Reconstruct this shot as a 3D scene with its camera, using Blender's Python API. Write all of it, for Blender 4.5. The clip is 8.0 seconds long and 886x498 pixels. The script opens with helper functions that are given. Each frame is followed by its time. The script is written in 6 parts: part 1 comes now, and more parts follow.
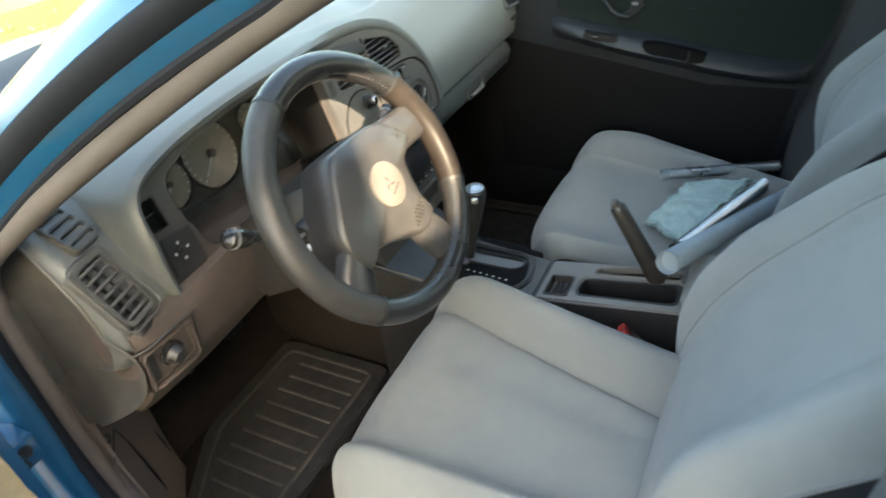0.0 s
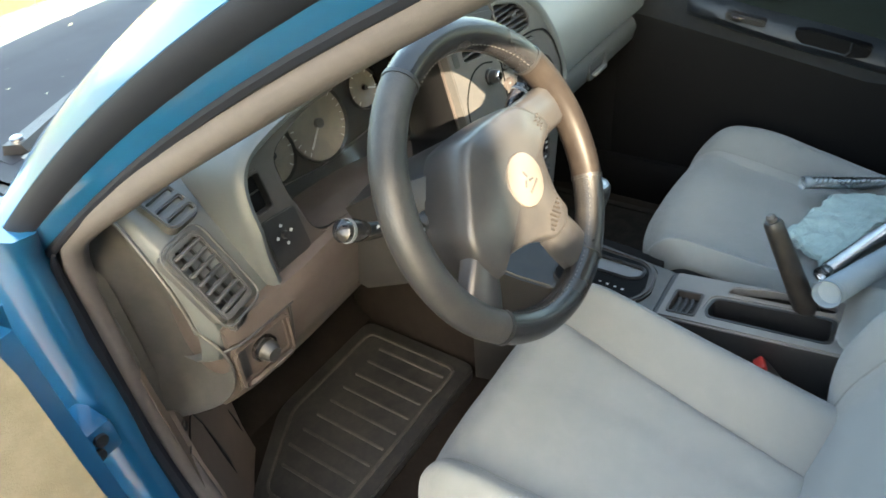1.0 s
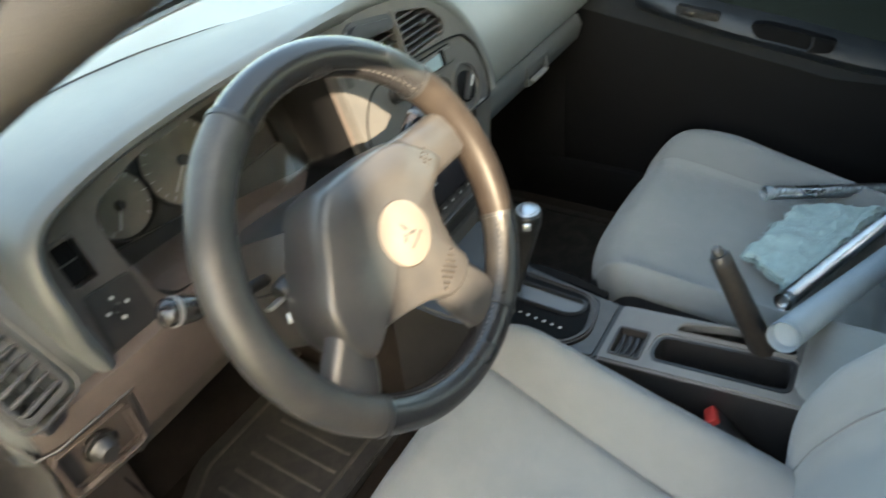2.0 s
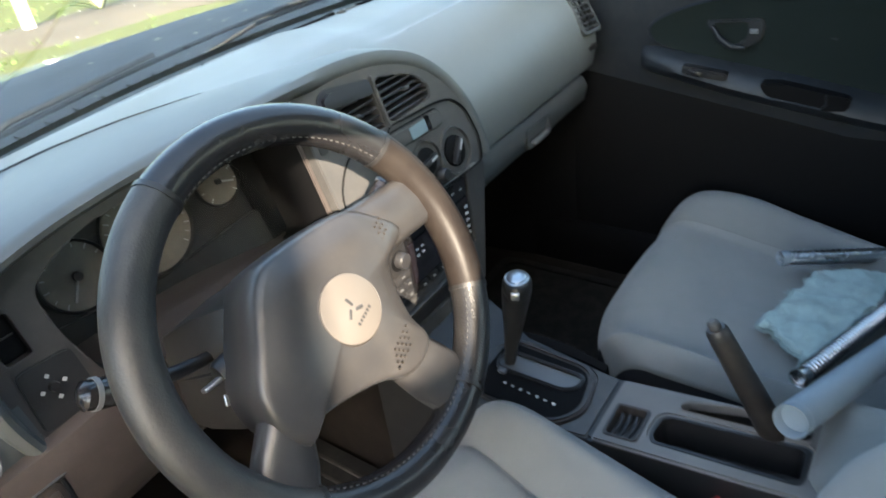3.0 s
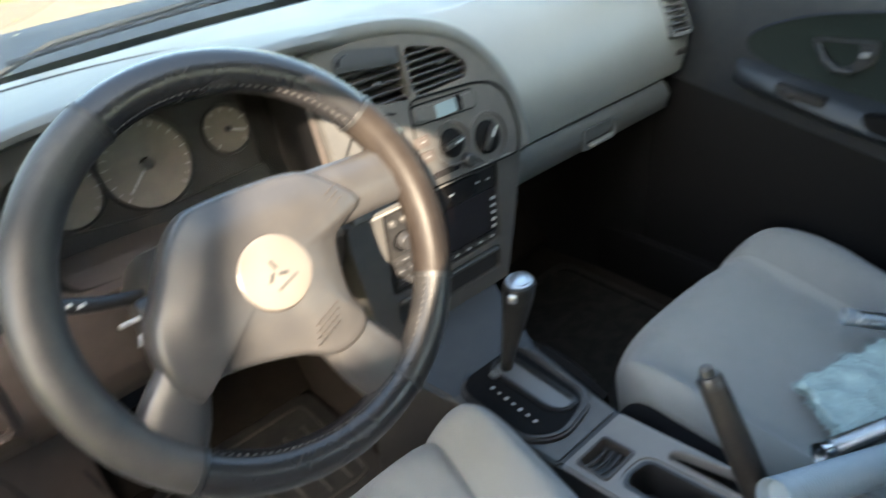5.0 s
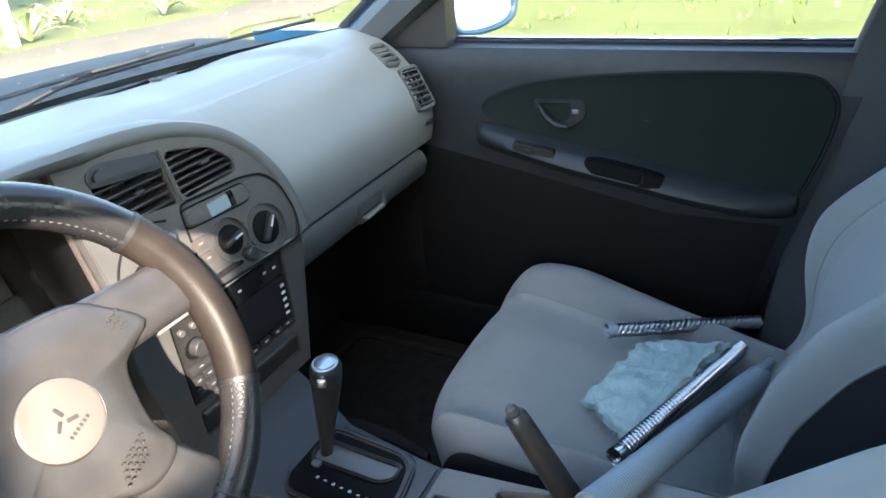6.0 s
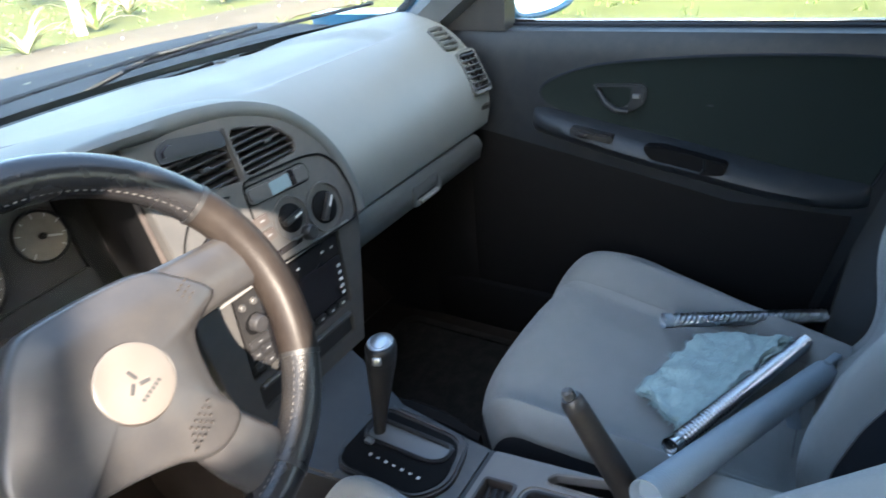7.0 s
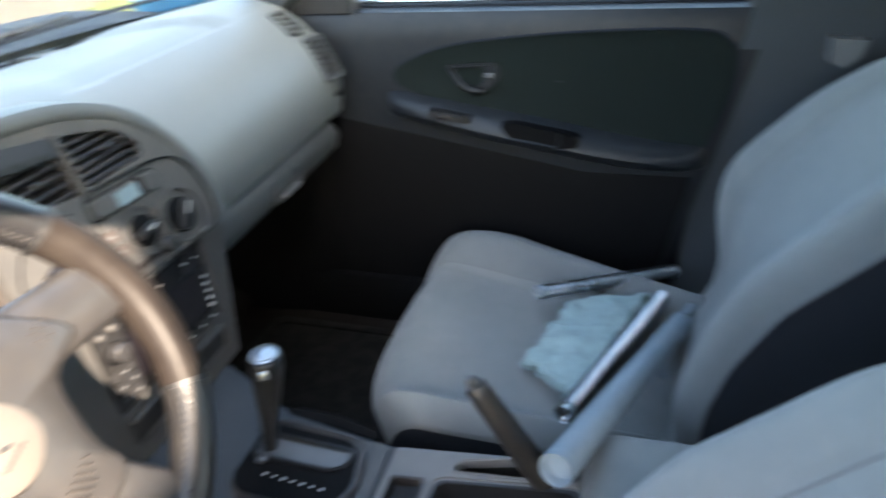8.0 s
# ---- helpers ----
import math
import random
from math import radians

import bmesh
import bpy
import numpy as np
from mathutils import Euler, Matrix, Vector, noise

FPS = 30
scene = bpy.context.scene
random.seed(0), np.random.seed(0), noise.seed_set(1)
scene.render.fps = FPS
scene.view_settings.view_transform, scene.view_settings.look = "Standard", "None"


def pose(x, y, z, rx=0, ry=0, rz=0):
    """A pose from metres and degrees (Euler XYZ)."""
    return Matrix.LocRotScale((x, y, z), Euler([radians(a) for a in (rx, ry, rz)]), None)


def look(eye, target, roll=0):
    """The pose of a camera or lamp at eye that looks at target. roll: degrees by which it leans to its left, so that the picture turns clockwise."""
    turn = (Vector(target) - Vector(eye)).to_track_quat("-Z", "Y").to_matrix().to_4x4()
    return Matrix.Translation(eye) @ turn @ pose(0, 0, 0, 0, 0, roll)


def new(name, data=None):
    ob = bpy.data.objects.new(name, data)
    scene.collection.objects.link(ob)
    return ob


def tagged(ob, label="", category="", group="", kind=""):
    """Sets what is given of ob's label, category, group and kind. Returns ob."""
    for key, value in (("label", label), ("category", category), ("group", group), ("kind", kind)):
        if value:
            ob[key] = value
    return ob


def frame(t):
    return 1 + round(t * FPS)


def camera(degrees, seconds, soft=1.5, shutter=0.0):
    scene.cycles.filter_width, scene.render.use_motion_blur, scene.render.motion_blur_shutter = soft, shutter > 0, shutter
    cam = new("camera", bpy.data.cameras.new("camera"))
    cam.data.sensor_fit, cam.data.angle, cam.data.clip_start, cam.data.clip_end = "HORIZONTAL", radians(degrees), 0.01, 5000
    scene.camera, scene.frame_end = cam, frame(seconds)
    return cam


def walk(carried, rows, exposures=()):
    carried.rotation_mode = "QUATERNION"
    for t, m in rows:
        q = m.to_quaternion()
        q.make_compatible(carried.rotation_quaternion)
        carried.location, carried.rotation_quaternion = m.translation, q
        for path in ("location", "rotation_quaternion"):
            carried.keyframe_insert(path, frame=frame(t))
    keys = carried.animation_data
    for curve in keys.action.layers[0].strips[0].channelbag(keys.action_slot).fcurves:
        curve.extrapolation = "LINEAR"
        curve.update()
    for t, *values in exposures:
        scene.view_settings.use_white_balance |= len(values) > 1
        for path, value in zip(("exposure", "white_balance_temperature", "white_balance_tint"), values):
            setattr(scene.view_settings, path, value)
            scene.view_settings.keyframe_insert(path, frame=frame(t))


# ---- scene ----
cam = camera(67.9, 8.0, soft=1.6, shutter=0.5)
PATH = [
    (0, (-0.92, -0.624, 1.303), (0.471, 0.231, 0.147), -8.7),
    (0.5, (-0.901, -0.56, 1.286), (0.406, 0.377, 0.098), -7.2),
    (1, (-0.86, -0.488, 1.276), (0.393, 0.495, 0.066), -7.1),
    (1.5, (-0.769, -0.478, 1.258), (0.421, 0.52, -0.002), -7.0),
    (2, (-0.681, -0.5, 1.242), (0.573, 0.448, 0.006), -8.5),
    (2.2, (-0.658, -0.517, 1.237), (0.638, 0.411, 0.028), -8.3),
    (3.3, (-0.568, -0.558, 1.192), (0.65, 0.694, 0.217), -11.3),
    (3.5, (-0.532, -0.578, 1.168), (0.534, 0.841, 0.245), -12.5),
    (4, (-0.492, -0.6, 1.161), (0.299, 1.005, 0.269), -12.8),
    (4.2, (-0.491, -0.603, 1.166), (0.238, 0.962, 0.217), -11.6),
    (4.5, (-0.491, -0.604, 1.169), (0.351, 0.836, 0.066), -8.0),
    (4.7, (-0.493, -0.596, 1.164), (0.477, 0.763, 0.064), -6.4),
    (5, (-0.493, -0.616, 1.173), (0.566, 0.712, 0.115), -6.2),
    (5.2, (-0.494, -0.607, 1.195), (0.756, 0.568, 0.167), -4.8),
    (6.3, (-0.509, -0.617, 1.199), (1.038, 0.236, 0.262), -5.8),
    (6.5, (-0.509, -0.615, 1.197), (1.017, 0.269, 0.255), -6.0),
    (7, (-0.516, -0.605, 1.19), (0.94, 0.378, 0.234), -6.6),
    (7.5, (-0.53, -0.581, 1.188), (0.86, 0.475, 0.211), -7.4),
    (8, (-0.506, -0.556, 1.19), (1.107, 0.004, 0.15), -5.1),
]
walk(cam, [(t, look(eye, target, roll)) for t, eye, target, roll in PATH],
     exposures=[(0.0, 3.5, 7650, 2), (0.5, 3.76, 7500, 2), (1.1, 3.82, 7550, 2), (2.0, 3.67, 7750, 2), (2.2, 3.58, 7650, 3), (3.4, 3.12, 6380, 5), (4.5, 3.3, 6600, 5), (5.0, 3.63, 7050, 5), (6.3, 3.46, 6220, 8), (7.4, 3.47, 6380, 8), (8.0, 3.6, 6780, 9)])

# ---------------------------------------------------------------- light
SUN_TO = Vector((-0.59, -0.70, 0.49)).normalized()
world = bpy.data.worlds.new("sky")
scene.world = world
world.use_nodes = True
wn = world.node_tree.nodes
sky = wn.new("ShaderNodeTexSky")
sky.sky_type = 'NISHITA'
sky.sun_disc = False
sky.dust_density = 4.0
sky.sun_elevation = math.asin(SUN_TO.z)
sky.sun_rotation = math.atan2(SUN_TO.x, SUN_TO.y)
world.node_tree.links.new(sky.outputs[0], wn["Background"].inputs[0])
wn["Background"].inputs[1].default_value = 0.15
sun = new("sun", bpy.data.lights.new("sun", 'SUN'))
sun.data.energy = 3.8
sun.data.angle = radians(0.6)
sun.data.color = (1.0, 0.84, 0.69)
sun.matrix_world = look(SUN_TO * 30, (0, 0, 0.9))


# ---------------------------------------------------------------- materials
def material(name, color, rough=0.5, metal=0.0, grain=0.0, scale=900.0, blotch=0.12, blotch_scale=9.0, dust=None, dust_amount=0.0, coat=0.0, spec=0.5, sheen=0.0, cells=False):
    """A procedural surface: base colour with broad blotches, fine grain in bump, and a film of dust."""
    m = bpy.data.materials.new(name)
    m.use_nodes = True
    nt = m.node_tree
    b = nt.nodes["Principled BSDF"]
    tc = nt.nodes.new("ShaderNodeTexCoord")
    n1 = nt.nodes.new("ShaderNodeTexNoise")
    n1.inputs["Scale"].default_value = blotch_scale
    n1.inputs["Detail"].default_value = 5
    n2 = nt.nodes.new("ShaderNodeTexVoronoi" if cells else "ShaderNodeTexNoise")
    n2.inputs["Scale"].default_value = scale
    n2.inputs["Detail"].default_value = 0 if cells else 2
    for n in (n1, n2):
        nt.links.new(tc.outputs["Object"], n.inputs["Vector"])
    mix = nt.nodes.new("ShaderNodeMix")
    mix.data_type = 'RGBA'
    mix.inputs[6].default_value = (*[c * (1 - blotch) for c in color], 1)
    mix.inputs[7].default_value = (*[min(1, c * (1 + blotch)) for c in color], 1)
    nt.links.new(n1.outputs[0], mix.inputs[0])
    out = mix.outputs[2]
    if dust:
        ramp = nt.nodes.new("ShaderNodeMapRange")
        ramp.inputs[1].default_value, ramp.inputs[2].default_value = 0.42, 0.72
        ramp.inputs[4].default_value = dust_amount
        n3 = nt.nodes.new("ShaderNodeTexNoise")
        n3.inputs["Scale"].default_value = 34
        n3.inputs["Detail"].default_value = 8
        n3.inputs["Roughness"].default_value = 0.7
        nt.links.new(tc.outputs["Object"], n3.inputs["Vector"])
        nt.links.new(n3.outputs[0], ramp.inputs[0])
        md = nt.nodes.new("ShaderNodeMix")
        md.data_type = 'RGBA'
        nt.links.new(ramp.outputs[0], md.inputs[0])
        nt.links.new(out, md.inputs[6])
        md.inputs[7].default_value = (*dust, 1)
        out = md.outputs[2]
    nt.links.new(out, b.inputs["Base Color"])
    rr = nt.nodes.new("ShaderNodeMapRange")
    rr.inputs[3].default_value, rr.inputs[4].default_value = max(0.02, rough - 0.07), min(1, rough + 0.07)
    nt.links.new(n1.outputs[0], rr.inputs[0])
    nt.links.new(rr.outputs[0], b.inputs["Roughness"])
    b.inputs["Metallic"].default_value = metal
    b.inputs["Specular IOR Level"].default_value = spec
    b.inputs["Coat Weight"].default_value = coat
    b.inputs["Coat Roughness"].default_value = 0.06
    if sheen:
        b.inputs["Sheen Weight"].default_value = sheen
        b.inputs["Sheen Roughness"].default_value = 0.4
    if grain:
        bump = nt.nodes.new("ShaderNodeBump")
        bump.inputs["Strength"].default_value = grain
        bump.inputs["Distance"].default_value = 0.001
        nt.links.new(n2.outputs[0], bump.inputs["Height"])
        nt.links.new(bump.outputs[0], b.inputs["Normal"])
    return m


def glass(name, tint, gloss=0.06, rough=0.0, film=0.0):
    """A thin pane: clear, with a weak mirror and a thin film of dust."""
    m = bpy.data.materials.new(name)
    m.use_nodes = True
    nt = m.node_tree
    nt.nodes.remove(nt.nodes["Principled BSDF"])
    tr = nt.nodes.new("ShaderNodeBsdfTransparent")
    tr.inputs[0].default_value = (*tint, 1)
    gl = nt.nodes.new("ShaderNodeBsdfGlossy")
    gl.inputs["Roughness"].default_value = rough
    lw = nt.nodes.new("ShaderNodeLayerWeight")
    pw = nt.nodes.new("ShaderNodeMath")
    pw.operation = 'POWER'
    pw.inputs[1].default_value = 4.0
    nt.links.new(lw.outputs["Facing"], pw.inputs[0])
    sc = nt.nodes.new("ShaderNodeMath")
    sc.operation = 'MULTIPLY_ADD'
    sc.inputs[1].default_value = 0.5
    sc.inputs[2].default_value = gloss
    nt.links.new(pw.outputs[0], sc.inputs[0])
    mx = nt.nodes.new("ShaderNodeMixShader")
    nt.links.new(sc.outputs[0], mx.inputs[0])
    nt.links.new(tr.outputs[0], mx.inputs[1])
    nt.links.new(gl.outputs[0], mx.inputs[2])
    last = mx
    if film:
        df = nt.nodes.new("ShaderNodeBsdfDiffuse")
        df.inputs[0].default_value = (0.6, 0.55, 0.46, 1)
        nz = nt.nodes.new("ShaderNodeTexNoise")
        nz.inputs["Scale"].default_value = 14
        nz.inputs["Detail"].default_value = 9
        mr = nt.nodes.new("ShaderNodeMapRange")
        mr.inputs[1].default_value, mr.inputs[2].default_value = 0.4, 0.75
        mr.inputs[4].default_value = film
        nt.links.new(nz.outputs[0], mr.inputs[0])
        m2 = nt.nodes.new("ShaderNodeMixShader")
        nt.links.new(mr.outputs[0], m2.inputs[0])
        nt.links.new(mx.outputs[0], m2.inputs[1])
        nt.links.new(df.outputs[0], m2.inputs[2])
        last = m2
    nt.links.new(last.outputs[0], nt.nodes["Material Output"].inputs[0])
    return m


DUST = (0.42, 0.36, 0.28)
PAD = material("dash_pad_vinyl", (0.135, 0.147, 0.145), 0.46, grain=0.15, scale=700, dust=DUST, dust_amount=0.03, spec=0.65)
# the same vinyl as the pad, with the shade put into its colour
PAD_SHADED = material("shaded_pad_vinyl", (0.064, 0.070, 0.071), 0.50, grain=0.15, scale=700, dust=DUST, dust_amount=0.03, spec=0.55)
FOOT = material("footwell_trim_plastic", (0.160, 0.122, 0.105), 0.55, grain=0.2, scale=700, dust=DUST, dust_amount=0.06)
MATB = material("brown_mat_rubber", (0.015, 0.0155, 0.017), 0.6, grain=0.3, scale=500, dust=DUST, dust_amount=0.05)
RIBM = material("worn_mat_ribs", (0.038, 0.036, 0.034), 0.55, grain=0.3, scale=500, dust=DUST, dust_amount=0.1)
GUIDE = material("belt_guide_plastic", (0.13, 0.135, 0.14), 0.5, grain=0.2, scale=800)
TRIM = material("dash_plastic", (0.048, 0.047, 0.047), 0.46, grain=0.12, scale=800, dust=DUST, dust_amount=0.04)
LOWER = material("lower_dash_plastic", (0.029, 0.025, 0.0235), 0.46, grain=0.15, scale=800, dust=DUST, dust_amount=0.05)
BEZEL = material("instrument_surround_plastic", (0.046, 0.038, 0.036), 0.42, grain=0.15, scale=800, dust=DUST, dust_amount=0.04)
KNEE = material("knee_panel_plastic", (0.054, 0.042, 0.038), 0.46, grain=0.15, scale=800, dust=DUST, dust_amount=0.05)
FLAP = material("navy_flap_plastic", (0.016, 0.018, 0.026), 0.38, grain=0.1, scale=900)
GATES = material("gate_surround_plastic", (0.043, 0.042, 0.041), 0.45, grain=0.15, scale=800, dust=DUST, dust_amount=0.05)
CONS = material("console_plastic", (0.120, 0.117, 0.113), 0.48, grain=0.15, scale=800, dust=DUST, dust_amount=0.05)
DARK = material("black_plastic", (0.012, 0.012, 0.013), 0.42, grain=0.2, scale=900, dust=DUST, dust_amount=0.02)
GLOSS = material("gloss_black_plastic", (0.012, 0.011, 0.013), 0.16, dust=DUST, dust_amount=0.05)
SLAT = material("vent_slat_plastic", (0.020, 0.020, 0.022), 0.36, dust=DUST, dust_amount=0.02)
RADIO = material("radio_face_plastic", (0.006, 0.006, 0.007), 0.28, dust=DUST, dust_amount=0.01, spec=0.2)
CHROME = material("chrome", (0.75, 0.76, 0.78), 0.12, metal=1.0, blotch=0.05)
STEEL = material("brushed_steel", (0.55, 0.56, 0.58), 0.36, metal=1.0)
FABRIC = material("seat_cloth", (0.205, 0.215, 0.215), 0.95, grain=0.9, scale=1500, blotch=0.10, blotch_scale=7, dust=(0.36, 0.34, 0.31), dust_amount=0.12, spec=0.1, sheen=0.25)
BOLSTER = material("bolster_cloth", (0.175, 0.184, 0.186), 0.95, grain=0.9, scale=1500, blotch=0.10, blotch_scale=7, dust=(0.30, 0.29, 0.27), dust_amount=0.10, spec=0.1, sheen=0.25)
SEAM = material("seam_thread", (0.15, 0.152, 0.156), 0.9)
SEATBACK = material("seat_side_cloth", (0.026, 0.029, 0.036), 0.9, grain=0.8, scale=1300, spec=0.15)
CARPET = material("carpet", (0.016, 0.013, 0.0115), 1.0, grain=1.0, scale=600, dust=DUST, dust_amount=0.015, spec=0.05)
MAT = material("rubber_mat", (0.007, 0.0065, 0.006), 0.6, grain=0.3, scale=500, dust=DUST, dust_amount=0.04, spec=0.15)
LEATHER = material("wheel_cover_leather", (0.013, 0.0128, 0.014), 0.27, grain=0.22, scale=520, dust=DUST, dust_amount=0.008)
LEATHER_L = material("wheel_cover_grip", (0.024, 0.023, 0.0235), 0.46, grain=0.3, scale=420, dust=DUST, dust_amount=0.04)
PERF = material("perforated_leather", (0.016, 0.0155, 0.016), 0.28, grain=0.24, scale=430, dust=DUST, dust_amount=0.02, cells=True)
LEATHER_R = material("brown_grip_leather", (0.015, 0.0118, 0.0105), 0.42, grain=0.15, scale=420, dust=DUST, dust_amount=0.02, spec=0.14)
SHROUD = material("column_plastic", (0.019, 0.018, 0.018), 0.40, grain=0.15, scale=900, dust=DUST, dust_amount=0.03)
HUBM = material("wheel_hub_plastic", (0.032, 0.031, 0.032), 0.31, grain=0.12, scale=900, dust=DUST, dust_amount=0.03)
EMBLEM = material("emblem_plastic", (0.105, 0.094, 0.085), 0.30, grain=0.08, scale=900)
BRAKEM = material("handbrake_grip_plastic", (0.011, 0.009, 0.008), 0.45, grain=0.2, scale=700, dust=DUST, dust_amount=0.05)
ENDM = material("dash_end_plastic", (0.034, 0.033, 0.031), 0.5, grain=0.15, scale=800, dust=DUST, dust_amount=0.05)
DOORTAN = material("tan_door_card", (0.17, 0.145, 0.095), 0.7, grain=0.4, scale=700, blotch=0.2, dust=DUST, dust_amount=0.2)
STITCH = material("stitching", (0.055, 0.052, 0.049), 0.8)
BLUE = material("blue_car_paint", (0.005, 0.082, 0.185), 0.30, blotch=0.06, coat=0.9, dust=DUST, dust_amount=0.02)
RUBBER = material("weatherstrip_rubber", (0.009, 0.011, 0.017), 0.65, spec=0.25)
GREIGE = material("greige_edging_cloth", (0.080, 0.070, 0.068), 0.75, grain=0.15, scale=1200, dust=DUST, dust_amount=0.05)
EDGING = material("door_opening_trim", (0.060, 0.053, 0.049), 0.7, grain=0.6, scale=900, dust=DUST, dust_amount=0.05)
DOORM = material("door_trim_plastic", (0.0105, 0.0135, 0.0175), 0.42, grain=0.3, scale=800, dust=DUST, dust_amount=0.02, spec=0.35)
DOORIN = material("door_insert_cloth", (0.013, 0.018, 0.0165), 0.95, grain=0.9, scale=1200, spec=0.1)
HEADL = material("headliner_cloth", (0.34, 0.33, 0.31), 0.95, grain=0.8, scale=900, spec=0.05)
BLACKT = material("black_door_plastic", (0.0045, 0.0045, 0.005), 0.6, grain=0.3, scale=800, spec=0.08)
PILLAR = material("pillar_trim_plastic", (0.05, 0.058, 0.066), 0.55, grain=0.3, scale=800)
WHITE = material("white_print", (0.50, 0.50, 0.49), 0.6)
# dusty face; the sunlit haze of the lens is put into its pale colour
DIALF = material("hazed_gauge_face", (0.17, 0.150, 0.128), 0.55, dust=DUST, dust_amount=0.3)
CLUST = material("cluster_mask", (0.016, 0.014, 0.013), 0.5, dust=DUST, dust_amount=0.02)
LCD = material("lcd_display", (0.16, 0.22, 0.25), 0.25, blotch=0.1)
SMOKE = material("smoked_display", (0.0075, 0.0062, 0.0080), 0.16, spec=0.25)
RED = material("red_plastic", (0.42, 0.035, 0.03), 0.4)
TOWEL = material("teal_terry_cloth", (0.29, 0.385, 0.385), 1.0, grain=1.0, scale=700, blotch=0.32, blotch_scale=60, spec=0.02, sheen=0.3)
CARD = material("white_sleeve_plastic", (0.20, 0.245, 0.28), 0.42, dust=DUST, dust_amount=0.08)
ALU = material("chromed_hose", (0.48, 0.50, 0.52), 0.20, metal=1.0)
BARREL = material("dark_hose", (0.55, 0.57, 0.60), 0.28, metal=1.0)
CAPM = material("satin_cap", (0.42, 0.43, 0.45), 0.30, metal=0.9, blotch=0.05)
LANE = material("lane_cover_plastic", (0.095, 0.10, 0.105), 0.32, grain=0.1, scale=800)
GLASS = glass("window_glass", (0.90, 0.95, 0.93), film=0.05)
WSCREEN = glass("windscreen_glass", (0.88, 0.94, 0.92), film=0.06)
LENS = glass("cluster_lens", (0.93, 0.92, 0.90), gloss=0.03, rough=0.03, film=0.015)
MIRROR = material("mirror_glass", (0.9, 0.9, 0.9), 0.02, metal=1.0, blotch=0.0)


# ---------------------------------------------------------------- mesh helpers
def part(name, bm, mat, parent=None, label="", smooth=40, kind=""):
    """Links a bmesh as one mesh object under a thing or a part."""
    bmesh.ops.recalc_face_normals(bm, faces=bm.faces)
    me = bpy.data.meshes.new(name)
    bm.to_mesh(me)
    bm.free()
    me.materials.append(mat)
    if smooth:
        me.shade_smooth()
        me.set_sharp_from_angle(angle=radians(smooth))
    ob = new(name, me)
    if parent:
        ob.parent = parent
        ob.matrix_parent_inverse = parent.matrix_world.inverted()
    if label or kind:
        tagged(ob, label, kind=kind)
    return ob


def thing(name, label, category, at=(0, 0, 0), group="", kind=""):
    ob = new(name)
    ob.empty_display_size = 0.05
    ob.location = at
    ob.matrix_world = pose(*at)
    return tagged(ob, label, category, group, kind)


def basis(o, u, v):
    """A frame with its origin at o, u to the right, v up and w towards the viewer."""
    u, v = Vector(u).normalized(), Vector(v)
    w = u.cross(v).normalized()
    v = w.cross(u)
    return Matrix.Translation(o) @ Matrix((u, v, w)).transposed().to_4x4()


def box(bm, size, m=None, bevel=0.0, seg=2):
    made = bmesh.ops.create_cube(bm, size=1.0)["verts"]
    for v in made:
        v.co = Vector((v.co.x * size[0], v.co.y * size[1], v.co.z * size[2]))
    if bevel:
        edges = list({e for v in made for e in v.link_edges})
        got = bmesh.ops.bevel(bm, geom=edges, offset=bevel, segments=seg, affect='EDGES', profile=0.5)
        made = list({v for f in got["faces"] for v in f.verts} | {v for v in made if v.is_valid})
    if m:
        bmesh.ops.transform(bm, matrix=m, verts=made)
    return bm


def boxed(size, m=None, bevel=0.0, seg=2):
    return box(bmesh.new(), size, m, bevel, seg)


def loft(bm, rings, closed=True, caps=True):
    """Skins rings of equal length."""
    rows = [[bm.verts.new(p) for p in ring] for ring in rings]
    n = len(rows[0])
    for a, b in zip(rows, rows[1:]):
        for i in range(n if closed else n - 1):
            j = (i + 1) % n
            bm.faces.new((a[i], a[j], b[j], b[i]))
    if caps and closed:
        bm.faces.new(rows[0][::-1])
        bm.faces.new(rows[-1])
    return bm


def tube(bm, path, radius, seg=12, caps=True):
    """A round bar along a path; radius a number or one for each point."""
    path = [Vector(p) for p in path]
    radii = radius if isinstance(radius, (list, tuple)) else [radius] * len(path)
    ref = None
    rings = []
    for i, p in enumerate(path):
        d = (path[min(i + 1, len(path) - 1)] - path[max(i - 1, 0)]).normalized()
        if ref is None:
            ref = d.orthogonal().normalized()
        ref = (ref - d * ref.dot(d)).normalized()
        side = d.cross(ref)
        rings.append([p + radii[i] * (math.cos(a) * ref + math.sin(a) * side) for a in (2 * math.pi * k / seg for k in range(seg))])
    return loft(bm, rings, True, caps)


def lathe(bm, profile, m, seg=28):
    """Turns (radius, height) pairs about the local w axis of m."""
    rings = [[m @ Vector((r * math.cos(a), r * math.sin(a), h)) for a in (2 * math.pi * k / seg for k in range(seg))] for r, h in profile]
    return loft(bm, rings)


def rounded(points, r=0.006, seg=4):
    """A closed outline with rounded corners."""
    out = []
    n = len(points)
    for i in range(n):
        p, a, b = Vector(points[i]), Vector(points[i - 1]), Vector(points[(i + 1) % n])
        da, db = a - p, b - p
        k = min(r, da.length * 0.45, db.length * 0.45)
        s, e = p + da.normalized() * k, p + db.normalized() * k
        for j in range(seg + 1):
            t = j / seg
            out.append(((1 - t) ** 2 * s + 2 * t * (1 - t) * p + t * t * e)[:2])
    return out


def rect(x0, x1, y0, y1, r=0.004, seg=3):
    return rounded([(x0, y0), (x1, y0), (x1, y1), (x0, y1)], r, seg)


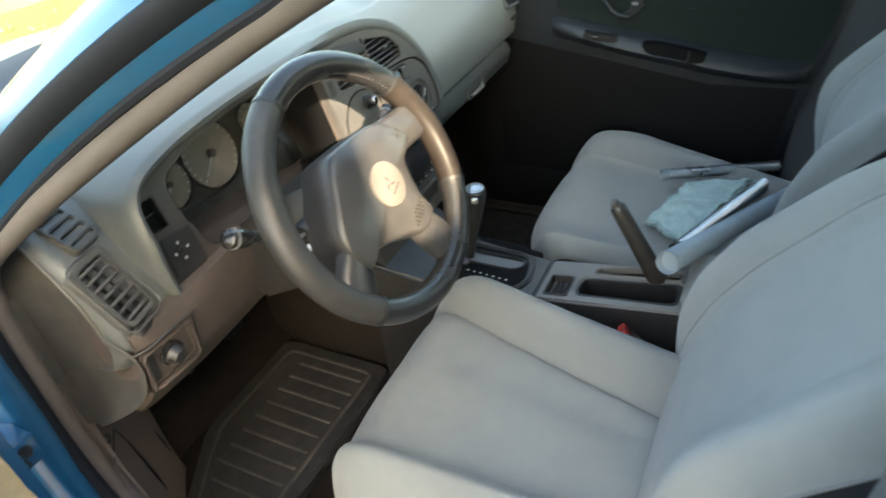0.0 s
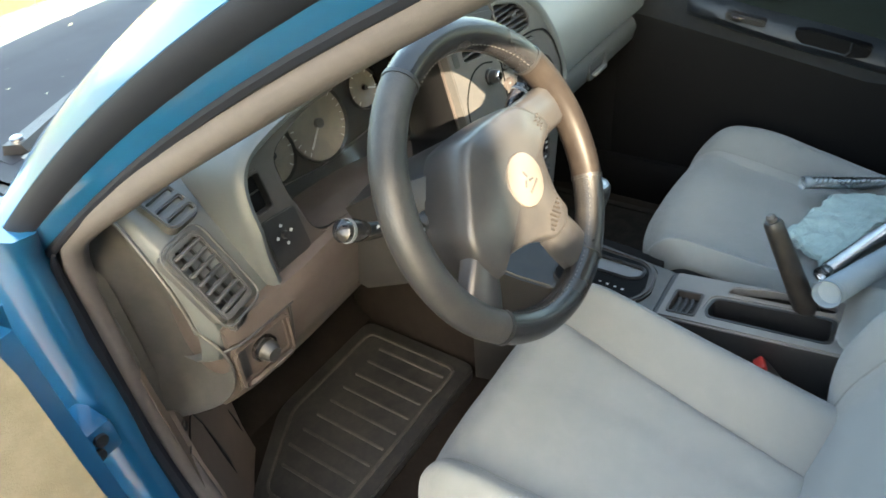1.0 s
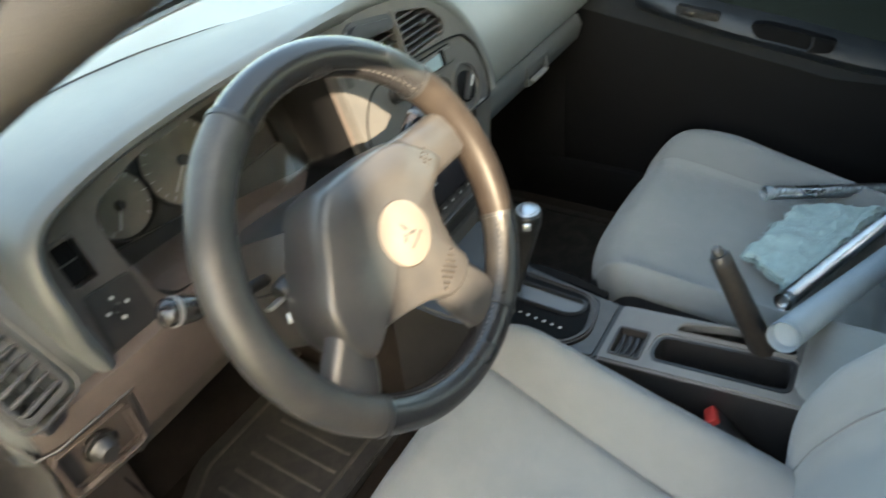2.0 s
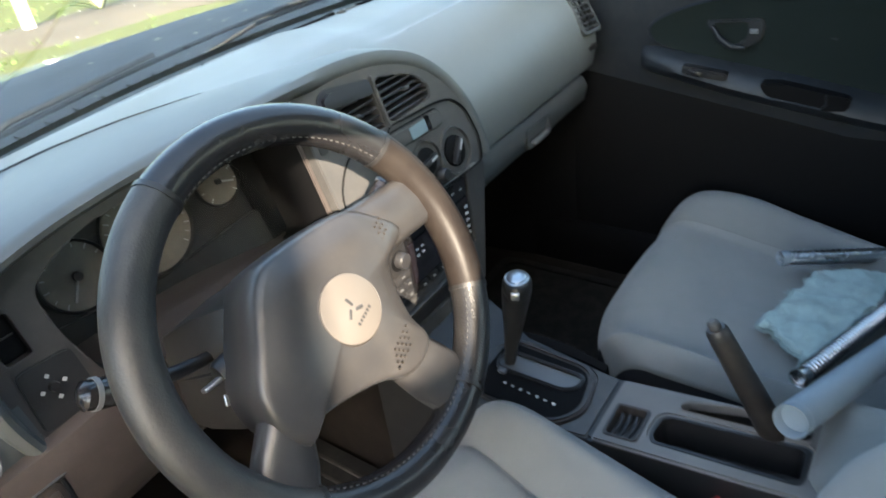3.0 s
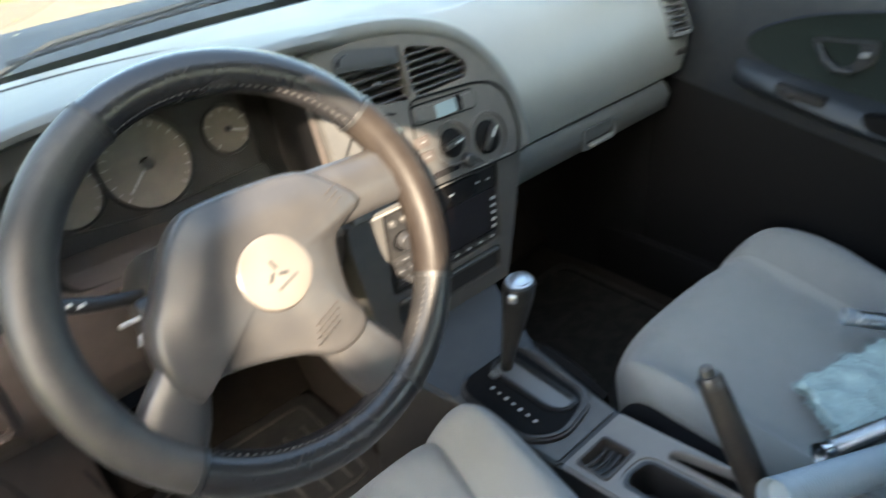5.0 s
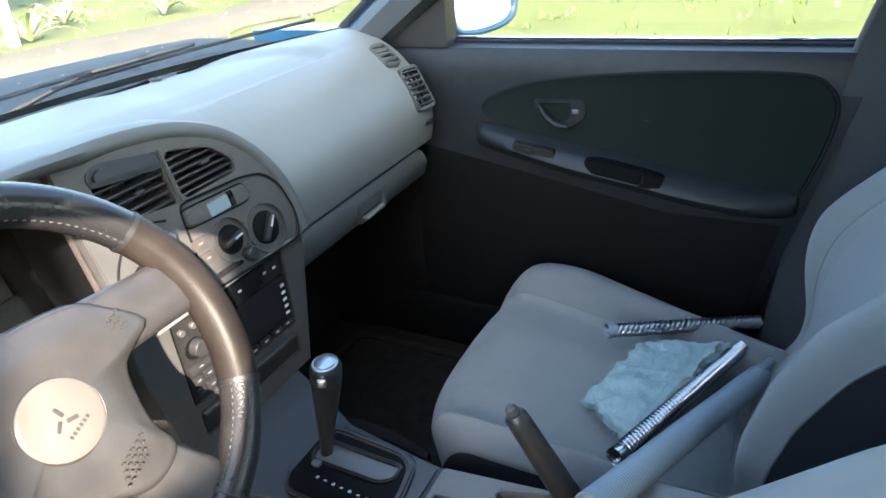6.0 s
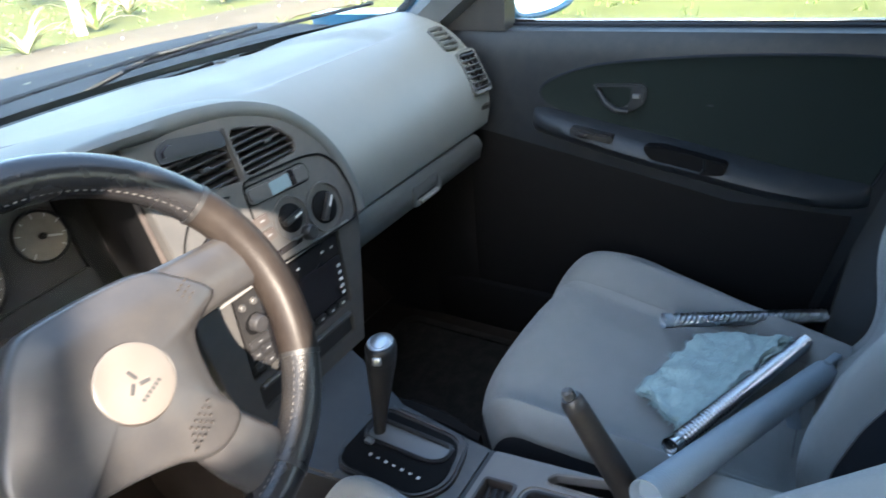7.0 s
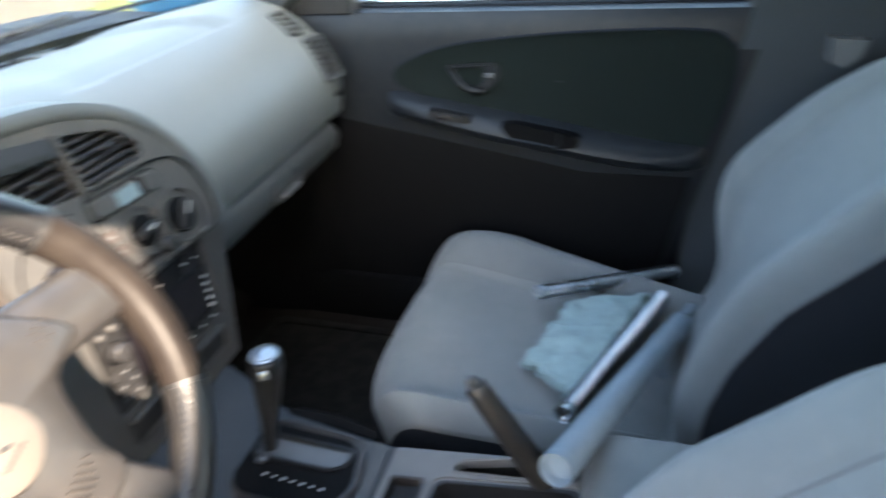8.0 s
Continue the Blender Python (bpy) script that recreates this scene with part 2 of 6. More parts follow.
def circle(cx, cy, r, n=28):
    return [(cx + r * math.cos(2 * math.pi * k / n), cy + r * math.sin(2 * math.pi * k / n)) for k in range(n)]


def plate(outer, holes, m, w0, w1, edge=0.0015):
    """A plate from w0 (back) to w1 (front) in the frame m, with holes through it and a softened front edge."""
    bm = bmesh.new()
    loops = []
    for pts in (outer, *holes):
        vs = [bm.verts.new((x, y, w1)) for x, y in pts]
        loops.append([bm.edges.new((vs[i], vs[(i + 1) % len(vs)])) for i in range(len(vs))])
    edges = [e for l in loops for e in l]
    bmesh.ops.triangle_fill(bm, use_beauty=True, use_dissolve=False, edges=edges, normal=(0, 0, 1))
    rim = [e for e in bm.edges if len(e.link_faces) == 1]
    got = bmesh.ops.extrude_edge_only(bm, edges=rim)
    for v in got["geom"]:
        if isinstance(v, bmesh.types.BMVert):
            v.co.z = w0
    if edge:
        bmesh.ops.bevel(bm, geom=[e for e in bm.edges if len(e.link_faces) == 2 and abs(e.verts[0].co.z - w1) < 1e-6 and abs(e.verts[1].co.z - w1) < 1e-6
                                  and abs(e.calc_face_angle(0)) > 1.0], offset=edge, segments=2, affect='EDGES')
    bmesh.ops.transform(bm, matrix=m, verts=bm.verts)
    return bm


def prism(outer, m, w0, w1, edge=0.0015):
    return plate(outer, [], m, w0, w1, edge)


def smoothed(points, n=40, closed=False):
    """A Catmull-Rom curve through points."""
    p = [Vector(q) for q in points]
    out = []
    m = len(p) if closed else len(p) - 1
    for k in range(n if closed else n + 1):
        t = k / n * m
        i = min(int(t), m - 1)
        f = t - i
        g = (lambda j: p[j % len(p)]) if closed else (lambda j: p[max(0, min(len(p) - 1, j))])
        a, b, c, d = g(i - 1), g(i), g(i + 1), g(i + 2)
        out.append(0.5 * ((2 * b) + (c - a) * f + (2 * a - 5 * b + 4 * c - d) * f * f + (3 * b - a - 3 * c + d) * f ** 3))
    return out


# ---------------------------------------------------------------- car body
def screen_y(x):
    return 0.385 - 0.38 * x * x


car = thing("car", "blue compact saloon car with its front door open, parked on grass", "car", (0, 0.4, 0.0))


def build_body():
    # floor pan, tunnel, firewall
    part("floor_pan", boxed((1.36, 1.95, 0.03), pose(0, -0.55, 0.235)), CARPET, car, "black carpeted floor")
    part("firewall", boxed((1.36, 0.03, 0.66), pose(0, 0.47, 0.58)), CARPET, car)
    part("toe_board", boxed((1.36, 0.30, 0.03), pose(0, 0.455, 0.36, 40)), CARPET, car)
    part("floor_tunnel", boxed((0.22, 1.7, 0.20), pose(0.0, -0.45, 0.32), 0.05, 3), CARPET, car)
    for s in (-1, 1):
        # sill
        bm = boxed((0.13, 1.75, 0.14), pose(s * 0.735, -0.35, 0.285), 0.03, 3)
        part("sill", bm, BLUE, car)
        # hinge pillar
        bm = bmesh.new()
        loft(bm, [[(s * 0.668, 0.168 - dy, z), (s * 0.688, 0.150 - dy, z), (s * 0.706, 0.156 - dy, z), (s * 0.718, 0.180 - dy, z), (s * 0.724, 0.225 - 0.5 * dy, z), (s * 0.735, 0.25, z), (s * 0.735, 0.48, z), (s * 0.668, 0.48, z)]
                  for z, dy in ((0.29, 0.10), (0.36, 0.08), (0.44, 0.03), (0.60, 0.0), (0.80, 0.0), (0.93, 0.02), (0.97, 0.05))])
        part("hinge_pillar", bm, BLUE, car, smooth=80)
        # outer body of the A pillar, from the bonnet's corner to the roof
        lo, hi = Vector((s * 0.675, 0.20, 0.955)), Vector((s * 0.585, -0.48, 1.325))
        path = [lo.lerp(hi, t) + Vector((s * 0.012, 0, 0.035)) * math.sin(math.pi * t) for t in np.linspace(0, 1, 18)]
        if s < 0:
            body = ((0.032, 0.012, -0.006), (0.022, 0.016, 0.002), (0.010, 0.011, 0.003), (0.0, 0.009, 0.0015), (-0.010, 0.004, -0.002), (-0.018, -0.002, -0.007), (-0.023, -0.007, -0.013), (-0.026, -0.010, -0.020), (-0.020, -0.015, -0.027), (-0.016, -0.022, -0.036), (-0.010, -0.026, -0.042), (-0.004, -0.030, -0.047), (0.012, -0.026, -0.042))
            seal, channel, gap = (0.033, 0.015, -0.001), ((-0.0262, -0.0105, -0.0205), (-0.0275, -0.0135, -0.0245), (-0.0245, -0.0175, -0.0305), (-0.0185, -0.0215, -0.0352), (-0.0160, -0.0225, -0.0365), (-0.014, -0.018, -0.030)), (0.001, -0.032, -0.049)
        else:
            body = ((-0.030, 0.026, 0.002), (-0.012, 0.034, 0.008), (0.018, 0.030, 0.007), (0.038, 0.014, -0.003), (0.030, -0.004, -0.018), (0.018, -0.018, -0.030), (-0.010, -0.020, -0.034))
            seal, channel, gap = (-0.006, 0.044, 0.012), None, (0.010, -0.024, -0.036)
        bm = bmesh.new()
        loft(bm, [[p + Vector(o) for o in body] for p in path])
        part("pillar_front", bm, BLUE, car, smooth=50)
        # dark seal between glass and pillar, and the seal round the door opening
        part("screen_seal", tube(bmesh.new(), [p + Vector(seal) for p in path], 0.007 if s < 0 else 0.009, 8), RUBBER, car)
        if channel:
            part("pillar_channel", loft(bmesh.new(), [[p + Vector(o) for o in channel] for p in path]), RUBBER, car, "dark rubber weatherstrip in the pillar", smooth=50)
        else:
            part("pillar_channel", tube(bmesh.new(), [p + Vector((0.034, 0.003, -0.011)) for p in path], 0.0095, 10), RUBBER, car)
        bm = tube(bmesh.new(), [p + Vector(gap) for p in path] + [Vector((s * 0.575, -0.75, 1.325)), Vector((s * 0.60, -0.86, 1.28))], 0.0055 if s < 0 else 0.010, 8)
        part("door_seal", bm, RUBBER, car)
        # inner trim of the A pillar
        bm = bmesh.new()
        trim = ((0.034, 0.010, -0.008), (0.046, -0.010, -0.022), (0.036, -0.034, -0.052), (0.016, -0.036, -0.054), (0.014, -0.024, -0.040)) if s < 0 else ((-0.034, 0.030, -0.002), (-0.052, 0.004, -0.010), (-0.046, -0.030, -0.034), (-0.014, -0.036, -0.044), (-0.008, -0.018, -0.030))
        loft(bm, [[p + Vector(o) for o in trim] for p in path])
        part("pillar_trim", bm, GREIGE if s < 0 else PILLAR, car)
        # B pillar
        bm = bmesh.new()
        loft(bm, [[(s * xo, y0, z), (s * xo, y1, z), (s * (xo - 0.07), y1 + 0.01, z), (s * (xo - 0.07), y0 - 0.01, z)]
                  for z, xo, y0, y1 in ((0.28, 0.765, -0.96, -0.66), (0.60, 0.775, -0.95, -0.68), (0.95, 0.735, -0.92, -0.73), (1.30, 0.625, -0.90, -0.80))])
        part("pillar_centre", bm, BLUE, car)
        bm = bmesh.new()
        loft(bm, [[(s * xo, y0, z), (s * xo, y1, z), (s * (xo - 0.02), y1 + 0.02, z), (s * (xo - 0.02), y0 - 0.02, z)]
                  for z, xo, y0, y1 in ((0.30, 0.690, -0.96, -0.65), (0.60, 0.700, -0.95, -0.67), (0.95, 0.662, -0.92, -0.72), (1.28, 0.552, -0.90, -0.79))])
        part("pillar_centre_trim", bm, PILLAR, car)
        # seal and edging along the pillar
        part("pillar_edging", tube(bmesh.new(), [(s * 0.690, -0.645, 0.36), (s * 0.700, -0.660, 0.60), (s * 0.672, -0.708, 0.95), (s * 0.600, -0.775, 1.25)], 0.013, 10), EDGING, car)
        # roof rail
        bm = tube(bmesh.new(), [hi, (s * 0.585, -0.70, 1.345), (s * 0.58, -1.0, 1.345), (s * 0.575, -1.45, 1.29), (s * 0.60, -1.85, 1.12)], 0.030, 10)
        part("roof_rail", bm, BLUE, car)
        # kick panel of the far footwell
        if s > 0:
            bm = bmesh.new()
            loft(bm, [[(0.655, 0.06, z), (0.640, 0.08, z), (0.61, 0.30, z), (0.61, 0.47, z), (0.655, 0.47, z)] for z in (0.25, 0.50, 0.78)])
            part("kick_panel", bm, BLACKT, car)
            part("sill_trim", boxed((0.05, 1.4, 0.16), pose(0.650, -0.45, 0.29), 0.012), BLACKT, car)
        # rear door, closed
        bm = bmesh.new()
        loft(bm, [[(s * xo, -0.96, z), (s * xo, -1.80, z), (s * (xo - 0.08), -1.80, z), (s * (xo - 0.08), -0.96, z)] for z, xo in ((0.30, 0.77), (0.60, 0.785), (0.94, 0.745))])
        part("rear_door", bm, BLUE, car)
        bm = bmesh.new()
        loft(bm, [[(s * 0.725, -0.95, 0.94), (s * 0.725, -1.80, 0.94), (s * 0.72, -1.80, 0.94), (s * 0.72, -0.95, 0.94)],
                  [(s * 0.60, -0.93, 1.31), (s * 0.60, -1.45, 1.28), (s * 0.595, -1.45, 1.28), (s * 0.595, -0.93, 1.31)]])
        part("rear_side_glass", bm, GLASS, car).visible_shadow = False
        # front wing
        bm = bmesh.new()
        loft(bm, [[(s * 0.70, 0.22, 0.30), (s * 0.79, 0.24, 0.45), (s * 0.80, 0.24, 0.65), (s * 0.775, 0.24, 0.86), (s * 0.70, 0.26, 0.945), (s * 0.60, 0.40, 0.93)],
                  [(s * 0.70, 0.7, 0.55), (s * 0.80, 0.7, 0.62), (s * 0.81, 0.7, 0.70), (s * 0.785, 0.7, 0.84), (s * 0.70, 0.7, 0.895), (s * 0.60, 0.75, 0.90)],
                  [(s * 0.68, 1.5, 0.40), (s * 0.77, 1.5, 0.50), (s * 0.78, 1.5, 0.62), (s * 0.75, 1.5, 0.72), (s * 0.68, 1.5, 0.77), (s * 0.58, 1.55, 0.77)]], closed=False, caps=False)
        part("front_wing", bm, BLUE, car)
        # wheels
        for y in (1.12, -1.55):
            bm = lathe(bmesh.new(), [(0.01, -0.09), (0.24, -0.09), (0.285, -0.075), (0.295, -0.04), (0.295, 0.04), (0.285, 0.075), (0.24, 0.09), (0.19, 0.085), (0.18, 0.06), (0.01, 0.06)],
                       basis((s * 0.72, y, 0.295), (0, s, 0), (0, 0, 1)), 32)
            part("road_wheel", bm, RUBBER, car)
    # roof skin and headliner
    for name, mat, lift in (("roof", BLUE, 0.03), ("headliner", HEADL, 0.0)):
        bm = bmesh.new()
        loft(bm, [[(x, y + 0.05 * (1 - (x / 0.6) ** 2) * (1 if y > -0.6 else 0), z + lift + 0.035 * (1 - (x / 0.6) ** 2)) for x in np.linspace(-0.6, 0.6, 13)]
                  for y, z in ((-0.47, 1.318), (-0.7, 1.345), (-1.0, 1.35), (-1.3, 1.33), (-1.5, 1.29))], closed=False, caps=False)
        part(name, bm, mat, car)
    # rear bench, parcel shelf, back panel, back glass
    bm = bmesh.new()
    box(bm, (1.24, 0.48, 0.20), pose(0, -1.42, 0.40), 0.06, 4)
    box(bm, (1.24, 0.16, 0.56), pose(0, -1.70, 0.68, -18), 0.06, 4)
    part("rear_bench", bm, FABRIC, car)
    bm = bmesh.new()
    box(bm, (1.36, 0.5, 0.03), pose(0, -2.0, 0.93))
    box(bm, (1.5, 0.05, 0.66), pose(0, -2.45, 0.60))
    box(bm, (1.45, 0.55, 0.03), pose(0, -2.3, 0.95), 0.01)
    part("boot", bm, BLUE, car)
    bm = bmesh.new()
    loft(bm, [[(-0.56, -1.5, 1.30), (0.56, -1.5, 1.30), (0.56, -1.5, 1.295), (-0.56, -1.5, 1.295)], [(-0.62, -2.05, 0.96), (0.62, -2.05, 0.96), (0.62, -2.05, 0.955), (-0.62, -2.05, 0.955)]])
    part("back_glass", bm, GLASS, car).visible_shadow = False
    # bonnet
    bm = bmesh.new()
    loft(bm, [[(x, screen_y(x) + 0.44 + t * (0.94 - 0.16 * x * x), 0.918 + 0.025 * (1 - (x / 0.66) ** 2) - 0.10 * t - 0.085 * t * t) for x in np.linspace(-0.66, 0.66, 17)] for t in np.linspace(0, 1, 10)], closed=False, caps=False)
    part("bonnet", bm, BLUE, car)
    bm = boxed((1.5, 0.16, 0.34), pose(0, 1.72, 0.56), 0.06, 4)
    part("front_bumper", bm, BLUE, car)
    # cowl under the wipers; its black outer part stands in for dark bonnet reflections
    bm = bmesh.new()
    loft(bm, [[(x, screen_y(x) + dy, z) for x in np.linspace(-0.64, 0.64, 17)] for dy, z in ((-0.01, 0.962), (0.03, 0.954), (0.10, 0.950), (0.20, 0.953), (0.32, 0.957), (0.41, 0.957), (0.45, 0.945))], closed=False, caps=False)
    part("cowl_and_dark_bonnet", bm, RUBBER, car)
    for k in range(26):
        x = -0.60 + 0.048 * k
        part("cowl_slot", boxed((0.03, 0.05, 0.004), pose(x, screen_y(x) + 0.075, 0.951)), RUBBER, car)
    # windscreen, with its black border at the foot
    def pane(u, t):
        x = (0.645 - 0.105 * t) * u
        return Vector((x, (screen_y(0.645 * u) - 0.005) * (1 - t) + (-0.43 - 0.10 * u * u) * t, 0.965 + 0.375 * t + 0.03 * math.sin(math.pi * t) - 0.02 * t * u * u))
    bm = bmesh.new()
    loft(bm, [[pane(u, t) for u in np.linspace(-1, 1, 21)] for t in np.linspace(0, 1, 9)], closed=False, caps=False)
    ob = part("windscreen", bm, WSCREEN, car, "clear windscreen with a film of dust")
    ob.visible_shadow = False
    bm = bmesh.new()
    loft(bm, [[pane(u, t) + Vector((0, 0.004, 0.003)) for u in np.linspace(-1, 1, 33)] for t in (0, 0.015, 0.034)], closed=False, caps=False)
    part("screen_border", bm, RUBBER, car)
    # wipers lying on the glass
    for x0, x1 in ((-0.42, 0.10), (0.05, 0.52)):
        wiper = part("wiper", tube(bmesh.new(), [pane(x0 / 0.645, 0.00) + Vector((0, 0.06, -0.004)), pane((x0 + 0.1) / 0.645, 0.05) + Vector((0, 0.03, 0.014)), pane((x0 + 0.6 * (x1 - x0)) / 0.645, 0.07) + Vector((0, 0.018, 0.016))], 0.0045, 8), DARK, car)
        part("wiper_blade", tube(bmesh.new(), [pane((x0 + 0.04 + f * (x1 - x0)) / 0.645, 0.050 + 0.035 * f) + Vector((0, 0.016, 0.008)) for f in np.linspace(0, 1, 8)], 0.0036, 6), RUBBER, wiper)
    arm = part("wiper_arm", loft(bmesh.new(), [[Vector((-0.600, 0.312, 0.958)).lerp(Vector((-0.375, 0.445, 0.962)), f) + Vector(o) * (1 - 0.5 * f) for o in ((-0.009, 0.013, -0.003), (-0.006, 0.009, 0.009), (0.006, -0.009, 0.009), (0.009, -0.013, -0.003))] for f in np.linspace(0, 1, 6)]), DARK, car, "black wiper arm on its pivot")
    part("pivot_nut", lathe(bmesh.new(), [(0.007, 0), (0.007, 0.005), (0.004, 0.007), (0.001, 0.007)], pose(-0.590, 0.318, 0.966), 12), STEEL, arm)
    # hinge of the open door
    for z in (0.50, 0.70):
        h = part("hinge", boxed((0.05, 0.06, 0.045), pose(-0.735, 0.155, z), 0.006), BLUE, car)
        for dy in (-0.016, 0.016):
            part("hinge_bolt", lathe(bmesh.new(), [(0.008, 0), (0.008, 0.005), (0.001, 0.006)], basis((-0.735 + dy * 0.3, 0.124, z + dy * 0.5), (1, 0, 0), (0, 0, 1)), 10), DARK, h)
        part("hinge_pin", lathe(bmesh.new(), [(0.007, -0.035), (0.007, 0.035)], pose(-0.760, 0.155, z), 10), STEEL, h)


build_body()


def build_side_trim():
    """Kick panel, scuff plate and edging inside the open doorway."""
    trim = thing("doorway_trim", "brownish grey plastic kick panel and edging of the open doorway", "car trim", (-0.66, 0.1, 0.3))
    # rubber edging that follows the opening
    path = smoothed([(-0.668, -0.66, 0.365), (-0.668, -0.40, 0.360), (-0.666, -0.05, 0.372), (-0.663, 0.06, 0.42), (-0.660, 0.125, 0.52), (-0.657, 0.155, 0.64), (-0.655, 0.158, 0.78), (-0.656, 0.145, 0.88), (-0.657, 0.120, 0.930), (-0.656, 0.075, 0.966), (-0.653, 0.0, 1.012), (-0.643, -0.10, 1.072), (-0.612, -0.30, 1.182), (-0.585, -0.50, 1.275)], 70)
    part("opening_edging", tube(bmesh.new(), path, 0.013, 10), GREIGE, trim)
    part("opening_seal", tube(bmesh.new(), [p + Vector((-0.019, 0.006, -0.002)) for p in path[:44]], [0.010] * 36 + [0.009, 0.008, 0.007, 0.006, 0.005, 0.004, 0.003, 0.002], 8), RUBBER, trim)
    # trim that closes the footwell before the hinge pillar, angled to face the seat
    bm = bmesh.new()
    rings = []
    for f in np.linspace(0, 1, 9):
        x, y = -0.662 + 0.172 * f, 0.112 + 0.200 * f + 0.022 * math.sin(math.pi * f)
        rings.append([(x + 0.006, y - 0.030 * (1 - f), 0.262), (x, y - 0.012 * (1 - f), 0.34), (x, y, 0.45), (x, y + 0.004, 0.60), (x, y + 0.012, 0.74)])
    part("footwell_trim", loft(bm, rings, closed=False, caps=False), FOOT, trim, "brown plastic footwell trim", smooth=70)
    def on_trim(f, z, off=0.0):
        x, y = -0.662 + 0.172 * f, 0.112 + 0.200 * f + 0.022 * math.sin(math.pi * f)
        return Vector((x - off * 0.75, y - off * 0.65 - 0.012 * (1 - f) * max(0, (0.45 - z) / 0.11), z))
    part("trim_slot", tube(bmesh.new(), [on_trim(f, z, 0.001) for f, z in ((0.45, 0.51), (0.50, 0.45), (0.54, 0.39), (0.57, 0.34))], [0.001, 0.0035, 0.0045, 0.001], 6), DARK, trim)
    part("trim_crease", tube(bmesh.new(), [on_trim(f, z, 0.001) for f, z in ((0.90, 0.41), (0.94, 0.37), (0.97, 0.33))], [0.001, 0.0035, 0.001], 6), DARK, trim)
    part("trim_joint", tube(bmesh.new(), [on_trim(f, z, 0.0005) for f, z in ((0.05, 0.585), (0.20, 0.575), (0.36, 0.565), (0.45, 0.51))], 0.0012, 6), DARK, trim)
    # kick panel
    bm = bmesh.new()
    loft(bm, [[(-0.656, 0.10 + dy, z), (-0.640, 0.11 + dy, z), (-0.60 - dx, 0.36, z), (-0.61 - dx, 0.42, z), (-0.656, 0.42, z)] for z, dx, dy in ((0.26, 0, -0.02), (0.40, 0.01, -0.01), (0.55, 0.02, 0.03), (0.72, 0.02, 0.04))])
    part("kick_panel", bm, FOOT, trim)
    part("scuff_plate", boxed((0.12, 1.0, 0.012), pose(-0.625, -0.35, 0.352), 0.004), LOWER, trim)
    part("panel_clip", lathe(bmesh.new(), [(0.008, 0), (0.007, 0.003), (0.002, 0.004)], basis(on_trim(0.17, 0.600), (0.65, 0.75, 0), (0, 0, 1)), 12), DARK, trim)


build_side_trim()


# ---------------------------------------------------------------- dashboard
UP = basis((0, 0, 0.82), (1, 0, 0), (0, 0.2425, 0.970))
LO = basis((0, -0.005, 0.70), (1, 0, 0), (0, 0, 1))


def fz(z):
    return (z - 0.82) / 0.970


def face(points):
    return [(x, fz(z)) for x, z in points]


dash = thing("dashboard", "grey moulded plastic dashboard with a hooded binnacle and rounded passenger side", "dashboard", (0, 0.15, 0.6))


FRONT = [(0.20, 0.981), (0.165, 0.977), (0.130, 0.967), (0.098, 0.952), (0.070, 0.931), (0.046, 0.903), (0.027, 0.875), (0.016, 0.848), (0.012, 0.820), (0.017, 0.795), (0.030, 0.772), (0.045, 0.762), (0.075, 0.758)]

# on the passenger side the face runs on flush to the glove box lid
FRONT_GLOVE = FRONT[:9] + [(0.0135, 0.795), (0.0180, 0.774), (0.0215, 0.7650), (0.040, 0.7625)]


def pad_y(z):
    """How far ahead the face of the dash pad lies at the height z."""
    zs, ys = [q[1] for q in FRONT[:11]][::-1], [q[0] for q in FRONT[:11]][::-1]
    return float(np.interp(z, zs, ys))


def hood_end(x):
    """Where the hood over the dials and vents meets the flat top: (y, z)."""
    y = float(np.interp(x, (-0.49, -0.46, -0.40, -0.33, -0.25, -0.16, -0.10, -0.04, 0.02, 0.06), (0.198, 0.212, 0.228, 0.235, 0.226, 0.196, 0.172, 0.152, 0.142, 0.138)))
    return y, float(np.interp(x, (-0.16, -0.10, -0.04, 0.02, 0.06), (0.9815, 0.9795, 0.9765, 0.973, 0.970)))


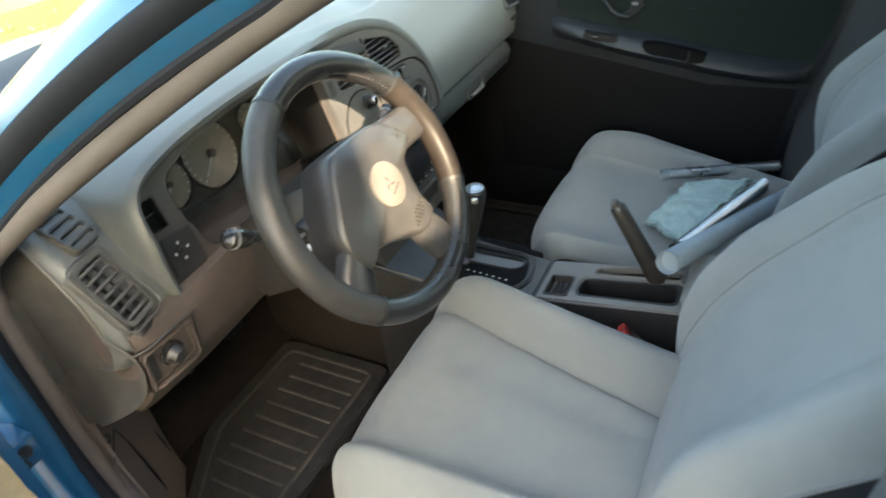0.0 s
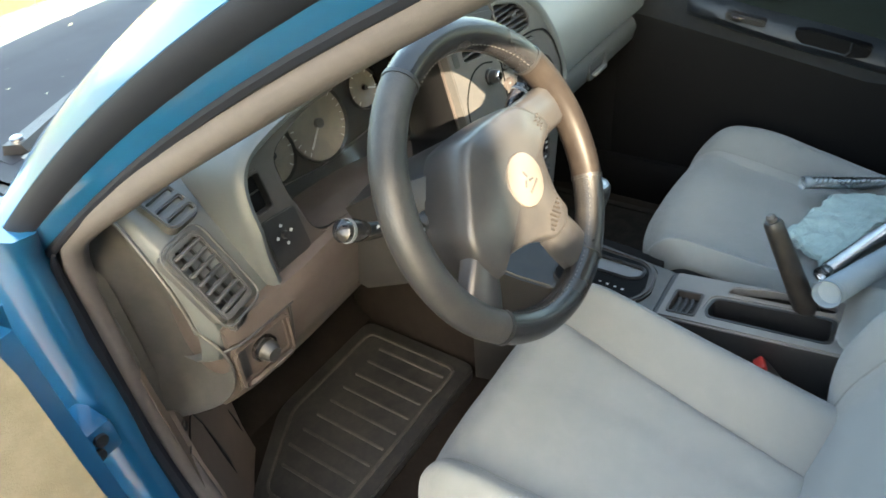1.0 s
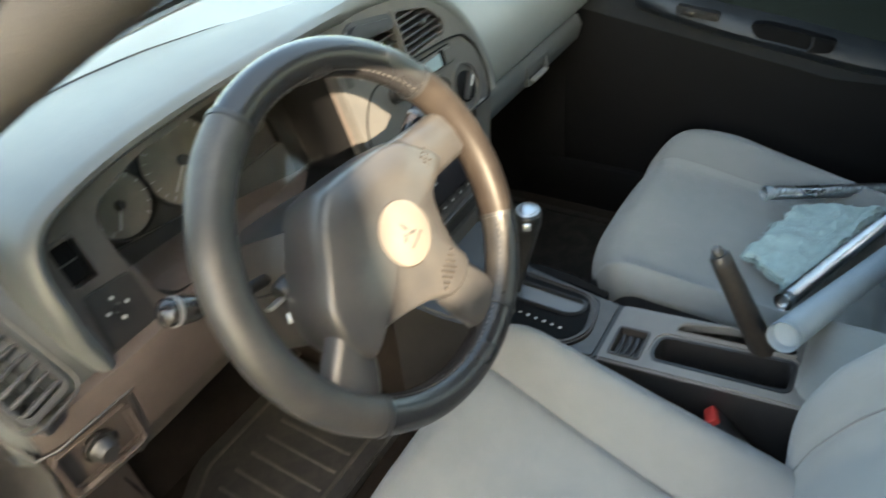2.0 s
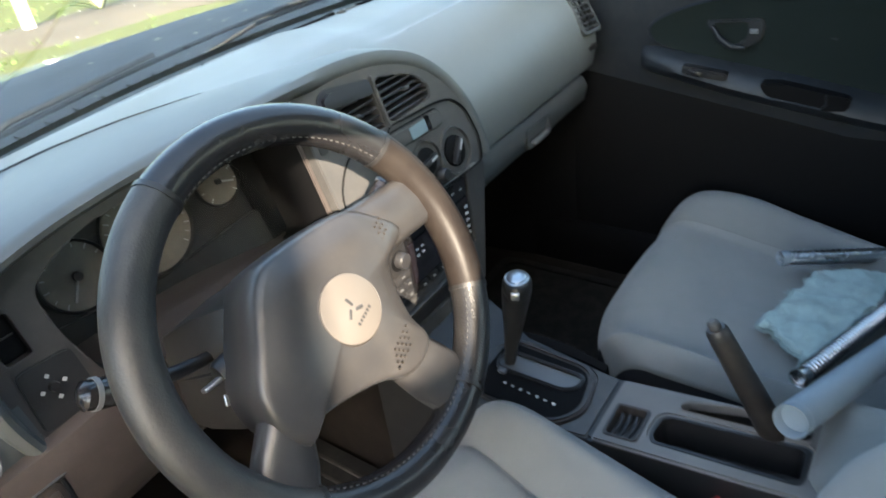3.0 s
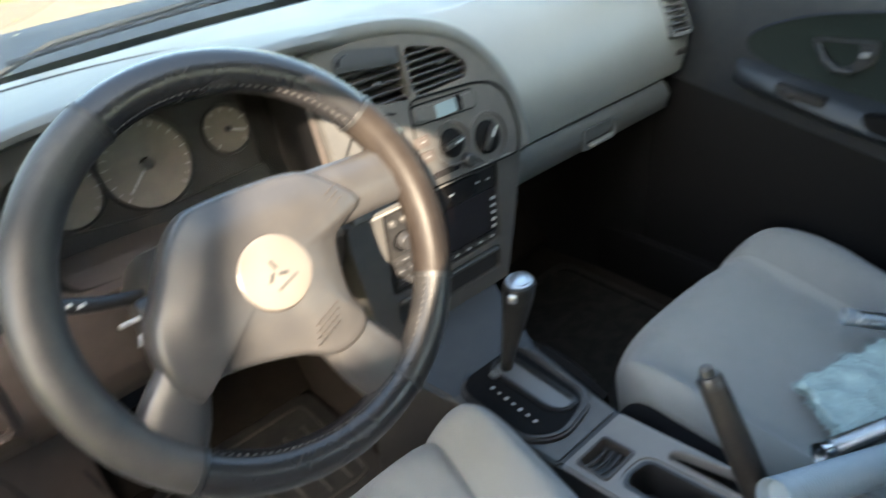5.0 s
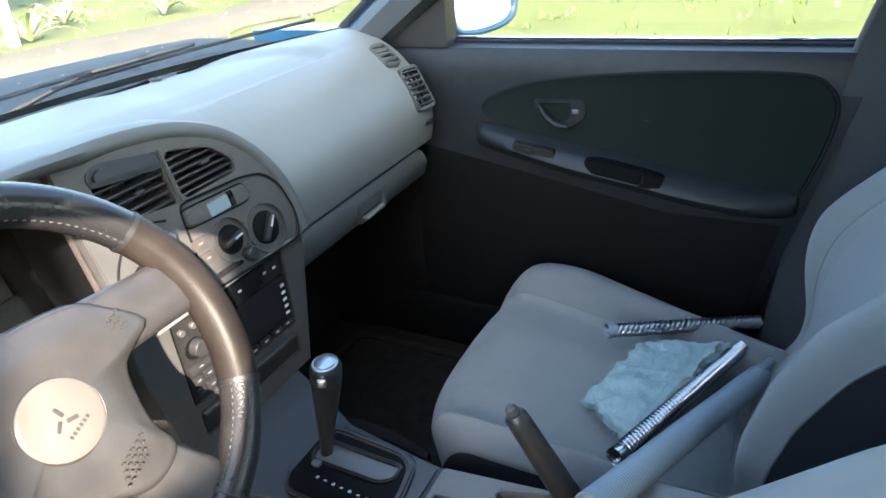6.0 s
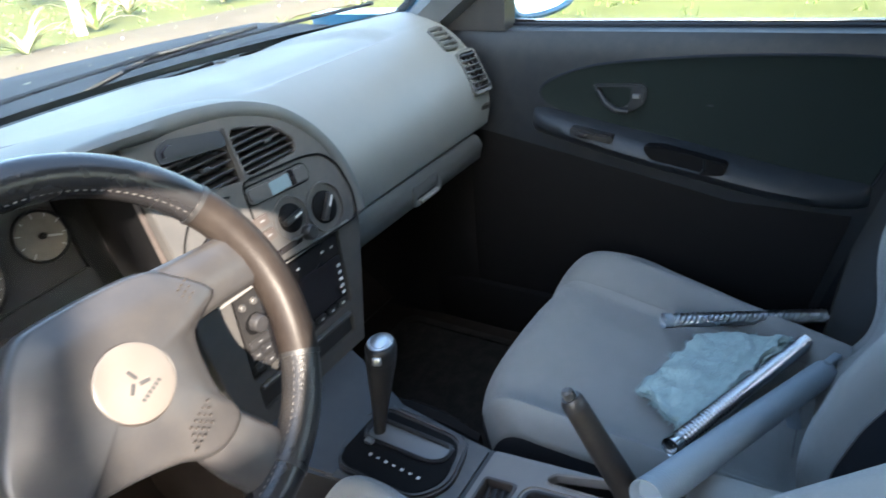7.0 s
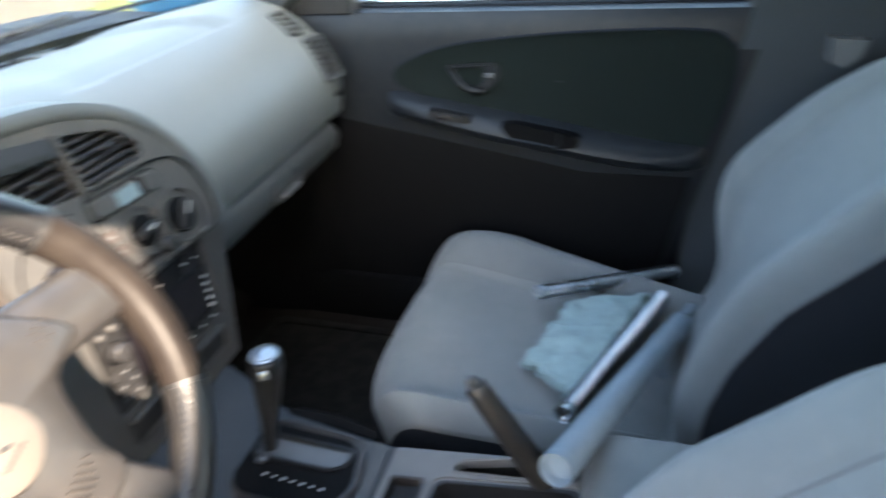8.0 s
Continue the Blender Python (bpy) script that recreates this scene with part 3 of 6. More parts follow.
def build_pad():
    bm = bmesh.new()

    def section(x):
        yb = screen_y(x)
        top = [(yb + 0.03, 0.945), (yb + 0.004, 0.958), (yb - 0.012, 0.966), (yb - 0.05, 0.972), (yb * 0.5 + 0.12, 0.980)]
        far = max(0.0, (abs(x) - 0.612) / 0.038) if x < 0 else max(0.0, (x - 0.624) / 0.028)
        return [(x, y, z) for y, z in top] + [(x, y + 0.125 * far ** 1.25 * max(0, (0.2 - y) / 0.2), z - 0.010 * far ** 2) for y, z in (FRONT_GLOVE if x > 0.10 else FRONT)]

    ease = lambda a, b, t: (lambda k: k * k * (3 - 2 * k))(max(0.0, min(1.0, (t - a) / (b - a))))

    def full(x):
        """The passenger side: a flat leaf-shaped field on top, from which the rounded front swells with a soft crease."""
        pts = smoothed(section(x), 90)
        leaf = float(np.interp(x, (0.10, 0.29, 0.39, 0.45, 0.475), (0.42, 0.335, 0.275, 0.20, 0.13)))
        for p in pts:
            p.z -= 0.0065 * ease(0.124, 0.134, p.y) * (1 - ease(leaf - 0.025, leaf + 0.01, p.y)) * ease(0.09, 0.17, x)
        return pts

    xs_r = [*np.linspace(0.060, 0.585, 26), *np.linspace(0.595, 0.650, 14)]
    loft(bm, [full(x) for x in xs_r], closed=False, caps=False)
    part("passenger_pad", bm, PAD, dash, "pale grey rounded pad before the passenger")
    bm = bmesh.new()
    bm2 = bmesh.new()
    loft(bm, [section(-x) for x in [*np.linspace(0.622, 0.595, 8), 0.58, 0.56, 0.54, 0.52]], closed=False, caps=False)

    def low(x):
        y, z = hood_end(x)
        swell = full(x)
        pts = [p for p in swell if p.y > 0.215][:40]
        pts += [pts[-1].copy()] * (40 - len(pts))
        y0, z0 = pts[-1].y, pts[-1].z
        lip = [Vector((x, y0 + (min(y, 0.206) - 0.006 - y0) * f, z0 + (z - z0) * f)) for f in np.linspace(0.1, 1.0, 10)]
        # towards the middle the top takes on the shape of the passenger side
        k = ease(-0.09, 0.045, x)
        crest = [p for p in swell if p.y < 0.25 and p.z > 0.93][::-1]
        for p in lip:
            p.z += k * (float(np.interp(p.y, [q.y for q in crest], [q.z for q in crest])) - p.z)
        return pts + lip + [Vector((x, 0.160, 0.90)), Vector((x, 0.160, 0.82))]
    loft(bm2, [low(x) for x in np.linspace(-0.522, 0.062, 28)], closed=False, caps=False)
    part("bulkhead", loft(bmesh.new(), [[(x, 0.162, 0.84), (x, 0.166, 0.70), (x, 0.21, 0.62)] for x in (-0.60, -0.2, 0.12)], closed=False, caps=False), DARK, dash, "black bulkhead under the dashboard")
    part("dash_top", bm2, PAD, dash, "grey vinyl top of the dashboard")
    part("dash_pad", bm, PAD_SHADED, dash, "grey grained vinyl dash pad")
    part("end_seam", tube(bmesh.new(), [Vector(q) + Vector((-0.001, -0.001, 0)) for q in section(-0.6222)[5:14]], 0.0022, 6), TRIM, dash)
    # the end goes on downwards as a hollow panel beside the knee panel
    edge = [Vector(q) for q in section(-0.6222)[6:13]]
    front = smoothed(edge + [(-0.6215, 0.034, 0.822), (-0.617, 0.016, 0.803), (-0.615, 0.007, 0.783), (-0.616, 0.008, 0.758), (-0.620, 0.020, 0.731), (-0.627, 0.045, 0.704), (-0.637, 0.080, 0.680), (-0.646, 0.112, 0.662)], 48)
    rear = smoothed([(-0.647, 0.178, 0.962), (-0.650, 0.168, 0.956), (-0.652, 0.160, 0.947), (-0.653, 0.150, 0.932), (-0.654, 0.146, 0.912), (-0.654, 0.147, 0.890), (-0.654, 0.150, 0.866), (-0.654, 0.154, 0.842), (-0.655, 0.157, 0.818), (-0.655, 0.158, 0.794), (-0.655, 0.158, 0.768), (-0.655, 0.156, 0.742), (-0.655, 0.154, 0.716), (-0.656, 0.150, 0.690), (-0.656, 0.145, 0.660)], 48)
    rings = []
    for i, (a, b) in enumerate(zip(front, rear)):
        k = i / 48
        deep = math.sin(math.pi * min(1.0, k / 0.70) * 0.5) * (1 - 0.8 * max(0, (k - 0.7) / 0.3) ** 1.5)
        rings.append([a.lerp(b, f) + Vector((0.026, 0.020, 0)) * deep * math.sin(math.pi * f ** 0.75) for f in np.linspace(0, 1, 15)])
    part("end_panel", loft(bmesh.new(), rings, closed=False, caps=False), ENDM, dash, "hollow brownish grey end panel by the doorway", smooth=80)
    part("end_edge", tube(bmesh.new(), front[20:], [0.0026 * (1 - q / 30) for q in range(29)], 8), ENDM, dash)
    # shallow demister slots and fixing marks on top
    for x0, y0, x1, y1 in ((-0.40, 0.262, -0.16, 0.312), (0.030, 0.330, 0.232, 0.321), (0.293, 0.320, 0.520, 0.262)):
        part("demister_slot", tube(bmesh.new(), [(x0 + (x1 - x0) * f, y0 + (y1 - y0) * f, 0.9712 if f < 0.9 else 0.9725) for f in np.linspace(0, 1, 10)], [0.0015] + [0.0035] * 8 + [0.0045], 8), BLACKT, dash)
    for x in (-0.30, -0.047, 0.236):
        part("dash_clip", lathe(bmesh.new(), [(0.009, 0), (0.008, 0.003), (0.004, 0.004), (0.004, 0.001)], pose(x, screen_y(x) - 0.060, 0.9745), 12), DARK, dash)
    # end cap towards the open door
    bm = bmesh.new()
    loft(bm, [[(-0.655 + 0.004 * (k == 0), y, z) for y, z in ((0.14, 0.66), (0.135, 0.78), (0.135, 0.84), (0.14, 0.90), (0.17, 0.940), (0.26, 0.950), (0.40, 0.93), (0.40, 0.66))] if k < 2 else
              [(-0.640, y, z) for y, z in ((0.14, 0.66), (0.135, 0.78), (0.135, 0.84), (0.14, 0.90), (0.17, 0.940), (0.26, 0.950), (0.40, 0.93), (0.40, 0.66))] for k in (0, 2)])
    part("end_cap", bm, ENDM, dash)


build_pad()


def slats(parent, m, x0, x1, v0, v1, n, w, mat=SLAT, thick=0.0022, depth=0.014, tilt=18, upright=False):
    for k in range(n):
        f = (k + 0.5) / n
        if upright:
            mm = m @ pose(x0 + f * (x1 - x0), (v0 + v1) / 2, w, 0, tilt, 0)
            bm = boxed((thick, v1 - v0, depth), mm, 0.0007, 1)
        else:
            mm = m @ pose((x0 + x1) / 2, v0 + f * (v1 - v0), w, tilt, 0, 0)
            bm = boxed((x1 - x0, thick, depth), mm, 0.0007, 1)
        part("slat", bm, mat, parent)


HOOD_LINE = [(-0.522, 0.826), (-0.531, 0.87), (-0.532, 0.925), (-0.520, 0.957), (-0.490, 0.972), (-0.42, 0.984), (-0.32, 0.990), (-0.20, 0.991), (-0.10, 0.990), (-0.03, 0.986),
             (0.03, 0.975), (0.085, 0.952), (0.128, 0.914), (0.156, 0.866), (0.166, 0.812), (0.162, 0.785)]


def build_fascia():
    # upper face: openings for the two centre vents
    vent_l = rounded(face([(-0.104, 0.912), (-0.012, 0.900), (-0.012, 0.963), (-0.090, 0.976), (-0.104, 0.965)]), 0.006)
    vent_r = rounded(face([(-0.003, 0.900), (0.086, 0.902), (0.092, 0.918), (0.066, 0.944), (-0.003, 0.962)]), 0.014, 6)
    hvac = rounded(face([(-0.028, 0.786), (0.150, 0.780), (0.160, 0.815), (0.150, 0.862), (0.128, 0.885), (0.09, 0.893), (-0.016, 0.899)]), 0.014, 5)
    outer = face([(-0.145, 0.785)] + [(x, z - 0.004) for x, z in HOOD_LINE[7:]] )
    outer = [(-0.139, fz(0.986))] + [p for p in outer if p[0] > -0.135] + [(-0.139, fz(0.785))]
    part("centre_fascia", plate(outer, [vent_l, vent_r, hvac], UP, -0.02, 0.0), TRIM, dash, "grey plastic centre fascia")
    # recesses and slats
    for name, hole, rng in (("centre_vent", vent_l, (-0.103, -0.013, 0.902, 0.966)), ("centre_vent", vent_r, (-0.002, 0.090, 0.902, 0.955))):
        v = part(name, prism([(x * 1.0, y) for x, y in hole], UP, -0.045, -0.034, 0), DARK, dash, "black louvred air vent")
        cut = rng[3]
        n = 6
        for k in range(n):
            z = rng[2] + (k + 0.5) / n * (cut - rng[2])
            xa, xb = rng[0], rng[1]
            if name == "centre_vent" and rng[0] > -0.01:
                xb = min(xb, 0.091 - max(0, z - 0.918) * 1.05)
            part("slat", boxed((xb - xa, 0.0030, 0.018), UP @ pose((xa + xb) / 2, fz(z), -0.012, 9), 0.0008, 1), SLAT, v)
        for f in (0.33, 0.66):
            x = rng[0] + f * (rng[1] - rng[0])
            part("vane", boxed((0.0018, fz(cut) - fz(rng[2]) - 0.01, 0.012), UP @ pose(x, (fz(cut) + fz(rng[2])) / 2 - 0.004, -0.026, 0, 15)), DARK, v)
        part("vent_tab", boxed((0.012, 0.006, 0.010), UP @ pose((rng[0] + rng[1]) / 2 + 0.005, fz(0.930), -0.004), 0.0015), SLAT, v)
    # flap along the top of the driver's side vent
    part("vent_flap", prism(rounded(face([(-0.106, 0.955), (-0.013, 0.945), (-0.013, 0.964), (-0.090, 0.978), (-0.106, 0.970)]), 0.008), UP, -0.02, 0.008, 0.006), FLAP, dash, "dark navy flap over the vent")
    part("vent_rim", prism(rounded(face([(-0.0105, 0.898), (-0.0045, 0.898), (-0.0045, 0.966), (-0.0105, 0.966)]), 0.002), UP, -0.01, 0.003), TRIM, dash)
    # heater panel, set in its opening
    ctl = thing("heater_panel", "grey heater control panel with two round dials and small display", "heater controls", (0.06, 0.0, 0.80))
    pill = rounded(face([(-0.018, 0.868), (0.092, 0.862), (0.092, 0.885), (-0.018, 0.890)]), 0.011, 6)
    d1, d2 = circle(0.037, fz(0.829), 0.0285), circle(0.100, fz(0.817), 0.0335)
    inner = [(x * 0.985 + 0.001, v * 0.985 + 0.0002) for x, v in hvac]
    part("panel", plate(inner, [pill, d1, d2], UP, -0.016, -0.002), TRIM, ctl)
    pb = part("display_surround", prism(pill, UP, -0.016, 0.004, 0.0030), TRIM, ctl, "raised pill-shaped display surround")
    part("display", prism(rect(0.019, 0.054, fz(0.8672), fz(0.8838), 0.002), UP, 0.002, 0.0048, 0), LCD, pb, "pale blue liquid crystal display")
    part("display_mask", prism(rect(0.0545, 0.064, fz(0.8655), fz(0.8860), 0.003), UP, 0.002, 0.0050, 0), GLOSS, pb)
    part("surround_groove", tube(bmesh.new(), [UP @ Vector((x, v, -0.0015)) for x, v in pill + pill[:1]], 0.0022, 6), BLACKT, pb)
    part("panel_groove", tube(bmesh.new(), [UP @ Vector((x, v, 0.0002)) for x, v in hvac + hvac[:1]], 0.0015, 6), BLACKT, ctl)
    for cx, cz, r in ((0.037, 0.829, 0.028), (0.100, 0.817, 0.033)):
        f = part("dial", prism(circle(cx, fz(cz), r), UP, -0.014, -0.006, 0.001), BLACKT, ctl, "round black heater dial")
        part("dial_knob", lathe(bmesh.new(), [(r * 0.72, -0.006), (r * 0.70, -0.002), (r * 0.64, -0.001), (0.001, -0.001)], UP @ pose(cx, fz(cz), 0)), BLACKT, f)
        part("dial_grip", boxed((r * 1.25, 0.008, 0.010), UP @ pose(cx, fz(cz), 0.002, 0, 0, 8 if cx < 0.05 else 48), 0.002), DARK, f)
        part("dial_mark", boxed((r * 0.5, 0.0022, 0.001), UP @ pose(cx + 0.006, fz(cz) + (0.001 if cx < 0.05 else 0.006), 0.0074, 0, 0, 8 if cx < 0.05 else 48)), WHITE, f)
        part("dial_rim", lathe(bmesh.new(), [(r * 1.10, -0.004), (r * 1.08, 0.0008), (r * 1.01, 0.0008), (r * 0.985, -0.006)], UP @ pose(cx, fz(cz), 0), 36), TRIM, f)
        for k in range(11):
            a = radians(-20 + 24 * k)
            part("dial_tick", boxed((0.0040, 0.0013, 0.0006), UP @ pose(cx + 0.88 * r * math.cos(a), fz(cz) + 0.88 * r * math.sin(a), -0.0055, 0, 0, math.degrees(a))), WHITE, f)
    for x, z in ((-0.012, 0.846), (-0.010, 0.826)):
        b = part("push_button", prism(rect(x - 0.013, x + 0.012, fz(z - 0.007), fz(z + 0.007), 0.003), UP, -0.004, 0.003), BEZEL, ctl)
        part("button_mark", boxed((0.007, 0.002, 0.0006), UP @ pose(x, fz(z), 0.0033)), GUIDE, b)
    part("small_knob", lathe(bmesh.new(), [(0.011, -0.004), (0.010, 0.008), (0.008, 0.010), (0.001, 0.010)], UP @ pose(0.054, fz(0.800), 0), 18), DARK, ctl)
    part("slider_slot", prism(rect(-0.006, 0.040, fz(0.794), fz(0.802), 0.002), UP, -0.006, -0.0015, 0), GLOSS, ctl)
    # lower stack round the radio
    radio_hole = rect(-0.096, 0.108, 0.655 - 0.70, 0.780 - 0.70, 0.004)
    slot = rect(-0.092, 0.104, 0.602 - 0.70, 0.642 - 0.70, 0.006)
    stack = [(-0.125, -0.125), (0.122, -0.125), (0.158, 0.055), (0.160, 0.084), (-0.150, 0.084), (-0.150, 0.05)]
    part("stack_surround", plate(stack, [radio_hole, slot], LO, -0.03, 0.0), TRIM, dash)
    bm = bmesh.new()
    loft(bm, [[LO @ Vector((x, y, w)) for x, y in stack] for w in (-0.155, -0.03)])
    part("stack_body", bm, LOWER, dash)
    part("ash_tray", prism(rect(-0.091, 0.103, -0.097, -0.059, 0.005), LO, -0.02, -0.004), DARK, dash, "black ash tray lid")
    part("radio_lip", boxed((0.250, 0.0035, 0.006), LO @ pose(0.006, 0.0825, 0.002), 0.0012), CONS, dash, "thin pale strip over the radio")
    part("ash_tray_lip", boxed((0.19, 0.006, 0.010), LO @ pose(0.006, -0.062, 0.000), 0.002), TRIM, dash)
    # fascia between binnacle and centre: round knob, small slot, seam
    part("seam", tube(bmesh.new(), [UP @ Vector((p.x, fz(p.y), 0.0003)) for p in smoothed([(-0.040, 0.890, 0), (-0.066, 0.8965, 0), (-0.094, 0.892, 0), (-0.114, 0.876, 0), (-0.128, 0.853, 0), (-0.134, 0.81, 0)], 20)], 0.0014, 6), BLACKT, dash)
    part("hazard_slot", prism(rect(-0.130, -0.118, fz(0.912), fz(0.938), 0.003), UP, -0.002, 0.0012, 0), DARK, dash)
    k = part("lighter_knob", lathe(bmesh.new(), [(0.013, 0), (0.0125, 0.004), (0.010, 0.005), (0.010, 0.016), (0.008, 0.018), (0.001, 0.018)], UP @ pose(-0.055, fz(0.873), 0), 20), DARK, dash)
    part("knob_cap", lathe(bmesh.new(), [(0.0065, 0.0181), (0.0055, 0.0195), (0.001, 0.0195)], UP @ pose(-0.055, fz(0.873), 0), 16), CHROME, k)


build_fascia()


def build_radio():
    radio = thing("car_radio", "black double-height car radio with small keys and smoked display", "car radio", (0.006, 0.0, 0.66))
    part("radio_body", prism(rect(-0.095, 0.107, -0.044, 0.079, 0.003), LO, -0.10, -0.004, 0.002), RADIO, radio)
    # control strip on the driver's side
    strip = part("control_strip", prism(rect(-0.092, -0.052, -0.042, 0.076, 0.002), LO, -0.006, -0.001), DARK, radio)
    part("knob_well", prism(circle(-0.0715, 0.031, 0.0150, 24), LO, -0.003, -0.0004, 0), BLACKT, strip)
    part("volume_knob", lathe(bmesh.new(), [(0.0120, -0.001), (0.0115, 0.009), (0.0100, 0.011), (0.001, 0.0115)], LO @ pose(-0.069, 0.032, 0), 20), SLAT, strip)
    for x in (-0.084, -0.065):
        part("round_key", lathe(bmesh.new(), [(0.0050, -0.001), (0.0048, 0.003), (0.0036, 0.004), (0.001, 0.004)], LO @ pose(x, 0.062, 0), 14), TRIM, strip)
    for x0, x1, y0, y1 in ((-0.089, -0.056, 0.000, 0.010), (-0.089, -0.074, -0.017, -0.006), (-0.071, -0.056, -0.017, -0.006), (-0.089, -0.074, -0.036, -0.024), (-0.071, -0.056, -0.036, -0.024)):
        k = part("radio_key", prism(rect(x0, x1, y0, y1, 0.0025), LO, -0.002, 0.0026, 0.0010), SLAT, strip)
        part("key_mark", boxed((0.006, 0.0016, 0.0005), LO @ pose((x0 + x1) / 2, (y0 + y1) / 2, 0.0028)), GUIDE, k)
    # display with its printed keys
    part("radio_display", prism(rect(-0.046, 0.104, -0.028, 0.040, 0.003), LO, -0.005, -0.0015, 0.0006), SMOKE, radio, "dark purple smoked radio display")
    part("tape_door", prism(rect(-0.046, 0.104, 0.046, 0.074, 0.003), LO, -0.005, -0.0010, 0.0008), RADIO, radio)
    for j in range(5):
        part("radio_mark", boxed((0.0075, 0.0045, 0.0006), LO @ pose(0.097, -0.022 + 0.0115 * j, -0.0008)), WHITE, radio)
    for i in range(6):
        k = part("preset_key", prism(rect(-0.040 + 0.024 * i, -0.020 + 0.024 * i, -0.041, -0.032, 0.0015), LO, -0.004, 0.0006, 0.0006), DARK, radio)
        part("key_mark", boxed((0.006, 0.003, 0.0005), LO @ pose(-0.030 + 0.024 * i, -0.0365, 0.0009)), WHITE, k)
    for x, y in ((-0.030, 0.024), (-0.018, 0.024), (-0.030, 0.014), (-0.018, 0.014), (0.020, 0.060), (0.070, 0.060), (0.090, 0.058), (-0.02, 0.060)):
        part("radio_mark", boxed((0.006, 0.0028, 0.0005), LO @ pose(x, y, -0.0006)), WHITE, radio)


build_radio()


def build_binnacle():
    # moulded hood over dials and centre vents
    line = smoothed([(x, z, 0) for x, z in HOOD_LINE], 70)
    rings = []
    for i, p in enumerate(line):
        a, b = line[max(0, i - 1)], line[min(len(line) - 1, i + 1)]
        d = (b - a).normalized()
        n = Vector((-d.y, d.x, 0))
        out = 0.030 if p.x < -0.20 else 0.030 - 0.026 * min(1, (p.x + 0.20) / 0.12)
        if p.x < -0.50 and p.y < 0.90:
            out = -0.002 + 0.032 * max(0, (p.y - 0.826) / 0.074)
        r = max(0.0, min(1.0, (p.x + 0.20) / 0.12))
        ring = []
        for off, w in ((-0.003 - 0.008 * r, -0.055), (-0.002 - 0.008 * r, out - 0.008), (0.001 - 0.006 * r, out - 0.002), (0.006 - 0.004 * r, out), (0.011, out - 0.004), (0.014, out - 0.012)):
            q = p + n * off
            ring.append(UP @ Vector((q.x, fz(q.y), w)))
        front = ring[-1]
        zo = min(p.y + n.y * 0.010, 0.981)
        end = Vector((p.x + n.x * 0.016, pad_y(zo) + 0.006, zo + 0.0005))
        if -0.49 < p.x < 0.06 and p.y > 0.95:
            y, z = hood_end(p.x)
            end = Vector((p.x + n.x * 0.016, y, z + 0.0030))
        for f in (0.25, 0.5, 0.75, 0.94):
            q = front.lerp(end, f)
            q.z = front.z + (end.z - front.z) * (f * f)
            ring.append(q)
        ring.append(end)
        rings.append(ring)
    bm = loft(bmesh.new(), rings, closed=False, caps=False)
    # hood in the darkened vinyl: its shade is in the colour
    part("binnacle_hood", bm, PAD_SHADED, dash, "grey vinyl hood that arches over the instruments and centre vents")
    seam = [r[-1] + Vector((0, -0.001, 0.001)) for r, p in zip(rings, line) if p.x < -0.14]
    part("hood_seam", tube(bmesh.new(), seam, [min(0.0016, 0.0003 + 0.0003 * (len(seam) - 1 - k)) for k in range(len(seam))], 6), DARK, dash)
    # bezel with the instrument opening
    bez = basis((0, 0.012, 0.82), (1, 0, 0), (0, 0.2425, 0.970))
    outer = face([(-0.520, 0.826), (-0.1405, 0.810), (-0.1405, 0.985), (-0.30, 0.988), (-0.42, 0.982), (-0.49, 0.970), (-0.518, 0.955), (-0.528, 0.92), (-0.528, 0.87)])
    hole = rounded(face([(-0.448, 0.838), (-0.149, 0.818), (-0.147, 0.966), (-0.30, 0.974), (-0.40, 0.966), (-0.462, 0.945), (-0.462, 0.90)]), 0.02, 5)
    swh = rect(-0.511, -0.487, fz(0.897), fz(0.938), 0.004)
    part("instrument_bezel", plate(outer, [hole, swh], bez, -0.012, 0.0, 0.002), BEZEL, dash, "brownish grey plastic instrument surround")
    bm = bmesh.new()
    shrink = [(x * 0.96 - 0.012, y * 0.93 + 0.006) for x, y in hole]
    loft(bm, [[bez @ Vector((x, y, -0.001)) for x, y in hole], [bez @ Vector((x, y, -0.085)) for x, y in shrink]], closed=True, caps=False)
    part("instrument_shroud", bm, BLACKT, dash, "matt black shroud round the gauges")
    gz = basis((0, 0.120, 0.86), (1, 0, 0), (0, 0.287, 0.958))

    def gv(z):
        return (z - 0.86) / 0.958
    cl = thing("instrument_cluster", "instrument cluster with pale round gauges behind a dusty clear lens", "instrument cluster", (-0.31, 0.12, 0.85))
    part("cluster_face", prism(rect(-0.475, -0.125, gv(0.805), gv(0.975), 0.01), gz, -0.02, -0.004), CLUST, cl)
    part("cluster_mask", prism(rect(-0.180, -0.126, gv(0.806), gv(0.974), 0.004), gz, -0.004, 0.004), BLACKT, cl, "black mask beside the gauges")
    part("cluster_lower_mask", prism(rounded([(-0.47, gv(0.806)), (-0.175, gv(0.806)), (-0.175, gv(0.850)), (-0.33, gv(0.842)), (-0.47, gv(0.858))], 0.01), gz, -0.004, 0.004), DARK, cl)
    for cx, cz, r, ang, n in ((-0.309, 0.893, 0.050, 222, 21), (-0.398, 0.889, 0.036, 235, 13), (-0.207, 0.900, 0.027, -20, 9)):
        g = part("gauge", prism(circle(cx, gv(cz), r, 36), gz, -0.004, 0.0, 0.001), DIALF, cl, "round gauge face, paled for the haze on its lens")
        part("gauge_rim", lathe(bmesh.new(), [(r, -0.002), (r + 0.0025, 0.003), (r + 0.004, -0.002)], gz @ pose(cx, gv(cz), 0), 36), DARK, g)
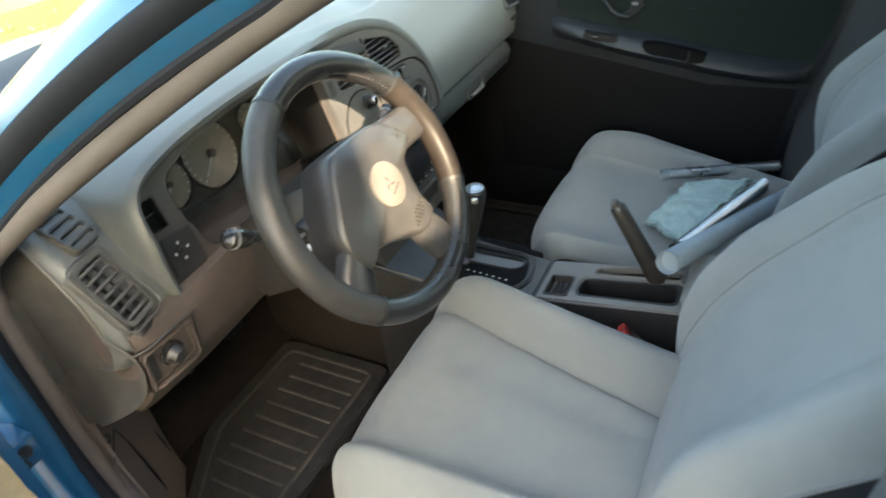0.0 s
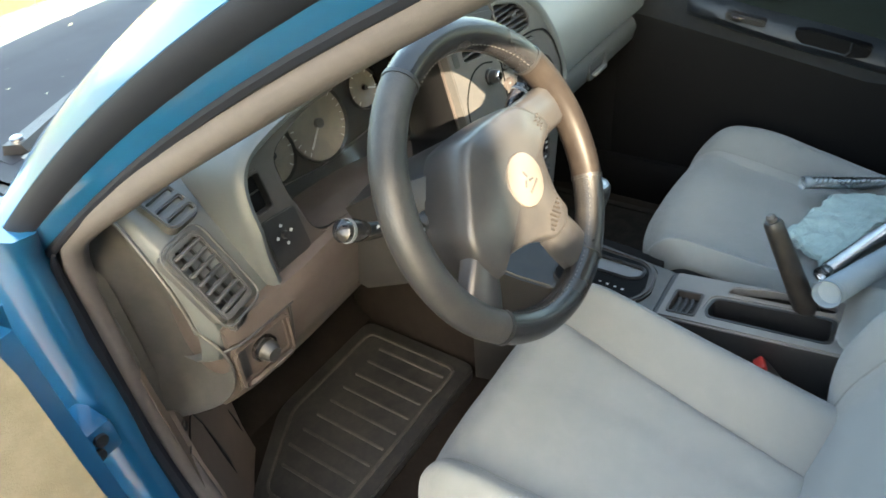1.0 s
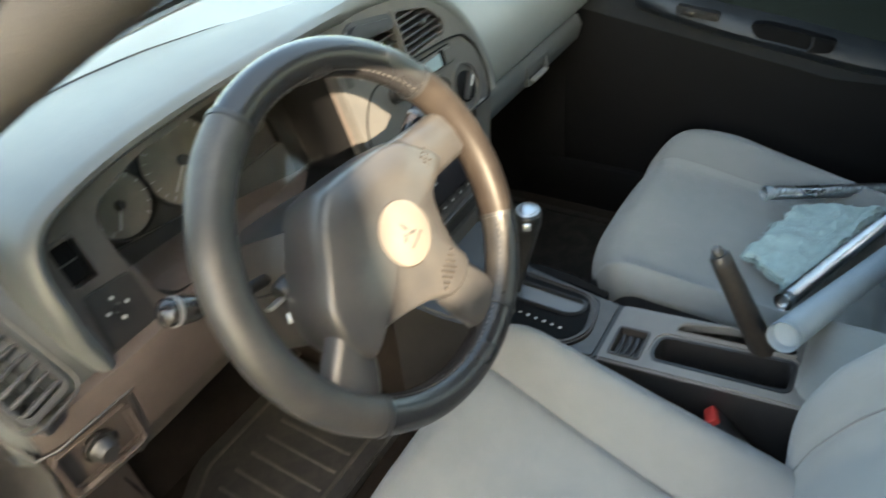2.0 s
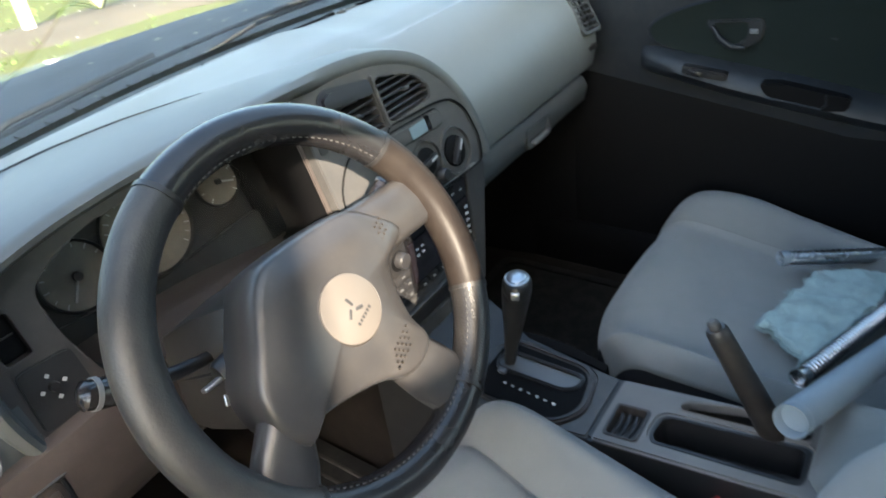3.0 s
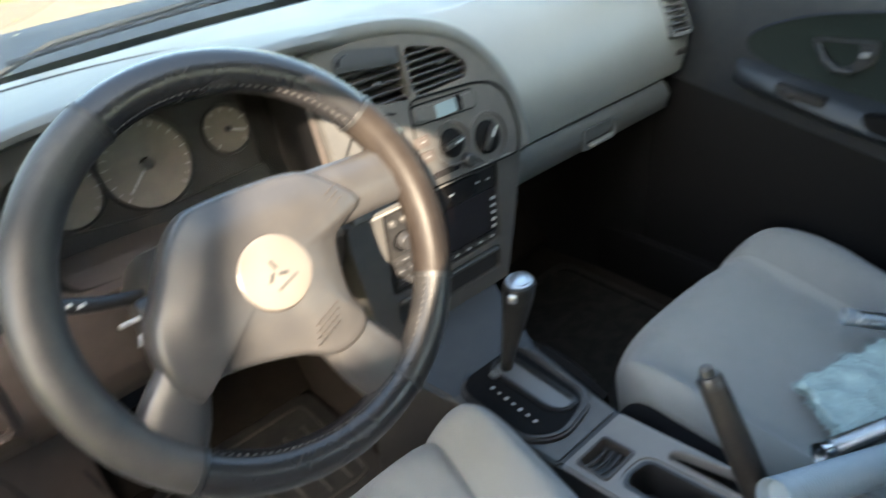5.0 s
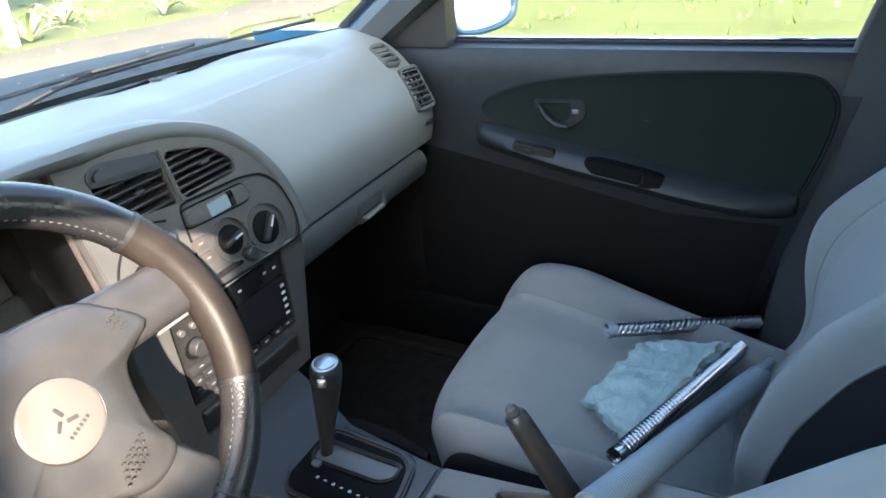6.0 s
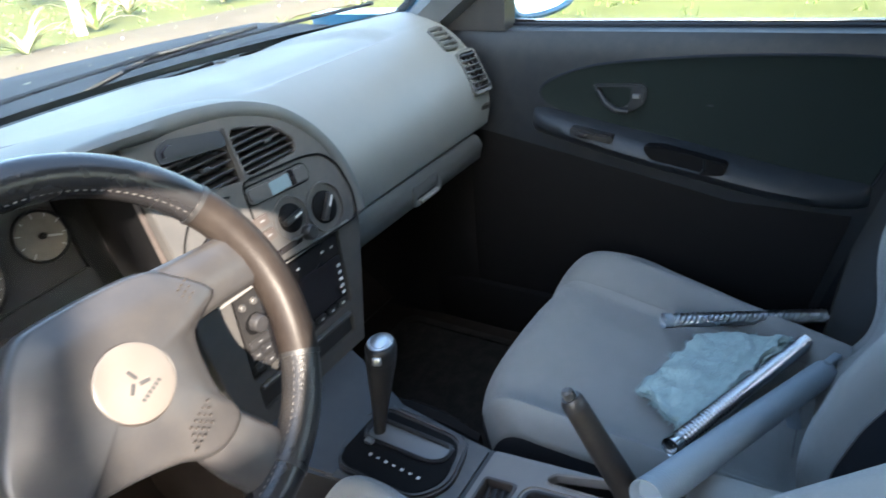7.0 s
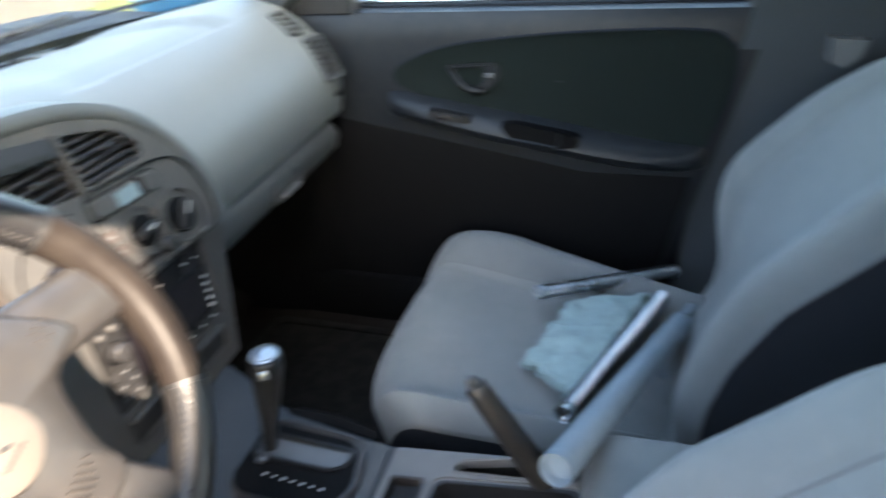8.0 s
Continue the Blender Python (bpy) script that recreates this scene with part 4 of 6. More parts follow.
        for k in range(n):
            a = radians(225 - 270 * k / (n - 1))
            part("gauge_tick", boxed((0.006 if k % 2 == 0 else 0.004, 0.0012, 0.0005), gz @ pose(cx + r * 0.90 * math.cos(a), gv(cz) + r * 0.90 * math.sin(a), 0.0006, 0, 0, math.degrees(a))), WHITE, g)
        a = radians(ang)
        part("gauge_needle", boxed((r * 0.8, 0.0024, 0.001), gz @ pose(cx + r * 0.36 * math.cos(a), gv(cz) + r * 0.36 * math.sin(a), 0.004, 0, 0, ang)), WHITE, g)
        part("needle_boss", lathe(bmesh.new(), [(r * 0.14, 0.001), (r * 0.13, 0.006), (0.001, 0.006)], gz @ pose(cx, gv(cz), 0), 16), DARK, g)
    part("cluster_lens", prism(rect(-0.462, -0.140, gv(0.815), gv(0.965), 0.01), gz @ pose(0, 0, 0.038, -12), 0, 0.0015, 0), LENS, cl).visible_shadow = False
    # switches at the outer end
    s = part("blank_switch", prism(rect(-0.510, -0.488, fz(0.898), fz(0.937), 0.003), bez, -0.014, -0.008), BLACKT, dash, "black rocker switch in a recess")
    part("switch_line", boxed((0.018, 0.0015, 0.001), bez @ pose(-0.499, fz(0.918), -0.0075)), SLAT, s)
    part("switch_rim", plate(rect(-0.5145, -0.4835, fz(0.8935), fz(0.9415), 0.006), [rect(-0.5105, -0.4875, fz(0.8975), fz(0.9375), 0.0035)], bez, -0.002, 0.002, 0.001), BEZEL, s)
    s = part("mirror_switch", prism(rounded(face([(-0.517, 0.832), (-0.463, 0.832), (-0.463, 0.886), (-0.512, 0.890)]), 0.008), bez, -0.004, 0.0025), DARK, dash, "square black mirror switch with four white arrows")
    for dx, dz in ((0.010, 0), (-0.010, 0), (0, 0.011), (0, -0.011)):
        part("arrow_mark", boxed((0.0034, 0.0034, 0.0006), bez @ pose(-0.491 + dx, fz(0.864) + dz, 0.0028, 0, 0, 45)), WHITE, s)
    part("switch_stub", lathe(bmesh.new(), [(0.005, 0.0025), (0.004, 0.007), (0.001, 0.0075)], bez @ pose(-0.491, fz(0.864), 0), 12), DARK, s)


build_binnacle()


def build_lower_dash():
    # knee panel under the column
    knee = [(-0.609, 0.010, 0.822), (-0.590, 0.004, 0.824), (-0.560, 0.002, 0.826), (-0.50, 0.000, 0.828), (-0.42, 0.004, 0.832), (-0.30, 0.010, 0.826), (-0.15, 0.004, 0.800)]
    ease = lambda a, b, t: (lambda k: k * k * (3 - 2 * k))(max(0.0, min(1.0, (t - a) / (b - a))))
    rings = []
    for x, y, z in smoothed(knee, 60):
        k, b = ease(-0.538, -0.524, x), 0.013 * ease(-0.609, -0.603, x)
        outer = [(0.02, z + 0.004), (0.0, z), (-0.003, z - 0.012), (-0.003, 0.8005), (b, 0.799), (b, 0.765), (b, 0.735), (0.0055, 0.7295), (0.024, 0.706), (0.062, 0.668), (0.14, 0.660), (0.14, z)]
        inner = [(0.02, z + 0.004), (0.0, z), (-0.003, z - 0.012), (-0.004, z - 0.025), (-0.002, 0.792), (0.003, 0.768), (0.008, 0.742), (0.012, 0.733), (0.030, 0.702), (0.062, 0.668), (0.14, 0.660), (0.14, z)]
        rings.append([(x, y + p[0] * (1 - k) + q[0] * k, p[1] * (1 - k) + q[1] * k) for p, q in zip(outer, inner)])
    part("knee_panel", loft(bmesh.new(), rings), KNEE, dash, "reddish brown lower panel beneath the steering column", smooth=50)
    part("knee_seam", tube(bmesh.new(), [(-0.5285, -0.001, 0.797), (-0.5285, 0.005, 0.770), (-0.529, 0.010, 0.742), (-0.530, 0.030, 0.704), (-0.531, 0.060, 0.669)], [0.002, 0.003, 0.003, 0.0026, 0.002], 6), DARK, dash)
    part("panel_seam", tube(bmesh.new(), [(-0.616, 0.008, 0.7985), (-0.60, 0.000, 0.799), (-0.56, -0.002, 0.800), (-0.524, -0.003, 0.801)], 0.0016, 6), DARK, dash)
    # small panel with a shallow recess and a round knob at the outer end
    sp = basis((-0.571, 0.0015, 0.758), (1, -0.06, 0), (0, -0.10, 1))
    hole = rect(-0.035, 0.031, -0.020, 0.027, 0.005)
    lid = part("knob_panel", plate(rounded([(-0.041, -0.029), (0.040, -0.029), (0.040, 0.039), (-0.041, 0.039)], 0.008), [hole], sp, -0.012, 0.0, 0.005), KNEE, dash, "brownish grey panel with a shallow recess")
    part("recess_back", prism(rect(-0.035, 0.031, -0.020, 0.027, 0.005), sp, -0.0115, -0.0085, 0), KNEE, lid)
    part("recess_slot", prism(rect(-0.034, -0.022, -0.018, 0.024, 0.003), sp, -0.0090, -0.0075, 0), DARK, lid)
    part("recess_lip", boxed((0.060, 0.004, 0.006), sp @ pose(-0.001, -0.0215, 0.001), 0.0015), KNEE, lid)
    k = part("release_knob", lathe(bmesh.new(), [(0.013, -0.010), (0.0135, 0.000), (0.0115, 0.002), (0.0105, 0.008), (0.0085, 0.011), (0.001, 0.0115)], sp @ pose(0.000, 0.006, 0), 22), DARK, lid, "round black knob")
    part("knob_ring", lathe(bmesh.new(), [(0.0165, -0.010), (0.0165, -0.004), (0.0150, -0.003), (0.0140, -0.008)], sp @ pose(0.000, 0.006, 0), 24), GLOSS, k)
    # glove box
    gbx = part("glove_box", bmesh.new(), LOWER, dash)
    bm = bmesh.new()
    rings = []
    for x in sorted([*np.linspace(0.175, 0.60, 14), 0.178, 0.182, 0.187, 0.193, 0.199, 0.578, 0.588, 0.595]):
        d = 0.024 * max(0.0, 1 - (x - 0.175) / 0.032, 1 - (0.60 - x) / 0.032) ** 2.4
        rings.append([(x, 0.14, 0.7595 - d), (x, 0.040, 0.7595 - d), (x, 0.0265, 0.7570 - d), (x, 0.0222, 0.7500 - d), (x, 0.0235, 0.722), (x, 0.031, 0.697), (x, 0.055, 0.679), (x, 0.16, 0.668)])
    loft(bm, rings)
    gbx.data.materials.clear()
    bm.to_mesh(gbx.data)
    bm.free()
    # lid is the pad's grey, darkened for the shade under the dash
    gbx.data.materials.append(PAD_SHADED)
    gbx.data.shade_smooth()
    gbx.data.set_sharp_from_angle(angle=radians(40))
    tagged(gbx, "grey glove box lid with a recessed latch")
    gl = basis((0.385, 0.0230, 0.722), (1, 0, 0), (0, 0.03, 1))
    lt = part("latch", plate(rect(-0.046, 0.046, -0.022, 0.018, 0.010, 4), [rect(-0.036, 0.036, -0.013, 0.012, 0.007, 4)], gl, -0.006, 0.0025), PAD_SHADED, gbx, "raised border of the latch")
    part("latch_recess", prism(rect(-0.036, 0.036, -0.013, 0.012, 0.007, 4), gl, -0.008, -0.0035, 0), DARK, lt)
    # the light that catches the lip is put into its paler colour
    part("latch_lip", boxed((0.060, 0.007, 0.010), gl @ pose(0, -0.0145, 0.004), 0.003, 3), CONS, lt, "latch lip, coloured paler for the light on it")
    part("glove_box_seam", tube(bmesh.new(), [(x, 0.034, 0.7608) for x in np.linspace(0.172, 0.605, 10)], 0.0022, 6), BLACKT, dash)
    part("pad_lip", tube(bmesh.new(), [(x, 0.0225, 0.7645) for x in np.linspace(0.172, 0.612, 10)], 0.0016, 6), PAD_SHADED, dash)
    # closing panel under the passenger side
    bm = bmesh.new()
    box(bm, (0.48, 0.24, 0.02), pose(0.40, 0.26, 0.668, 12))
    part("under_panel", bm, DARK, dash)


build_lower_dash()


def build_outer_vents():
    """Louvred vents at both ends of the dashboard, with the small demister above each."""
    for s in (-1, 1):
        m = basis((s * 0.590, 0.022, 0.879), (1, -s * 0.25, 0), (-s * 0.05, 0.55, 0.84))
        v = part("end_vent", prism(rounded([(-0.021, -0.040), (0.021, -0.040), (0.021, 0.040), (-0.021, 0.040)], 0.008), m @ pose(0, 0, -0.004), -0.02, -0.009), DARK, dash, "louvred black end vent")
        part("vent_frame", plate(rect(-0.025, 0.025, -0.045, 0.045, 0.011, 4), [rect(-0.020, 0.020, -0.039, 0.039, 0.007)], m @ pose(0, 0, -0.004), -0.015, 0.006), PAD_SHADED if s > 0 else TRIM, v)
        for k in range(7):
            part("slat", boxed((0.039, 0.0036, 0.009), m @ pose(0, -0.034 + 0.0113 * k, -0.001, 4), 0.0010, 1), TRIM if s < 0 else SLAT, v)
        for dx in (-0.0068, 0.0068):
            part("vane", boxed((0.0018, 0.076, 0.006), m @ pose(dx, 0, -0.0045)), DARK, v)
        part("vent_tab", boxed((0.010, 0.005, 0.008), m @ pose(0.002, 0.0, 0.001), 0.0015), DARK, v)
        if s < 0:
            part("vent_border", tube(bmesh.new(), [m @ Vector((x, y, 0.001)) for x, y in rect(-0.031, 0.031, -0.052, 0.050, 0.016, 5)] + [m @ Vector((-0.031, -0.036, 0.001))], 0.0013, 6), TRIM, v)
        m2 = basis((s * 0.578, 0.080, 0.942), (1, -s * 0.2, 0), (-s * 0.10, 0.80, 0.55))
        holes = [rect(-0.017, 0.017, -0.0255 + 0.0133 * k, -0.0185 + 0.0133 * k, 0.003) for k in range(4)]
        d = part("side_demister", plate(rounded([(-0.022, -0.031), (0.022, -0.031), (0.020, 0.029), (-0.020, 0.029)], 0.012), holes, m2, -0.014, 0.0045), PAD_SHADED if s > 0 else TRIM, dash, "small slotted side demister")
        part("demister_well", prism(rect(-0.019, 0.019, -0.028, 0.024, 0.004), m2, -0.014, -0.006, 0), DARK, d)
    for s, x, y, z in ((1, 0.602, 0.0135, 0.806), (-1, -0.586, 0.006, 0.8225)):
        m = basis((x, y, z), (1, -0.28 * s, 0), (-0.1 * s, 0.1, 0.98))
        w = part("vent_wheel", prism(rect(-0.015, 0.015, -0.006, 0.006, 0.005), m, -0.006, 0.004), TRIM, dash)
        part("wheel_slot", prism(rect(-0.011, 0.011, -0.003, 0.003, 0.0025), m, 0.003, 0.0048, 0), DARK, w)
        for q in range(6):
            part("wheel_ridge", boxed((0.0012, 0.005, 0.002), m @ pose(-0.0075 + 0.003 * q, 0, 0.0052)), SLAT, w)


build_outer_vents()


# ---------------------------------------------------------------- steering
WHEEL = basis((-0.322, -0.163, 0.888), (1, 0, 0), (0, 0.474, 0.880))


def build_steering():
    wheel = thing("steering_wheel", "steering wheel with a stitched dark leather cover and broad grey hub", "steering wheel", WHEEL.translation)
    R, r = 0.1640, 0.0180

    def arc(a0, a1, n, rr, name, mat):
        bm = bmesh.new()
        rings = []
        for k in range(n + 1):
            a = radians(a0 + (a1 - a0) * k / n)
            c = Vector((R * math.cos(a), R * math.sin(a), 0))
            o = Vector((math.cos(a), math.sin(a), 0))
            rings.append([WHEEL @ (c + rr * (math.cos(b) * o * 1.02 + math.sin(b) * Vector((0, 0, 1.06)))) for b in (2 * math.pi * q / 16 for q in range(16))])
        return part(name, loft(bm, rings), mat, wheel)
    for a0, a1, mat in ((33, 115, LEATHER), (115, 226, LEATHER_L), (226, 296, LEATHER), (296, 332, PERF), (332, 393, LEATHER_R)):
        seg = arc(a0, a1, 36, r if mat in (LEATHER, PERF) else r * 1.02, "rim", mat)
        tagged(seg, "dark shiny leather rim cover" if mat in (LEATHER, PERF) else "matt worn leather grip")
    for a in (33, 115, 226, 296, 332):
        arc(a - 0.8, a + 0.8, 3, r * 1.07, "rim_joint", DARK)
    # stitches along the inside of the rim
    for k in range(150):
        a = radians(2.4 * k)
        if not (33 < 2.4 * k < 115 or 226 < 2.4 * k < 332):
            continue
        c = WHEEL @ pose(0, 0, 0, 0, 0, math.degrees(a)) @ pose(R - r * 0.88, 0, r * 0.62, 0, 0, 0)
        part("stitch", boxed((0.0009, 0.0028, 0.0009), c), STITCH, wheel)
    # spokes
    for a, b, h0, h1 in (((0.048, 0.031), (0.152, 0.028), 0.029, 0.0265), ((0.026, -0.058), (0.064, -0.140), 0.0205, 0.0285), ((-0.080, -0.028), (-0.129, -0.101), 0.014, 0.0275)):
        run = Vector((b[0] - a[0], b[1] - a[1], 0))
        m = WHEEL @ pose(a[0], a[1], 0, 0, 0, math.degrees(math.atan2(run.y, run.x)))
        bm = bmesh.new()
        rings = []
        for f in np.linspace(0, 1, 7):
            x = run.length * f
            half = h0 + (h1 - h0) * min(1.0, 1.6 * f)
            zc = 0.0010 - 0.0045 * f
            th = 0.0125 - 0.002 * f
            rings.append([m @ Vector((x, half * cy, zc + th * cz)) for cy, cz in ((-1, -0.8), (-1, 0.3), (-0.72, 0.9), (0, 1.05), (0.72, 0.9), (1, 0.3), (1, -0.8), (0, -1))])
        part("spoke", loft(bm, rings), HUBM, wheel, "grey plastic spoke", smooth=50)
    # airbag pad
    outline = [(-0.048, 0.062), (-0.031, 0.067), (0.018, 0.067), (0.059, 0.062), (0.081, 0.046), (0.103, 0.020), (0.083, 0.007), (0.066, -0.004), (0.058, -0.033), (0.056, -0.058), (0.061, -0.082), (0.044, -0.094), (0.021, -0.095), (-0.001, -0.082), (-0.033, -0.071), (-0.066, -0.064), (-0.080, -0.066), (-0.094, -0.074), (-0.106, -0.050), (-0.107, -0.026), (-0.101, -0.006), (-0.083, 0.020), (-0.066, 0.045)]
    ring0 = smoothed([(x, y, 0) for x, y in outline], 64, True)
    bm = bmesh.new()
    rings = []
    for f, w in ((0.95, -0.050), (0.985, -0.030), (1.0, -0.008), (0.996, 0.003), (0.978, 0.0108), (0.950, 0.0158), (0.920, 0.0180), (0.88, 0.0192), (0.82, 0.0212), (0.72, 0.0245), (0.60, 0.0272), (0.45, 0.0290), (0.25, 0.0300), (0.02, 0.0303)):
        rings.append([WHEEL @ Vector((p.x * f, p.y * f, w)) for p in ring0])
    pad = part("airbag_pad", loft(bm, rings), HUBM, wheel, "domed grey airbag cover")
    em = part("emblem", lathe(bmesh.new(), [(0.0300, 0.0285), (0.0297, 0.0310), (0.027, 0.0322), (0.001, 0.0330)], WHEEL @ pose(-0.003, -0.006, 0), 36), EMBLEM, pad, "paler round embossed emblem disc")
    part("emblem_groove", lathe(bmesh.new(), [(0.0298, 0.0290), (0.0310, 0.0298), (0.0318, 0.0288)], WHEEL @ pose(-0.003, -0.006, 0), 36), LOWER, pad)
    for a in (90, 210, 330):
        part("emblem_mark", boxed((0.0085, 0.0030, 0.0010), WHEEL @ pose(-0.003 + 0.006 * math.cos(radians(a)), -0.006 + 0.006 * math.sin(radians(a)), 0.0329, 0, 0, a + 20), 0.0004, 1), HUBM, em)
    for k in range(6):
        part("emblem_mark", boxed((0.0022, 0.003, 0.0008), WHEEL @ pose(-0.006 + 0.0034 * k, -0.020 + 0.0012 * k, 0.0326, 0, 0, 20)), HUBM, em)
    for i in range(5):
        for j in range(4):
            part("horn_dot", boxed((0.0016, 0.0016, 0.0030), WHEEL @ pose(0.006 + 0.0055 * i + 0.0018 * j, -0.076 + 0.0055 * j + 0.0022 * i, 0.0262 + 0.0009 * j + 0.0002 * i, 0, 0, 20)), LOWER, pad)
    for i in range(3):
        for j in range(3):
            part("horn_dot", boxed((0.0014, 0.0014, 0.0030), WHEEL @ pose(0.068 + 0.005 * i, 0.034 - 0.006 * j + 0.002 * i, 0.0242 - 0.0008 * i, 0, 0, 20)), LOWER, pad)
    # column shroud, stalks and key
    col = thing("steering_column", "grey plastic steering column shroud with a black stalk and a hanging key", "steering column", (-0.322, -0.06, 0.80))
    bm = bmesh.new()
    rings = []
    for w, hx, hu, hd in ((-0.030, 0.060, 0.045, 0.060), (-0.045, 0.074, 0.054, 0.072), (-0.110, 0.080, 0.056, 0.078), (-0.170, 0.082, 0.050, 0.080), (-0.245, 0.082, 0.044, 0.078)):
        rings.append([WHEEL @ Vector((x * hx, (hu if y > 0 else hd) * y, w)) for x, y in ((-1, -0.6), (-1, 0.5), (-0.82, 0.9), (0, 1.0), (0.82, 0.9), (1, 0.5), (1, -0.6), (0.8, -0.95), (0, -1), (-0.8, -0.95))])
    part("column_shroud", loft(bm, rings), SHROUD, col)
    part("shroud_seam", tube(bmesh.new(), [WHEEL @ Vector((-0.0805, 0.0, w)) for w in (-0.05, -0.11, -0.17, -0.24)], 0.002, 6), DARK, col)
    part("shroud_notch", boxed((0.012, 0.030, 0.03), WHEEL @ pose(-0.078, -0.020, -0.075), 0.004), DARK, col)
    for s, tip in ((-1, (0.178, 0.056, -0.062)), (1, (0.180, 0.053, -0.054))):
        a, b = Vector((s * 0.074, 0.016, -0.088)), Vector((s * tip[0], tip[1], tip[2]))
        along = [WHEEL @ (a.lerp(b, f) + Vector((0, -0.006 * math.sin(math.pi * f), 0))) for f in np.linspace(0, 1, 9)]
        st = part("stalk", tube(bmesh.new(), along, [0.0055, 0.006, 0.0062, 0.0066, 0.007, 0.0075, 0.008, 0.008, 0.007], 12), DARK, col, "black control stalk")
        part("stalk_knob", tube(bmesh.new(), [along[5].lerp(along[6], 0.6), along[6].lerp(along[7], 0.3), along[7], along[8], along[8] + (along[8] - along[7]) * 0.25], [0.0085, 0.0118, 0.0125, 0.0118, 0.006], 16), GLOSS, st, "glossy ribbed stalk end")
        part("stalk_ring", tube(bmesh.new(), [along[7].lerp(along[8], 0.35), along[7].lerp(along[8], 0.6)], 0.0130, 16), GUIDE, st)
        for q in range(2):
            part("stalk_mark", boxed((0.007, 0.0028, 0.0008), Matrix.Translation(WHEEL.to_3x3() @ Vector((0, 0.0, 0.0072))) @ Matrix.Translation(along[4 + q].lerp(along[4], 0.3)) @ WHEEL.to_3x3().to_4x4()), WHITE, st)
    lock = part("ignition_lock", tube(bmesh.new(), [WHEEL @ Vector((-0.076, 0.004, -0.058)), WHEEL @ Vector((-0.090, 0.004, -0.056)), WHEEL @ Vector((-0.093, 0.004, -0.056))], [0.013, 0.0125, 0.010], 18), DARK, col, "round ignition lock")
    part("key_blade", boxed((0.018, 0.004, 0.011), WHEEL @ pose(-0.101, 0.002, -0.055), 0.001), STEEL, lock)
    part("key_tag", boxed((0.006, 0.010, 0.003), WHEEL @ pose(-0.100, -0.015, -0.050, 0, 15, -22), 0.001), STEEL, lock, "small steel key tag")


build_steering()


# ---------------------------------------------------------------- console
def build_console():
    con = thing("centre_console", "grey plastic centre console with shift gate and open tray", "centre console", (0, -0.3, 0.30))

    def height(y):
        return 0.541 + 0.13 * max(0.0, -0.285 - y)
    # body: sections along the car
    rings = []
    for y, cx, half, top in ((0.02, -0.024, 0.120, 0.585), (-0.06, -0.024, 0.100, 0.556), (-0.12, -0.026, 0.078, 0.539), (-0.27, -0.030, 0.060, 0.537), (-0.290, -0.031, 0.058, 0.540), (-0.292, -0.031, 0.058, 0.540), (-0.54, -0.031, 0.058, 0.574)):
        low = 0.06 if y < -0.291 else 0.0
        rings.append([(cx - half - 0.016, y, 0.30), (cx - half - 0.002, y, top - 0.03), (cx - half, y, top - 0.003), (cx - half + 0.005, y, top - 0.003), (cx - half + 0.006, y, top - low), (cx + half - 0.006, y, top - low), (cx + half - 0.005, y, top - 0.003), (cx + half, y, top - 0.003), (cx + half + 0.002, y, top - 0.03), (cx + half + 0.016, y, 0.30)])
    part("console_body", loft(bmesh.new(), rings), DARK, con)
    # front plate round the shift gate, rising to the dashboard
    top = basis((-0.024, -0.10, 0.541), (0, 1, 0), (-1, 0, 0))
    gate = rounded([(-0.150, -0.050), (-0.01, -0.060), (0.012, -0.03), (0.012, 0.03), (-0.01, 0.066), (-0.135, 0.070), (-0.164, 0.030)], 0.032, 7)
    outer = rounded([(-0.181, -0.050), (-0.02, -0.066), (0.06, -0.094), (0.06, 0.094), (-0.02, 0.080), (-0.181, 0.066)], 0.008)
    part("gate_surround", plate(outer, [gate], top, -0.012, 0.0, 0.003), GATES, con, "grey surround of the shift gate")
    # rear plate with switch box, tray and handbrake slot
    rear = basis((-0.031, -0.284, 0.5412), (0, 1, -0.13), (-1, 0, 0))
    swb = rect(-0.054, -0.014, -0.008, 0.043, 0.004)
    tray = rounded([(-0.240, -0.018), (-0.068, -0.014), (-0.064, 0.020), (-0.070, 0.037), (-0.240, 0.040)], 0.014, 5)
    slot = rounded([(-0.235, -0.046), (-0.160, -0.050), (-0.092, -0.040), (-0.086, -0.026), (-0.235, -0.024)], 0.008, 4)
    part("console_top", plate(rounded([(-0.262, -0.058), (-0.0005, -0.058), (-0.0005, 0.058), (-0.262, 0.058)], 0.006), [swb, tray, slot], rear, -0.010, 0.001, 0.003), CONS, con, "light grey console top")
    part("tray_wall", plate(tray, [rounded([(-0.234, -0.013), (-0.073, -0.010), (-0.069, 0.020), (-0.074, 0.032), (-0.234, 0.035)], 0.012, 5)], rear, -0.052, -0.001, 0.001), DARK, con, "black open tray")
    part("tray_floor", prism(tray, rear, -0.056, -0.050, 0), DARK, con)
    part("slot_liner", plate(rounded([(-0.238, -0.049), (-0.160, -0.053), (-0.090, -0.043), (-0.083, -0.023), (-0.238, -0.021)], 0.009, 4), [slot], rear, -0.002, 0.004, 0.0015), CONS, con)
    part("slot_floor", prism(slot, rear, -0.040, -0.032, 0), DARK, con)
    sw = part("switch_box", prism(rect(-0.053, -0.015, -0.007, 0.042, 0.004), rear, -0.020, -0.012, 0), DARK, con, "black square switch box with slats")
